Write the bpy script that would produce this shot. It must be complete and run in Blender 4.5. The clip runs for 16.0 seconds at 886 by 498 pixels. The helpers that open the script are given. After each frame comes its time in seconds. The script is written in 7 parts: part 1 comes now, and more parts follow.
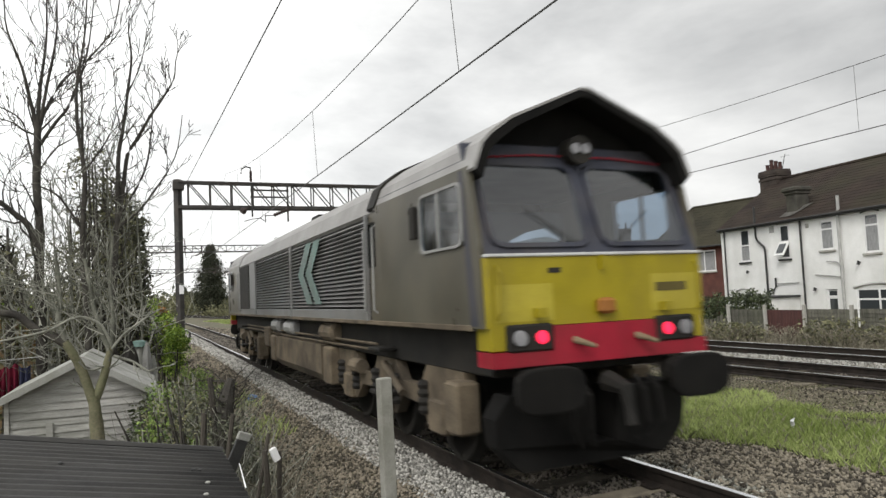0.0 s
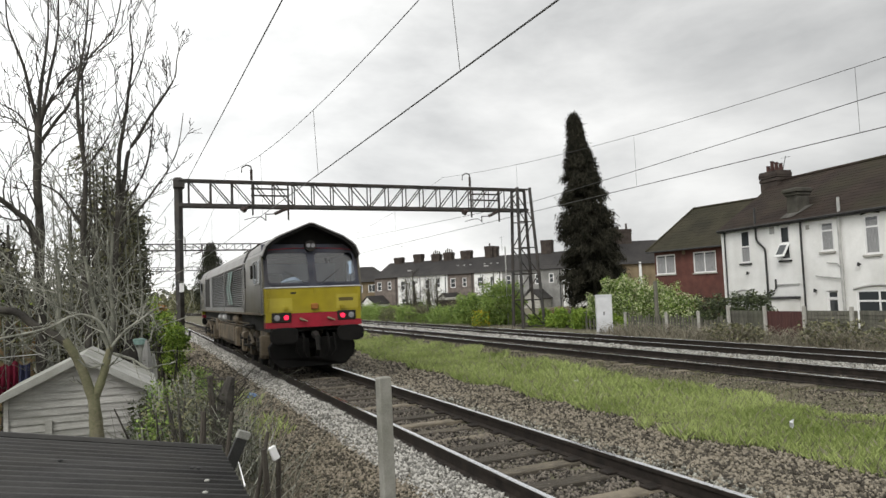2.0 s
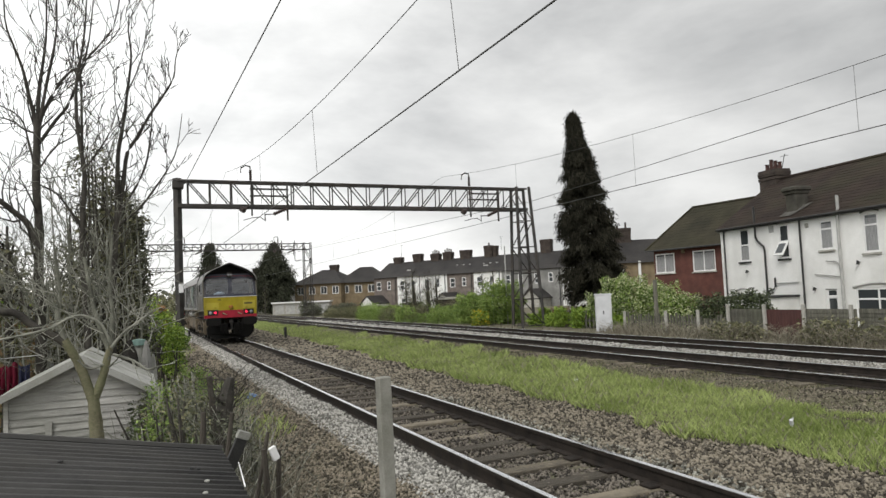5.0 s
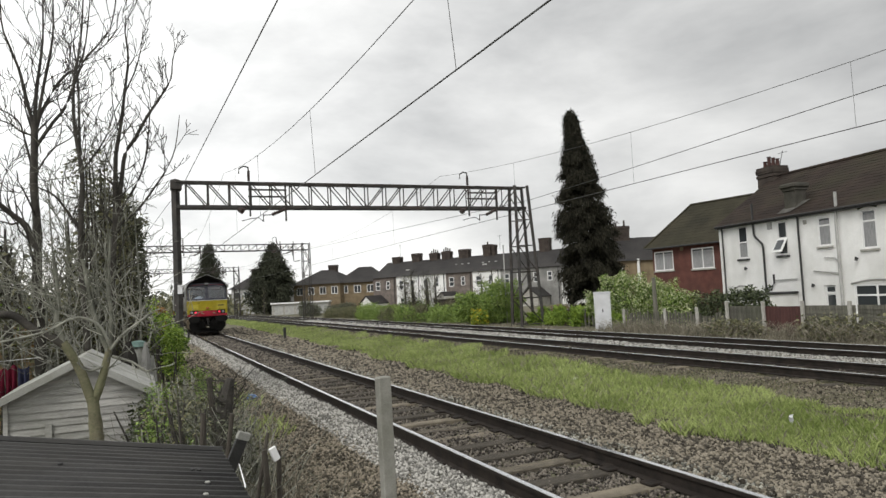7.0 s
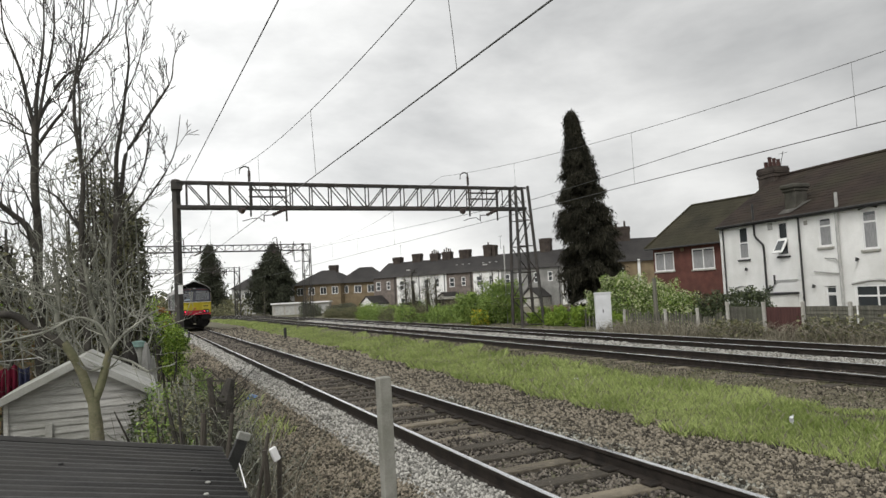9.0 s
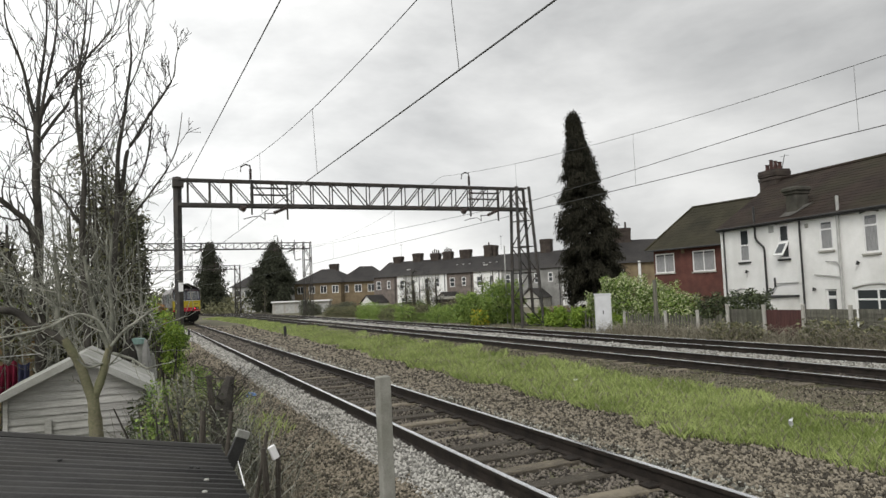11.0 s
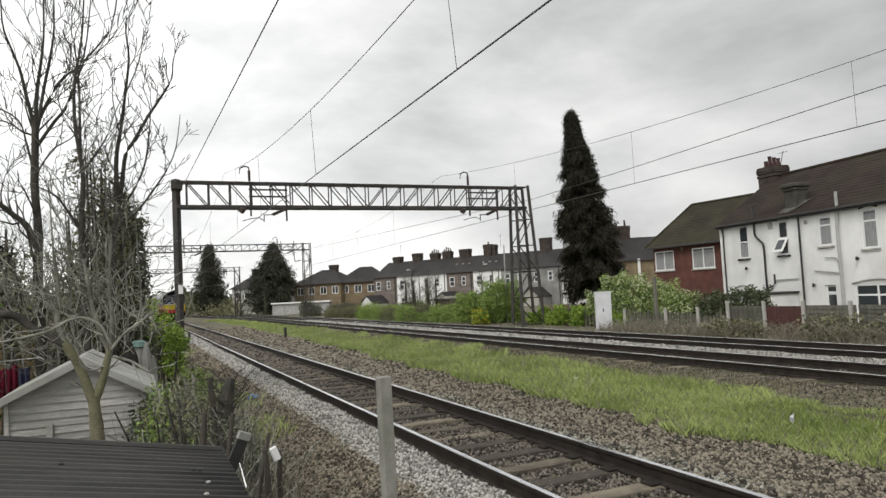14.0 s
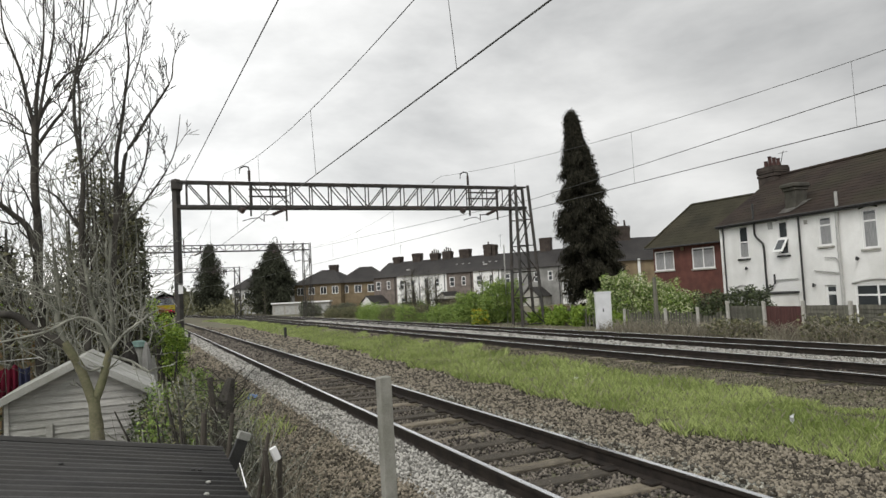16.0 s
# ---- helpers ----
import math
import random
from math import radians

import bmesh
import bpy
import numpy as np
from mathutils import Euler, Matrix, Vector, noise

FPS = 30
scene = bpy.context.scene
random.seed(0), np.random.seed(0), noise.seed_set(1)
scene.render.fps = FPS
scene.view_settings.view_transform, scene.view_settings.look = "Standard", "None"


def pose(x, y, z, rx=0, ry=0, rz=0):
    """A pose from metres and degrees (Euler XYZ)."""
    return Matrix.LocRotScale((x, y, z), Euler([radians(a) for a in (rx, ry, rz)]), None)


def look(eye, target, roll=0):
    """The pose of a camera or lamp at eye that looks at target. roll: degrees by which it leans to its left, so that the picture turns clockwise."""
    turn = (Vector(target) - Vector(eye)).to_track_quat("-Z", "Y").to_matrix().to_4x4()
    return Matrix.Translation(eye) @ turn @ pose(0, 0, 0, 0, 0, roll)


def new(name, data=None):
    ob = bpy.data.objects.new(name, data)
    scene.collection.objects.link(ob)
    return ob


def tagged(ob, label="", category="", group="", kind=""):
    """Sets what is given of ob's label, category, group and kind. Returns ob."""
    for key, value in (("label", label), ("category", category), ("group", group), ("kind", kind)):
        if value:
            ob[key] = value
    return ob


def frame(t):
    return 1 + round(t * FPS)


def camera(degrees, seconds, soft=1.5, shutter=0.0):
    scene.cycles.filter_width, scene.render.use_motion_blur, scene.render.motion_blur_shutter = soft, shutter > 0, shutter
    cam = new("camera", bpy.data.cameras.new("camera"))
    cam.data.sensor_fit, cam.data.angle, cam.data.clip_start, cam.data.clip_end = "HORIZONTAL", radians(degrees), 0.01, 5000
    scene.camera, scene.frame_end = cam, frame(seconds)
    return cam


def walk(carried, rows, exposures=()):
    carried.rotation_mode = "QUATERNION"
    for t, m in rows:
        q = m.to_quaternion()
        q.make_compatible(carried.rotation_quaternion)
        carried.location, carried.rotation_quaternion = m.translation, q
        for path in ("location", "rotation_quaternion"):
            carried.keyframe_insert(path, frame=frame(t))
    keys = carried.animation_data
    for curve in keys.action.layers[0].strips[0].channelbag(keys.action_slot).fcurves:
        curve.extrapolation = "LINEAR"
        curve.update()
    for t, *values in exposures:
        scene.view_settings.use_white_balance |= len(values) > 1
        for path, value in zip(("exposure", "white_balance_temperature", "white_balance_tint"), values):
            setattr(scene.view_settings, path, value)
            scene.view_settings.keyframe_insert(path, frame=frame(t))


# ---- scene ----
cam = camera(64.88, 16.0, soft=1.45, shutter=0.5)
EYE = Vector((-4.22, 0.0, 1.909))


def view(yaw, pitch, roll):
    """Camera pose: yaw to the right of the track, pitch up, roll (all degrees)."""
    a, b = radians(yaw), radians(pitch)
    way = Vector((math.sin(a) * math.cos(b), math.cos(a) * math.cos(b), math.sin(b)))
    return look(EYE, EYE + way * 10, roll)


# the tripod twists a little now and then
walk(cam, [
    (0.0, view(23.62, 3.80, -2.52)), (1.5, view(23.62, 3.78, -2.52)),
    (1.9, view(23.60, 3.76, -2.22)), (4.2, view(23.60, 3.76, -2.22)),
    (6.3, view(23.75, 3.66, -2.86)), (9.2, view(23.70, 3.70, -2.80)),
    (11.3, view(23.66, 3.68, -2.27)), (13.5, view(23.66, 3.68, -2.27)),
    (13.9, view(23.70, 3.66, -2.87)), (16.0, view(23.70, 3.66, -2.87))],
    exposures=[(0.0, 0.25), (2.0, 0.20), (4.2, 0.12), (6.5, 0.09), (16.0, 0.07)])

# ---- world: overcast sky, weak wide sun ----
SUN_ROT, SUN_EL = radians(-60), radians(42)
world = bpy.data.worlds.new("overcast")
scene.world = world
world.use_nodes = True
wn, wl = world.node_tree.nodes, world.node_tree.links
wn.clear()
w_out = wn.new("ShaderNodeOutputWorld")
w_bg = wn.new("ShaderNodeBackground")
w_sky = wn.new("ShaderNodeTexSky")
w_sky.sky_type = "NISHITA"
w_sky.sun_disc = False
w_sky.sun_elevation, w_sky.sun_rotation = SUN_EL, SUN_ROT
w_co = wn.new("ShaderNodeTexCoord")
w_map = wn.new("ShaderNodeMapping")
w_map.inputs["Scale"].default_value = (1.5, 1.5, 3.6)
w_map.inputs["Location"].default_value = (0.35, 0.2, 0.1)
w_n1 = wn.new("ShaderNodeTexNoise")
w_n1.inputs["Scale"].default_value = 1.5
w_n1.inputs["Detail"].default_value = 7
w_n1.inputs["Roughness"].default_value = 0.55
w_n1.inputs["Distortion"].default_value = 0.12
w_ramp = wn.new("ShaderNodeValToRGB")
w_ramp.color_ramp.elements[0].position, w_ramp.color_ramp.elements[0].color = 0.33, (5.3, 5.35, 5.33, 1)
w_ramp.color_ramp.elements[1].position, w_ramp.color_ramp.elements[1].color = 0.60, (8.95, 8.95, 8.8, 1)
w_mix = wn.new("ShaderNodeMix")
w_mix.data_type = "RGBA"
w_mix.inputs[0].default_value = 0.96
w_bg.inputs["Strength"].default_value = 0.105
wl.new(w_co.outputs["Generated"], w_map.inputs["Vector"])
wl.new(w_map.outputs["Vector"], w_n1.inputs["Vector"])
wl.new(w_n1.outputs[0], w_ramp.inputs["Fac"])
wl.new(w_sky.outputs["Color"], w_mix.inputs[6])
wl.new(w_ramp.outputs["Color"], w_mix.inputs[7])
# low cloud is a little brighter towards the horizon
w_sep = wn.new("ShaderNodeSeparateXYZ")
w_low = wn.new("ShaderNodeMapRange")
w_low.inputs["From Min"].default_value, w_low.inputs["From Max"].default_value = 0.0, 0.38
w_low.inputs["To Min"].default_value, w_low.inputs["To Max"].default_value = 1.06, 1.02
w_gain = wn.new("ShaderNodeVectorMath")
w_gain.operation = "SCALE"
wl.new(w_co.outputs["Generated"], w_sep.inputs[0])
wl.new(w_sep.outputs["Z"], w_low.inputs["Value"])
wl.new(w_mix.outputs[2], w_gain.inputs[0])
w_side = wn.new("ShaderNodeMapRange")
w_side.inputs["From Min"].default_value, w_side.inputs["From Max"].default_value = -0.1, 0.85
w_side.inputs["To Min"].default_value, w_side.inputs["To Max"].default_value = 1.31, 0.745
w_mul = wn.new("ShaderNodeMath")
w_mul.operation = "MULTIPLY"
wl.new(w_sep.outputs["X"], w_side.inputs["Value"])
wl.new(w_low.outputs[0], w_mul.inputs[0])
wl.new(w_side.outputs[0], w_mul.inputs[1])
wl.new(w_mul.outputs[0], w_gain.inputs["Scale"])
wl.new(w_gain.outputs[0], w_bg.inputs["Color"])
wl.new(w_bg.outputs["Background"], w_out.inputs["Surface"])

sun = new("sun", bpy.data.lights.new("sun", "SUN"))
sun.data.energy, sun.data.angle, sun.data.color = 1.5, radians(25), (1.0, 0.97, 0.92)
sun.matrix_world = look((0, 0, 50), (0 + 30, 25, 50 - 40))
# ---- materials ----
def mat(name, c1, c2, scale=4.0, rough=0.8, metal=0.0, bump=0.3, fine=60.0, dirt=None, dirt_amt=0.4, spec=0.3,
        stretch=(1, 1, 1), per_object=0.0, per_island=0.0):
    """A surface of two colours mixed by coarse and fine noise, with dirt patches, bump and roughness variation."""
    m = bpy.data.materials.new(name)
    m.use_nodes = True
    n, l = m.node_tree.nodes, m.node_tree.links
    b = n["Principled BSDF"]
    co = n.new("ShaderNodeTexCoord")
    mp = n.new("ShaderNodeMapping")
    mp.inputs["Scale"].default_value = stretch
    l.new(co.outputs["Object"], mp.inputs["Vector"])
    n1 = n.new("ShaderNodeTexNoise")
    n1.inputs["Scale"].default_value = scale
    n1.inputs["Detail"].default_value = 5
    n2 = n.new("ShaderNodeTexNoise")
    n2.inputs["Scale"].default_value = fine
    n2.inputs["Detail"].default_value = 3
    l.new(mp.outputs[0], n1.inputs["Vector"])
    l.new(mp.outputs[0], n2.inputs["Vector"])
    add = n.new("ShaderNodeMath")
    add.operation = "MULTIPLY_ADD"
    l.new(n2.outputs[0], add.inputs[0])
    add.inputs[1].default_value = 0.45
    l.new(n1.outputs[0], add.inputs[2])
    last = add.outputs[0]
    if per_object or per_island:
        src = n.new("ShaderNodeObjectInfo").outputs["Random"] if per_object else n.new("ShaderNodeNewGeometry").outputs["Random Per Island"]
        k = n.new("ShaderNodeMath")
        k.operation = "MULTIPLY_ADD"
        l.new(src, k.inputs[0])
        k.inputs[1].default_value = per_object or per_island
        l.new(last, k.inputs[2])
        k2 = n.new("ShaderNodeMath")
        k2.operation = "SUBTRACT"
        l.new(k.outputs[0], k2.inputs[0])
        k2.inputs[1].default_value = (per_object or per_island) / 2
        last = k2.outputs[0]
    rp = n.new("ShaderNodeValToRGB")
    rp.color_ramp.elements[0].position, rp.color_ramp.elements[0].color = 0.5, (*c1, 1)
    rp.color_ramp.elements[1].position, rp.color_ramp.elements[1].color = 0.95, (*c2, 1)
    l.new(last, rp.inputs[0])
    col = rp.outputs[0]
    if dirt:
        n3 = n.new("ShaderNodeTexNoise")
        n3.inputs["Scale"].default_value = scale * 0.35
        n3.inputs["Detail"].default_value = 8
        n3.inputs["Roughness"].default_value = 0.65
        l.new(co.outputs["Object"], n3.inputs["Vector"])
        r3 = n.new("ShaderNodeMapRange")
        r3.inputs["From Min"].default_value, r3.inputs["From Max"].default_value = 0.42, 0.68
        r3.inputs["To Max"].default_value = dirt_amt
        l.new(n3.outputs[0], r3.inputs["Value"])
        mx = n.new("ShaderNodeMix")
        mx.data_type = "RGBA"
        l.new(r3.outputs[0], mx.inputs[0])
        l.new(col, mx.inputs[6])
        mx.inputs[7].default_value = (*dirt, 1)
        col = mx.outputs[2]
    l.new(col, b.inputs["Base Color"])
    rr = n.new("ShaderNodeMapRange")
    rr.inputs["To Min"].default_value, rr.inputs["To Max"].default_value = max(0.02, rough - 0.12), min(1, rough + 0.12)
    l.new(n1.outputs[0], rr.inputs["Value"])
    l.new(rr.outputs[0], b.inputs["Roughness"])
    b.inputs["Metallic"].default_value = metal
    b.inputs["Specular IOR Level"].default_value = spec
    if bump:
        bp = n.new("ShaderNodeBump")
        bp.inputs["Strength"].default_value = bump
        bp.inputs["Distance"].default_value = 0.02
        l.new(add.outputs[0], bp.inputs["Height"])
        l.new(bp.outputs[0], b.inputs["Normal"])
    return m


def glow(name, c, strength):
    m = bpy.data.materials.new(name)
    m.use_nodes = True
    b = m.node_tree.nodes["Principled BSDF"]
    b.inputs["Base Color"].default_value = (*c, 1)
    b.inputs["Emission Color"].default_value = (*c, 1)
    b.inputs["Emission Strength"].default_value = strength
    return m


def glass(name, tint=(0.02, 0.025, 0.03), rough=0.05):
    """Dark reflecting pane in front of an unlit room."""
    m = bpy.data.materials.new(name)
    m.use_nodes = True
    b = m.node_tree.nodes["Principled BSDF"]
    b.inputs["Base Color"].default_value = (*tint, 1)
    b.inputs["Roughness"].default_value = rough
    b.inputs["Specular IOR Level"].default_value = 0.6
    return m


M_EARTH = mat("earth", (0.082, 0.073, 0.050), (0.165, 0.147, 0.105), 0.7, 0.95, bump=0.6, fine=18, dirt=(0.07, 0.085, 0.035), dirt_amt=0.6)
M_BALLAST_GREY = mat("ballast_grey", (0.16, 0.156, 0.142), (0.45, 0.438, 0.403), 3, 0.9, bump=0.2, per_island=1.0)
M_BALLAST_BROWN = mat("ballast_brown", (0.048, 0.042, 0.033), (0.255, 0.226, 0.175), 3, 0.92, bump=0.2, per_island=1.0)
M_BALLAST_DARK = mat("ballast_oily", (0.030, 0.026, 0.022), (0.175, 0.155, 0.13), 3, 0.9, bump=0.2, per_island=1.1)
M_BALLAST_BANK = mat("ballast_rusty", (0.057, 0.050, 0.038), (0.25, 0.217, 0.166), 3, 0.92, bump=0.2, per_island=1.2)
M_BALLAST_OLIVE = mat("ballast_olive", (0.10, 0.10, 0.085), (0.36, 0.355, 0.305), 3, 0.92, bump=0.2, per_island=1.0)
M_POST = mat("post_concrete", (0.19, 0.185, 0.165), (0.32, 0.315, 0.285), 6, 0.9, bump=0.5, fine=90, dirt=(0.12, 0.125, 0.09), dirt_amt=0.6)
M_MORTAR = mat("old_mortar", (0.05, 0.048, 0.042), (0.12, 0.115, 0.105), 4, 0.9, bump=0.4)
M_GREY_RENDER = mat("grey_render", (0.17, 0.17, 0.16), (0.34, 0.335, 0.32), 0.8, 0.9, bump=0.3, fine=8, dirt=(0.10, 0.10, 0.095), dirt_amt=0.6)
M_TWIG_PALE = mat("pale_twig", (0.078, 0.08, 0.064), (0.235, 0.237, 0.195), 5, 0.9, bump=0.2)
M_POT = mat("chimney_pot", (0.035, 0.019, 0.017), (0.08, 0.038, 0.032), 3, 0.85, bump=0.2)
M_SLEEPER = mat("sleeper_wood", (0.055, 0.048, 0.037), (0.225, 0.195, 0.145), 5, 0.9, bump=0.7, stretch=(0.8, 8, 8), fine=20, per_object=0.7, dirt=(0.055, 0.048, 0.04), dirt_amt=0.8)
M_RAIL_SIDE = mat("rail_rust", (0.013, 0.011, 0.0095), (0.036, 0.029, 0.024), 6, 0.8, bump=0.3, spec=0.2)
M_RAIL_TOP = mat("rail_polished", (0.72, 0.73, 0.74), (0.86, 0.86, 0.87), 3, 0.24, metal=1.0, bump=0.03, stretch=(8, 0.3, 1))
M_STEEL = mat("grey_steel", (0.022, 0.0215, 0.021), (0.064, 0.062, 0.058), 3, 0.65, bump=0.25, dirt=(0.06, 0.043, 0.033), dirt_amt=0.55)
M_WIRE = mat("copper_wire", (0.04, 0.04, 0.04), (0.08, 0.08, 0.075), 3, 0.5, bump=0)
M_INSUL = mat("insulator_brown", (0.03, 0.022, 0.02), (0.06, 0.04, 0.035), 6, 0.3, bump=0)
M_CONCRETE = mat("concrete", (0.30, 0.29, 0.265), (0.48, 0.47, 0.43), 5, 0.9, bump=0.4, fine=80, dirt=(0.17, 0.17, 0.13), dirt_amt=0.5)
M_WHITE_WALL = mat("white_render", (0.72, 0.72, 0.70), (0.87, 0.87, 0.855), 0.9, 0.85, bump=0.3, fine=22, dirt=(0.34, 0.34, 0.31), dirt_amt=0.33, stretch=(1, 1, 0.6))
M_BRICK = mat("red_brick", (0.075, 0.030, 0.024), (0.145, 0.060, 0.047), 1.5, 0.9, bump=0.4, fine=14, dirt=(0.075, 0.045, 0.04))
M_BRICK_DARK = mat("sooty_brick", (0.028, 0.022, 0.019), (0.07, 0.056, 0.047), 2, 0.9, bump=0.4, fine=14)
M_BRICK_TAN = mat("tan_brick", (0.135, 0.104, 0.064), (0.235, 0.182, 0.115), 1.5, 0.9, bump=0.3, fine=10)
M_ROOF = mat("roof_tile_brown", (0.017, 0.0125, 0.0105), (0.043, 0.032, 0.026), 0.9, 0.92, spec=0.15, bump=0.5, fine=9, dirt=(0.036, 0.037, 0.020), dirt_amt=0.6, stretch=(1, 1, 3), per_island=0.3)
M_ROOF_MOSS = mat("roof_tile_mossy", (0.020, 0.019, 0.013), (0.050, 0.045, 0.030), 0.7, 0.92, spec=0.15, bump=0.5, fine=9, dirt=(0.036, 0.035, 0.021), dirt_amt=0.6, per_island=0.3)
M_ROOF_SLATE = mat("roof_slate", (0.016, 0.015, 0.015), (0.042, 0.039, 0.037), 0.5, 0.8, bump=0.4, fine=6, per_island=0.3)
M_FRAME_WHITE = mat("white_frame", (0.68, 0.68, 0.67), (0.80, 0.80, 0.79), 3, 0.5, bump=0.05)
M_PIPE_DARK = mat("dark_pipe", (0.02, 0.02, 0.02), (0.05, 0.05, 0.05), 3, 0.5, bump=0)
M_PIPE_GREY = mat("grey_pipe", (0.30, 0.30, 0.29), (0.45, 0.45, 0.43), 3, 0.6, bump=0.1)
M_GLASS = glass("window_glass", (0.045, 0.05, 0.053))
M_BRICK_GREY = mat("old_stock_brick", (0.10, 0.083, 0.074), (0.21, 0.178, 0.158), 1.5, 0.9, bump=0.3, fine=10)
M_CURTAIN = mat("net_curtain", (0.17, 0.175, 0.18), (0.36, 0.36, 0.36), 6, 0.9, bump=0.2, stretch=(6, 6, 0.4))
M_FENCE = mat("weathered_fence", (0.062, 0.06, 0.05), (0.165, 0.157, 0.13), 3, 0.9, bump=0.5, stretch=(6, 6, 0.6), fine=25, per_object=0.3, dirt=(0.09, 0.10, 0.06))
M_GATE = mat("maroon_gate", (0.05, 0.022, 0.02), (0.095, 0.042, 0.037), 3, 0.7, bump=0.3, stretch=(5, 5, 0.5))
M_SHED = mat("shed_boards", (0.28, 0.275, 0.26), (0.50, 0.49, 0.465), 3, 0.9, bump=0.5, stretch=(0.7, 6, 8), fine=25, per_object=0.25, dirt=(0.13, 0.14, 0.11), dirt_amt=0.5)
M_FELT = mat("roof_felt", (0.25, 0.25, 0.235), (0.42, 0.42, 0.395), 3, 0.9, bump=0.4, dirt=(0.16, 0.17, 0.12), dirt_amt=0.6)
M_CORRUGATED = mat("corrugated_sheet", (0.022, 0.022, 0.0225), (0.064, 0.063, 0.061), 2, 0.66, bump=0.3, stretch=(0.5, 3, 3), spec=0.2, dirt=(0.045, 0.043, 0.037), dirt_amt=0.6)
M_BARK = mat("green_bark", (0.10, 0.095, 0.06), (0.22, 0.20, 0.135), 5, 0.9, bump=0.6, fine=40, dirt=(0.10, 0.12, 0.05), dirt_amt=0.6)
M_TWIG = mat("dark_twig", (0.026, 0.024, 0.021), (0.085, 0.078, 0.067), 5, 0.9, bump=0.2)
M_RUSSET = mat("rusty_leaf", (0.11, 0.07, 0.03), (0.26, 0.17, 0.07), 2, 0.8, bump=0, per_island=0.8)
# mossy chimney render; the same dark tone paints shade over window heads
M_STUMP_AND_SHADE = mat("mossy_render_and_arch_shade", (0.036, 0.034, 0.029), (0.085, 0.080, 0.068), 2.5, 0.9, bump=0.4, dirt=(0.05, 0.05, 0.034), dirt_amt=0.6)
M_LARCH = mat("larch_boards", (0.11, 0.075, 0.04), (0.24, 0.17, 0.09), 3, 0.85, bump=0.4, stretch=(0.6, 5, 6), per_object=0.3)
M_SHOOT = mat("pale_shoot", (0.12, 0.122, 0.10), (0.38, 0.38, 0.325), 5, 0.85, bump=0.2)
M_DRY = mat("dry_stem", (0.115, 0.105, 0.08), (0.285, 0.262, 0.20), 4, 0.9, bump=0, per_island=0.8)
M_LEAF = mat("fresh_leaf", (0.11, 0.19, 0.025), (0.28, 0.38, 0.06), 2, 0.6, bump=0, per_island=0.9)
M_ROTTEN = mat("rotten_wood", (0.028, 0.024, 0.02), (0.085, 0.075, 0.062), 6, 0.9, bump=0.5, stretch=(4, 4, 0.6))
M_LEAF_DARK = mat("ivy_leaf", (0.024, 0.034, 0.016), (0.085, 0.105, 0.045), 2, 0.5, bump=0, per_island=0.9)
M_LEAF_MID = mat("shrub_leaf", (0.075, 0.125, 0.028), (0.21, 0.29, 0.07), 2, 0.6, bump=0, per_island=0.9)
M_LEAF_OLIVE = mat("olive_leaf", (0.075, 0.078, 0.04), (0.19, 0.185, 0.10), 2, 0.7, bump=0, per_island=0.9)
M_IVY_GREY = mat("dusty_ivy", (0.040, 0.046, 0.028), (0.125, 0.132, 0.085), 2, 0.7, bump=0, per_island=0.9)
M_LEAF_FRESH = mat("fresh_bramble_leaf", (0.095, 0.16, 0.03), (0.25, 0.335, 0.08), 2, 0.6, bump=0, per_island=0.9)
M_EVERGREEN = mat("far_evergreen", (0.018, 0.021, 0.014), (0.068, 0.073, 0.05), 1, 0.95, bump=0, spec=0.1, per_island=0.9)
M_BLOSSOM = mat("cream_blossom", (0.38, 0.42, 0.22), (0.64, 0.66, 0.43), 2, 0.7, bump=0, per_island=0.6)
M_CONIFER = mat("conifer_frond", (0.011, 0.011, 0.008), (0.046, 0.044, 0.031), 1, 0.95, bump=0, spec=0.1, per_island=0.9)
M_GRASS = mat("grass_blade", (0.15, 0.20, 0.048), (0.40, 0.465, 0.175), 0.45, 0.7, bump=0, per_island=0.55, fine=2)
M_CABINET = mat("cabinet_grey", (0.52, 0.53, 0.55), (0.66, 0.67, 0.69), 2, 0.5, bump=0.05, dirt=(0.36, 0.36, 0.34), dirt_amt=0.4)
M_BLUE = mat("loco_dark_blue", (0.022, 0.026, 0.042), (0.055, 0.058, 0.075), 2, 0.45, bump=0.05, dirt=(0.10, 0.085, 0.07), dirt_amt=0.5)
M_SIDE = mat("loco_dusty_side", (0.060, 0.056, 0.042), (0.112, 0.104, 0.079), 1.2, 0.32, bump=0.05, dirt=(0.115, 0.096, 0.066), dirt_amt=0.6)
M_LOUVRE = mat("loco_louvre", (0.13, 0.135, 0.135), (0.25, 0.252, 0.25), 1.5, 0.45, bump=0.05, dirt=(0.13, 0.115, 0.095), dirt_amt=0.5)
M_LOCO_ROOF = mat("loco_roof", (0.20, 0.195, 0.19), (0.33, 0.325, 0.315), 1.2, 0.5, bump=0.1, dirt=(0.14, 0.13, 0.115), dirt_amt=0.6)
M_YELLOW = mat("loco_yellow", (0.24, 0.195, 0.006), (0.36, 0.295, 0.012), 2, 0.42, bump=0.04, dirt=(0.20, 0.155, 0.03), dirt_amt=0.5)
M_RED = mat("loco_red", (0.24, 0.007, 0.020), (0.35, 0.013, 0.032), 3, 0.5, bump=0.05, dirt=(0.12, 0.03, 0.026), dirt_amt=0.5)
M_BLACK = mat("loco_black", (0.008, 0.0078, 0.0072), (0.020, 0.019, 0.017), 3, 0.75, bump=0.2, dirt=(0.045, 0.038, 0.030), dirt_amt=0.45, spec=0.25)
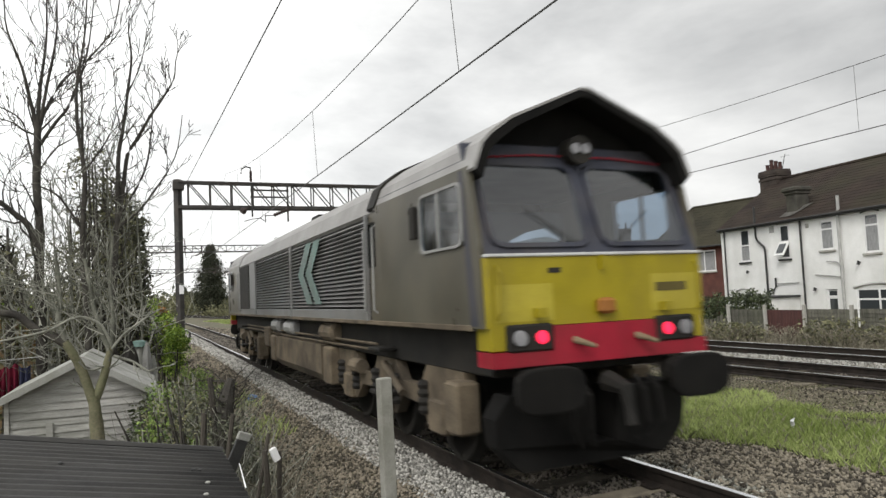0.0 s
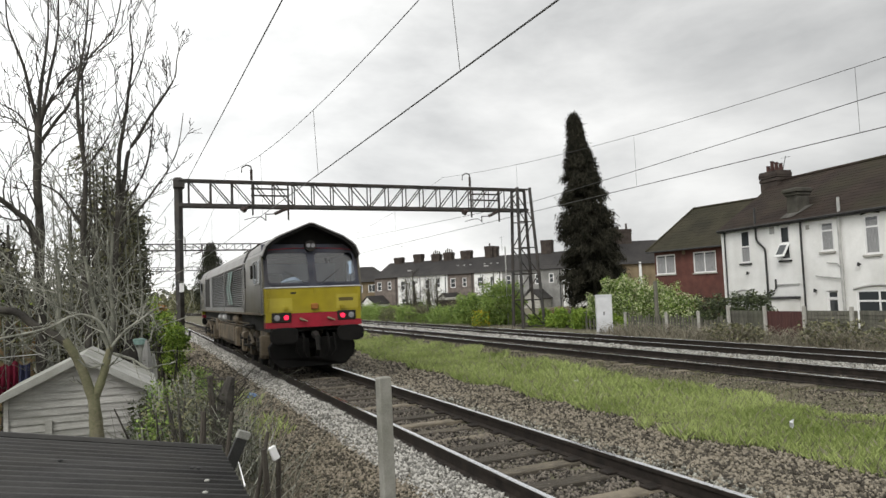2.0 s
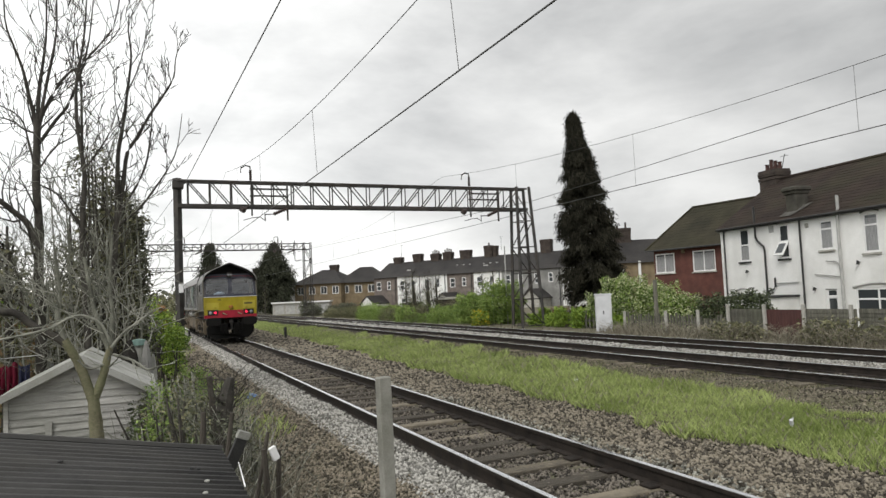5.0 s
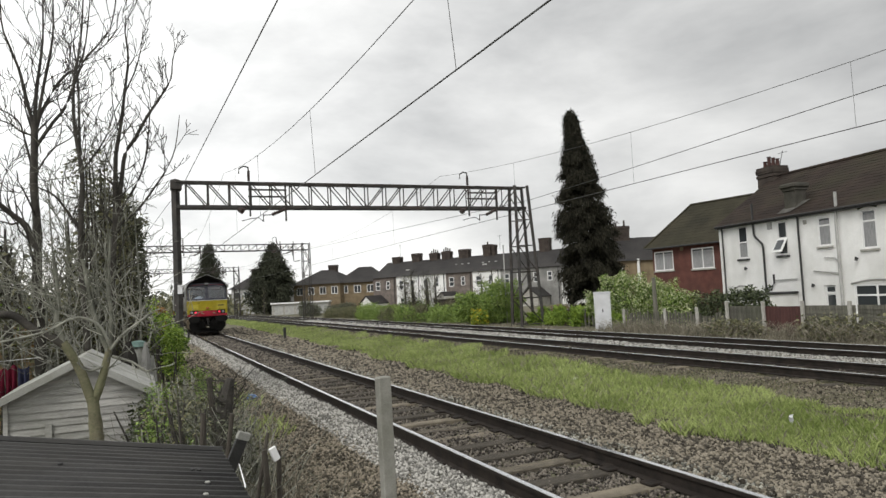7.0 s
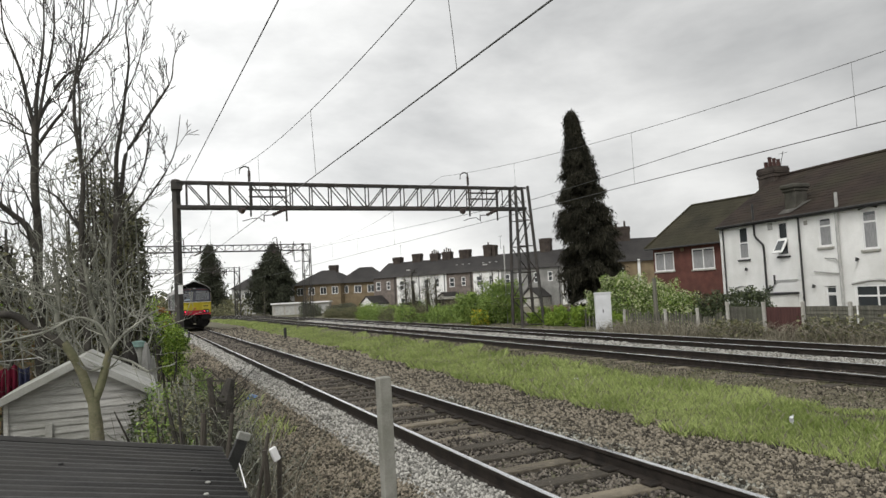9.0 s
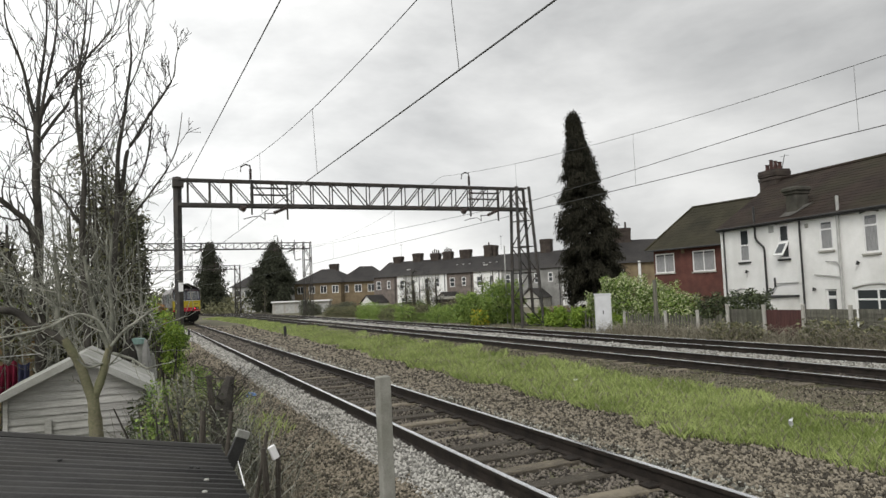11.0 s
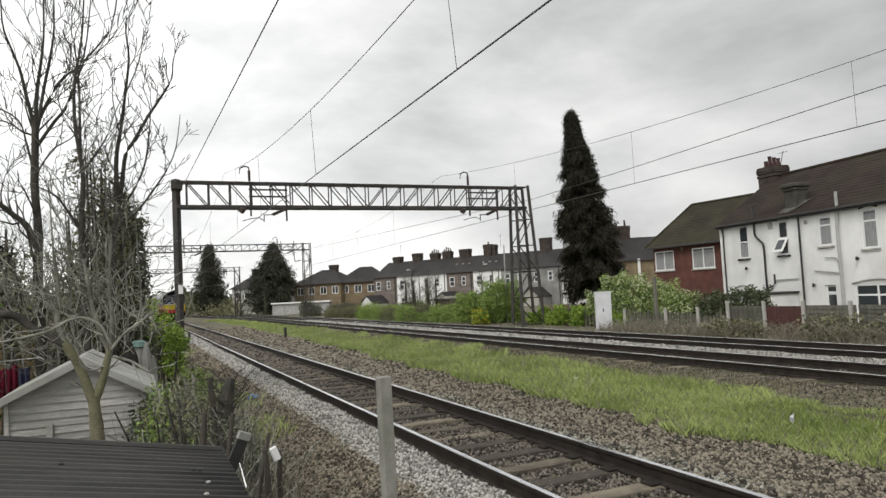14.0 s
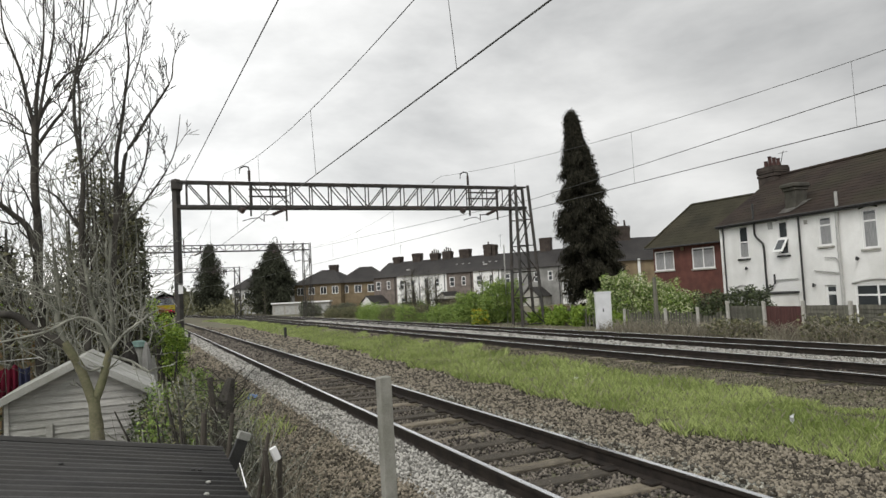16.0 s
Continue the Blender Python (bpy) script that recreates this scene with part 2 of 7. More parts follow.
M_YELLOW_PALE = mat("loco_yellow_patch", (0.32, 0.265, 0.022), (0.45, 0.38, 0.045), 2, 0.45, bump=0.04, dirt=(0.26, 0.21, 0.05), dirt_amt=0.4)
M_NUMBER = mat("dark_figures", (0.07, 0.055, 0.015), (0.12, 0.095, 0.03), 6, 0.6, bump=0)
# black of plough, buffers and hoses; also painted-in shade under the roof hood
M_BLACK_AND_SHADE = mat("black_and_hood_shade", (0.0035, 0.0035, 0.0034), (0.010, 0.0095, 0.009), 3, 0.85, bump=0.2, dirt=(0.022, 0.02, 0.017), dirt_amt=0.35, spec=0.15)
M_BOGIE = mat("bogie_dust", (0.075, 0.060, 0.042), (0.20, 0.160, 0.110), 2.5, 0.85, bump=0.3, dirt=(0.03, 0.026, 0.022), dirt_amt=0.75)
M_TEAL = mat("teal_mark", (0.09, 0.165, 0.145), (0.16, 0.24, 0.215), 2, 0.5, bump=0.03, dirt=(0.15, 0.15, 0.145), dirt_amt=0.75)
M_TRIM = mat("light_trim", (0.42, 0.42, 0.42), (0.58, 0.58, 0.57), 2, 0.5, bump=0)
M_FRAME_GREY = mat("dull_frame", (0.20, 0.20, 0.195), (0.32, 0.32, 0.31), 2, 0.45, bump=0)
M_ORANGE = mat("orange_fitting", (0.22, 0.08, 0.02), (0.33, 0.14, 0.03), 3, 0.5, bump=0)


def clear_glass(name, tint):
    """Thin see-through pane: tinted, with a mirror gloss that grows at a glance."""
    m = bpy.data.materials.new(name)
    m.use_nodes = True
    n, l = m.node_tree.nodes, m.node_tree.links
    n.clear()
    o, tr, gl, mx, lw, k = [n.new("ShaderNode" + q) for q in ("OutputMaterial", "BsdfTransparent", "BsdfGlossy", "MixShader", "LayerWeight", "Math")]
    tr.inputs["Color"].default_value = (*tint, 1)
    gl.inputs["Roughness"].default_value = 0.08
    lw.inputs["Blend"].default_value = 0.3
    k.operation = "MULTIPLY_ADD"
    k.inputs[1].default_value, k.inputs[2].default_value = 0.28, 0.11
    l.new(lw.outputs["Facing"], k.inputs[0])
    l.new(k.outputs[0], mx.inputs[0])
    l.new(tr.outputs[0], mx.inputs[1])
    l.new(gl.outputs[0], mx.inputs[2])
    l.new(mx.outputs[0], o.inputs["Surface"])
    return m


M_CABGLASS = clear_glass("cab_glass", (0.54, 0.63, 0.72))
M_INTERIOR = mat("cab_interior", (0.10, 0.105, 0.115), (0.18, 0.185, 0.19), 3, 0.8, bump=0.1)
M_TAIL = glow("tail_lamp", (1.0, 0.02, 0.075), 1.0)
M_LAMP = mat("lamp_lens", (0.16, 0.16, 0.17), (0.30, 0.30, 0.31), 5, 0.12, bump=0)
M_PAPER = mat("white_paper", (0.7, 0.7, 0.7), (0.8, 0.8, 0.8), 5, 0.7, bump=0)
M_CLOTH_RED = mat("red_cloth", (0.06, 0.004, 0.014), (0.20, 0.012, 0.036), 3, 0.8, bump=0.3)
M_CLOTH_NAVY = mat("navy_cloth", (0.02, 0.022, 0.05), (0.05, 0.055, 0.10), 3, 0.8, bump=0.3)
M_TAN_LEAF = mat("russet_leaf", (0.20, 0.08, 0.02), (0.36, 0.17, 0.05), 3, 0.8, bump=0, per_island=0.6)
M_HILL = mat("distant_trees", (0.06, 0.068, 0.055), (0.13, 0.14, 0.105), 0.2, 0.95, bump=0.3, fine=3)


# ---- building helpers ----
class Geo:
    """Collects vertices and faces."""

    def __init__(self):
        self.v, self.f = [], []

    def add(self, verts, faces):
        o = len(self.v)
        self.v += [tuple(p) for p in verts]
        self.f += [tuple(i + o for i in f) for f in faces]
        return self

    def box(self, x0, x1, y0, y1, z0, z1, c=0.0, m=None):
        """A box, its upright and level edges chamfered by c; m places it."""
        if c <= 0:
            vs = [Vector((x, y, z)) for z in (z0, z1) for x, y in ((x0, y0), (x1, y0), (x1, y1), (x0, y1))]
            fs = [(3, 2, 1, 0), (4, 5, 6, 7), (0, 1, 5, 4), (1, 2, 6, 5), (2, 3, 7, 6), (3, 0, 4, 7)]
        else:
            vs, fs = [], []
            for z, k in ((z0, c), (z0 + c, 0), (z1 - c, 0), (z1, c)):
                a, b2, c2, d = x0 + k, x1 - k, y0 + k, y1 - k
                vs += [Vector(p) for p in ((a + c, c2, z), (b2 - c, c2, z), (b2, c2 + c, z), (b2, d - c, z), (b2 - c, d, z), (a + c, d, z), (a, d - c, z), (a, c2 + c, z))]
            fs = [tuple(range(7, -1, -1)), tuple(range(24, 32))]
            for r in range(3):
                for i in range(8):
                    j = (i + 1) % 8
                    fs.append((r * 8 + i, r * 8 + j, r * 8 + 8 + j, r * 8 + 8 + i))
        if m is not None:
            vs = [m @ p for p in vs]
        return self.add(vs, fs)

    def tube(self, pts, radii, n=6, caps=True):
        """A tube along points with a radius at each."""
        pts = [Vector(p) for p in pts]
        if not isinstance(radii, (list, tuple)):
            radii = [radii] * len(pts)
        vs, fs = [], []
        for i, p in enumerate(pts):
            d = pts[min(i + 1, len(pts) - 1)] - pts[max(i - 1, 0)]
            d = d.normalized() if d.length > 1e-9 else Vector((0, 0, 1))
            a = d.cross(Vector((0, 0, 1)) if abs(d.z) < 0.9 else Vector((1, 0, 0))).normalized()
            b = d.cross(a)
            for k in range(n):
                t = 2 * math.pi * k / n
                vs.append(p + (a * math.cos(t) + b * math.sin(t)) * radii[i])
        for i in range(len(pts) - 1):
            for k in range(n):
                j = (k + 1) % n
                fs.append((i * n + k, i * n + j, (i + 1) * n + j, (i + 1) * n + k))
        if caps:
            fs += [tuple(range(n - 1, -1, -1)), tuple(range((len(pts) - 1) * n, len(pts) * n))]
        return self.add(vs, fs)

    def prism(self, outline, y0, y1, m=None):
        """An outline in x and z, drawn out along y."""
        k = len(outline)
        vs = [Vector((x, y, z)) for y in (y0, y1) for x, z in outline]
        fs = [tuple(range(k)), tuple(range(2 * k - 1, k - 1, -1))]
        fs += [((i + 1) % k, i, k + i, k + (i + 1) % k) for i in range(k)]
        if m is not None:
            vs = [m @ p for p in vs]
        return self.add(vs, fs)

    def mesh(self, name):
        me = bpy.data.meshes.new(name)
        me.from_pydata(self.v, [], self.f)
        bm = bmesh.new()
        bm.from_mesh(me)
        bmesh.ops.recalc_face_normals(bm, faces=bm.faces)
        bm.to_mesh(me)
        bm.free()
        return me


def fast_mesh(name, verts, faces):
    """A mesh from numpy arrays whose faces all have the same number of corners."""
    me = bpy.data.meshes.new(name)
    k, nf = faces.shape[1], len(faces)
    me.vertices.add(len(verts))
    me.vertices.foreach_set("co", np.ascontiguousarray(verts, dtype=np.float32).ravel())
    me.loops.add(nf * k)
    me.loops.foreach_set("vertex_index", np.ascontiguousarray(faces, dtype=np.int32).ravel())
    me.polygons.add(nf)
    me.polygons.foreach_set("loop_start", np.arange(nf, dtype=np.int32) * k)
    me.update(calc_edges=True)
    return me


def part(name, geo, material, parent=None, label="", smooth=False, bevel=0.0):
    """One mesh object under a thing or a part; geo is a Geo or a mesh."""
    me = geo.mesh(name) if isinstance(geo, Geo) else geo
    if not me.materials:
        me.materials.append(material)
    if smooth:
        for p in me.polygons:
            p.use_smooth = True
    ob = new(name, me)
    if parent is not None:
        ob.parent = parent
    if label:
        ob["label"] = label
    if bevel:
        bv = ob.modifiers.new("bevel", "BEVEL")
        bv.width, bv.segments, bv.limit_method = bevel, 2, "ANGLE"
    return ob


def thing(name, m=None, label="", category="", group="", kind=""):
    ob = new(name)
    ob.empty_display_size = 0.2
    if m is not None:
        ob.matrix_basis = m
    return tagged(ob, label, category, group, kind)


def stuff(name, me, material, label, category):
    ob = part(name, me, material)
    return tagged(ob, label, category, kind="stuff")


def wall_geo(width, z0, z1, holes, t=0.25):
    """A wall along x with rectangular openings that go through it, as one closed skin."""
    us = sorted({0.0, width, *[h[0] for h in holes], *[h[1] for h in holes]})
    zs = sorted({z0, z1, *[max(z0, h[2]) for h in holes], *[h[3] for h in holes]})
    nu, nz = len(us), len(zs)

    def solid(i, k):
        if not (0 <= i < nu - 1 and 0 <= k < nz - 1):
            return False
        mu, mz = (us[i] + us[i + 1]) / 2, (zs[k] + zs[k + 1]) / 2
        return not any(h[0] < mu < h[1] and h[2] < mz < h[3] for h in holes)

    def at(i, k, s):
        return (s * nz + k) * nu + i
    g = Geo()
    fs = []
    for i in range(nu - 1):
        for k in range(nz - 1):
            if solid(i, k):
                fs.append((at(i, k, 0), at(i + 1, k, 0), at(i + 1, k + 1, 0), at(i, k + 1, 0)))
                fs.append((at(i, k, 1), at(i, k + 1, 1), at(i + 1, k + 1, 1), at(i + 1, k, 1)))
                for (a, b), (p, q) in (((i - 1, k), ((i, k), (i, k + 1))), ((i + 1, k), ((i + 1, k), (i + 1, k + 1))), ((i, k - 1), ((i, k), (i + 1, k))), ((i, k + 1), ((i, k + 1), (i + 1, k + 1)))):
                    if not solid(a, b):
                        fs.append((at(*p, 0), at(*q, 0), at(*q, 1), at(*p, 1)))
    g.add([(u, y, z) for y in (0, t) for z in zs for u in us], fs)
    return g


rng = np.random.default_rng(7)
# ---- the lie of the land ----
def bend(y):
    return -max(0.0, y - 75.0) ** 2 / 1000.0


def line_near(y):
    return bend(y)


def line_mid(y):
    return 9.07 + bend(y)


def line_far(y):
    return 12.66 + bend(y)


def ramp_between(v, pts):
    return float(np.interp(v, [p[0] for p in pts], [p[1] for p in pts]))


def land(x, y):
    """Height of the ground."""
    b = bend(min(y, 160))
    u = x - b
    if u < 2.2:
        h = ramp_between(u, [(-60, -1.0), (-5.5, -0.98), (-4.2, -0.92), (-3.2, -0.55), (-2.3, -0.36), (-1.7, -0.2), (-1.35, -0.165), (-0.9, -0.175), (-0.62, -0.238), (0.62, -0.238), (0.9, -0.185), (1.4, -0.18), (2.2, -0.36)])
    else:
        h = ramp_between(u, [(2.2, -0.38), (3.2, -0.44), (6.6, -0.40), (7.3, -0.34), (7.7, -0.23), (9.9, -0.21), (10.4, -0.13), (11.4, -0.13), (11.8, -0.21), (14.2, -0.22), (15.1, -0.36), (17, -0.34), (40, -0.3)])
    return h + 0.03 * noise.noise((x * 0.6, y * 0.6, 0)) + 0.015 * noise.noise((x * 2.3, y * 2.3, 5))


def axis(parts):
    out = []
    for a, b, step in parts:
        out += list(np.arange(a, b, step))
    return out


xs = axis([(-1500, -200, 260), (-200, -40, 40), (-40, -8, 4), (-8, 18, 0.35), (18, 40, 2.2), (40, 200, 32), (200, 1700, 300)])
ys = axis([(-600, -40, 140), (-40, 2, 6), (2, 30, 0.5), (30, 60, 1.0), (60, 160, 5), (160, 400, 48), (400, 2200, 300)])
gv = np.array([(x, y, land(x, y)) for y in ys for x in xs])
nx = len(xs)
gf = np.array([(j * nx + i, j * nx + i + 1, (j + 1) * nx + i + 1, (j + 1) * nx + i) for j in range(len(ys) - 1) for i in range(nx - 1)])
ground = part("ground", fast_mesh("ground", gv, gf), M_EARTH, smooth=True)
tagged(ground, "brown stony earth with patches of moss and grass", "ground", kind="structure")


# ---- tracks ----
def sweep(profile, line, du, y0, y1, step=2.5):
    """A closed profile (x, z) carried along a track line at the offset du."""
    yy = np.arange(y0, y1 + 0.01, step)
    k = len(profile)
    v = [(line(y) + du + px, y, pz) for y in yy for px, pz in profile]
    f = [(i * k + j, i * k + (j + 1) % k, (i + 1) * k + (j + 1) % k, (i + 1) * k + j) for i in range(len(yy) - 1) for j in range(k)]
    g = Geo()
    g.add(v, f)
    return g


RAIL = [(-0.07, -0.185), (0.07, -0.185), (0.07, -0.170), (0.012, -0.150), (0.010, -0.05), (0.036, -0.038), (0.036, -0.006), (0.03, 0.0),
        (-0.03, 0.0), (-0.036, -0.006), (-0.036, -0.038), (-0.010, -0.05), (-0.012, -0.150), (-0.07, -0.170)]
TOP = [(-0.033, -0.006), (0.033, -0.006), (0.031, 0.003), (-0.031, 0.003)]


def track(line, label):
    tr = thing("railway_track", None, label, "railway track", "parallel tracks", "structure")
    for du in (-0.7525, 0.7525):
        r = part("rail", sweep(RAIL, line, du, -14, 260), M_RAIL_SIDE, tr)
        part("running_surface", sweep(TOP, line, du, -14, 260), M_RAIL_TOP, r, "bright polished rail head")
    return tr


track_near = track(line_near, "single line with worn timber sleepers in brown ballast")
track_mid = track(line_mid, "rusty sided steel rails of the line past the grass")
track_far = track(line_far, "rusty sided steel rails of the line by the gardens")


# ---- overhead line gantries ----
def lattice(parent, x0, x1, y, z0, z1, step, r=0.035):
    """Upright and slanting bars of a flat girder along x."""
    n = max(2, round((x1 - x0) / step))
    for i in range(n):
        a, b = x0 + (x1 - x0) * i / n, x0 + (x1 - x0) * (i + 1) / n
        part("upright_bar", Geo().tube([(a, y, z0), (a, y, z1)], r, 4), M_STEEL, parent)
        lo, hi = (z1, z0) if i < n / 2 else (z0, z1)
        part("slant_bar", Geo().tube([(a, y, lo), (b, y, hi)], r * 0.9, 4), M_STEEL, parent)


def gantry(m, x0, x1, zt, depth, step=1.05, r=0.035, w=0.205, splay=1.0, leg_r=0.11):
    g_th = thing("overhead_line_gantry", m, "dark grey steel lattice portal gantry spanning the tracks", "gantry", "portal gantries")
    zb = zt - depth
    for z in (zt, zb):
        for y in (-0.3, 0.3):
            part("chord", Geo().box(x0, x1, y - 0.05, y + 0.05, z - r * (1.5 if z == zt else 2.5), z + r * (1.5 if z == zt else 2.5), 0.01), M_STEEL, g_th)
    for y in (-0.3, 0.3):
        lattice(g_th, x0 + 0.5, x1 - 0.6, y, zb, zt, step, r)
    for i in range(19):
        a = x0 + (x1 - x0) * (i + 0.5) / 19
        for z in (zt, zb):
            part("cross_brace", Geo().tube([(a, -0.3, z), (a + 0.5, 0.3, z)], 0.025, 4), M_STEEL, g_th)
    # single broad mast
    part("mast", Geo().tube([(x0 + 0.03, 0, -1.2), (x0, 0, zt + 0.15)], w, 4), M_STEEL, g_th, "stout weathered mast")
    part("mast_head", Geo().box(x0 - 0.24, x0 + 0.3, -0.3, 0.3, zt - 0.4, zt + 0.05, 0.04), M_STEEL, g_th)
    part("mast_plate", Geo().box(x0 - 0.02, x0 + 0.2, -0.225, -0.205, 2.55, 3.0), M_PAPER, g_th, "small white number plate")
    # braced A-frame legs
    for s, top, foot in ((1, x1 + 0.12, x1 + 0.12 + 0.5 * splay), (-1, x1 - 0.75, x1 - 0.75 - 0.15 * splay)):
        for y in (-0.35, 0.35):
            part("leg", Geo().tube([(foot, y * 1.7, -0.4), (top, y, zt + 0.12)], leg_r, 4), M_STEEL, g_th)
    for y in (-0.35, 0.35):
        for i in range(5):
            k0, k1 = i / 5, (i + 1) / 5
            zz0, zz1 = -0.2 + (zt - 0.2) * k0, -0.2 + (zt - 0.2) * k1
            ends = [(x1 - 0.75 - 0.15 * splay * (1 - k0), zz0), (x1 + 0.12 + 0.5 * splay * (1 - k1), zz1)] if i % 2 else [(x1 + 0.12 + 0.5 * splay * (1 - k0), zz0), (x1 - 0.75 - 0.15 * splay * (1 - k1), zz1)]
            yy = y * (1.7 - 0.7 * k0)
            part("leg_brace", Geo().tube([(a, yy, b) for a, b in ends], 0.04, 4), M_STEEL, g_th)
            part("leg_brace", Geo().tube([(x1 - 0.75 - 0.15 * splay * (1 - k0), yy, zz0), (x1 + 0.12 + 0.5 * splay * (1 - k0), yy, zz0)], 0.035, 4), M_STEEL, g_th)
    return g_th


def insulator(p0, p1, parent, n=6, r=0.06):
    p0, p1 = Vector(p0), Vector(p1)
    pts, rad = [], []
    for i in range(n * 2 + 1):
        pts.append(p0.lerp(p1, i / (n * 2)))
        rad.append(r if i % 2 else r * 0.55)
    part("insulator", Geo().tube(pts, rad, 8), M_INSUL, parent, "brown ribbed insulator")


def registration(parent, x, zb, zt):
    """Drop frame, bracket and contact-wire arm under a girder at x."""
    part("drop_frame", Geo().box(x + 0.35, x + 0.43, -0.42, -0.34, zb - 0.5, zt).box(x + 2.2, x + 2.28, -0.42, -0.34, zb - 0.75, zt)
         .box(x + 0.3, x + 2.3, -0.44, -0.34, zt - 0.42, zt - 0.34).box(x + 0.3, x + 2.3, -0.44, -0.34, zt - 0.78, zt - 0.70), M_STEEL, parent)
    insulator((x + 0.35, -0.4, zt + 0.06), (x + 0.35, -0.4, zt + 0.62), parent, 6, 0.09)
    part("top_bracket", Geo().tube([(x + 0.35, -0.4, zt + 0.6), (x + 0.33, -0.4, zt + 0.8), (x + 0.1, -0.4, zt + 0.85), (x - 0.12, -0.4, zt + 0.72), (x - 0.15, -0.4, zt + 0.45)], 0.04, 6), M_STEEL, parent)
    insulator((x + 2.2, -0.4, zb - 0.12), (x + 1.5, -0.4, zb - 0.42), parent, 6, 0.11)
    part("steady_arm", Geo().tube([(x + 1.5, -0.4, zb - 0.42), (x + 1.05, -0.4, zb - 0.44)], 0.028, 5)
         .tube([(x + 1.05, -0.4, zb - 0.4), (x + 1.05, -0.4, zb - 0.8)], 0.028, 5)
         .tube([(x + 1.05, -0.4, zb - 0.75), (x + 0.8, -0.4, zb - 0.58), (x + 0.4, -0.4, zb - 0.62), (x - 0.05, -0.4, zb - 0.75)], 0.022, 5), M_STEEL, parent)
    part("balance_weight", Geo().tube([(x - 0.15, -0.4, zb - 0.3), (x - 0.05, -0.4, zb - 0.16), (x + 0.1, -0.4, zb - 0.1), (x + 0.25, -0.4, zb + 0.1)], [0.15, 0.19, 0.07, 0.03], 8), M_INSUL, parent)


GY = 37.5
g1 = gantry(pose(0, GY, 0), -2.38, 17.9, 8.22, 1.28)
registration(g1, 0.85, 6.94, 8.22)
registration(g1, 13.55, 6.94, 8.22)
g2 = gantry(pose(0, 86, 0), -4.6, 15.3, 8.95, 0.75, 0.95, 0.024, 0.16, 0.1, 0.06)
registration(g2, 0.3, 8.2, 8.95)
registration(g2, 11.0, 8.2, 8.95)
for a, b in ((11.78, 12.68), (13.37, 14.14)):
    part("drop_bracket", Geo().tube([(a, -0.4, 9.3), (a, -0.4, 6.9), (a + 0.15, -0.4, 6.75), (b, -0.4, 6.9)], 0.05, 5), M_STEEL, g2, "hooked drop bracket")
g3 = gantry(pose(0, 130, 0), -7.5, 12.4, 8.5, 0.65, 0.95, 0.022, 0.16, 0.1, 0.06)
registration(g3, -3.0, 7.85, 8.5)
registration(g3, 8.0, 7.85, 8.5)


def catenary(x_of, zc, z_mast, z_mid, drops, label, stagger=0.0):
    """Contact wire, sagging catenary and droppers over one track."""
    th = thing("overhead_wire", None, label, "overhead wire", "overhead wires")
    sup = [-17.0, GY, 86.0, 130.0, 176.0]

    def cat_z(y):
        for a, b in zip(sup, sup[1:]):
            if a <= y <= b:
                k = (y - a) / (b - a)
                return z_mid + (z_mast - z_mid) * (2 * k - 1) ** 2
        return z_mast
    yy = np.arange(-15, 170, 1.75)

    def x_con(y):
        return x_of(y) + stagger * max(0.0, 1 - max(y, 0) / GY)
    part("contact_wire", Geo().tube([(x_con(y), y, zc) for y in yy], 0.013, 5), M_WIRE, th)
    part("catenary_wire", Geo().tube([(x_of(y), y, cat_z(y)) for y in yy], 0.009, 5), M_WIRE, th)
    for y in drops:
        part("dropper", Geo().tube([(x_con(y), y, zc), (x_of(y), y, cat_z(y))], 0.006, 4), M_WIRE, th)
    return th


catenary(lambda y: bend(y), 5.17, 8.75, 6.72, [9.05, 17.8, 26.5, 33, 46, 55, 63, 72], "bare copper contact wire and catenary with droppers", 0.155)
catenary(lambda y: 12.3 + bend(y), 5.54, 8.85, 7.21, [11.55, 20.1, 28.7, 46, 55, 63, 72], "bare copper wires over the lines by the gardens")


def feeder(pts, label):
    th = thing("feeder_cable", None, label, "cable", "feeder cables")
    part("cable", Geo().tube(pts, 0.016, 5), M_WIRE, th)


feeder([(-1.35, -6, 8.2), (-1.45, 14.3, 8.15), (-1.95, GY, 8.22), (-4.4, 86, 8.7), (-7.3, 130, 8.5)], "dark feeder cable strung between the mast tops")
feeder([(18.4, -6, 8.4), (18.45, 14.8, 8.03), (18.4, 28, 7.67), (18.3, GY, 7.48), (15.4, 86, 8.3), (12.4, 130, 8.3)], "dark feeder cable strung along the garden side")
# ---- the locomotive ----
ROOF = [(-1.32, 3.1), (-1.22, 3.36), (-1.12, 3.46), (-0.88, 3.625), (-0.07, 3.965), (0, 3.97), (0.07, 3.965), (0.88, 3.625), (1.12, 3.46), (1.22, 3.36), (1.32, 3.1)]


def shell(outline, y0, y1, t=0.05):
    """An open curved shell of thickness t along y."""
    k = len(outline)
    inner = [(x * (1 - t / 1.32), z - t) for x, z in outline]
    vs = [(x, y, z) for y in (y0, y1) for x, z in outline] + [(x, y, z) for y in (y0, y1) for x, z in inner]
    fs = []
    for i in range(k - 1):
        fs.append((i, i + 1, k + i + 1, k + i))
        fs.append((2 * k + i + 1, 2 * k + i, 3 * k + i, 3 * k + i + 1))
        fs.append((i + 1, i, 2 * k + i, 2 * k + i + 1))
        fs.append((k + i, k + i + 1, 3 * k + i + 1, 3 * k + i))
    fs += [(0, k, 3 * k, 2 * k), (k - 1, 3 * k - 1, 4 * k - 1, 2 * k - 1)]
    g = Geo()
    g.add(vs, fs)
    return g


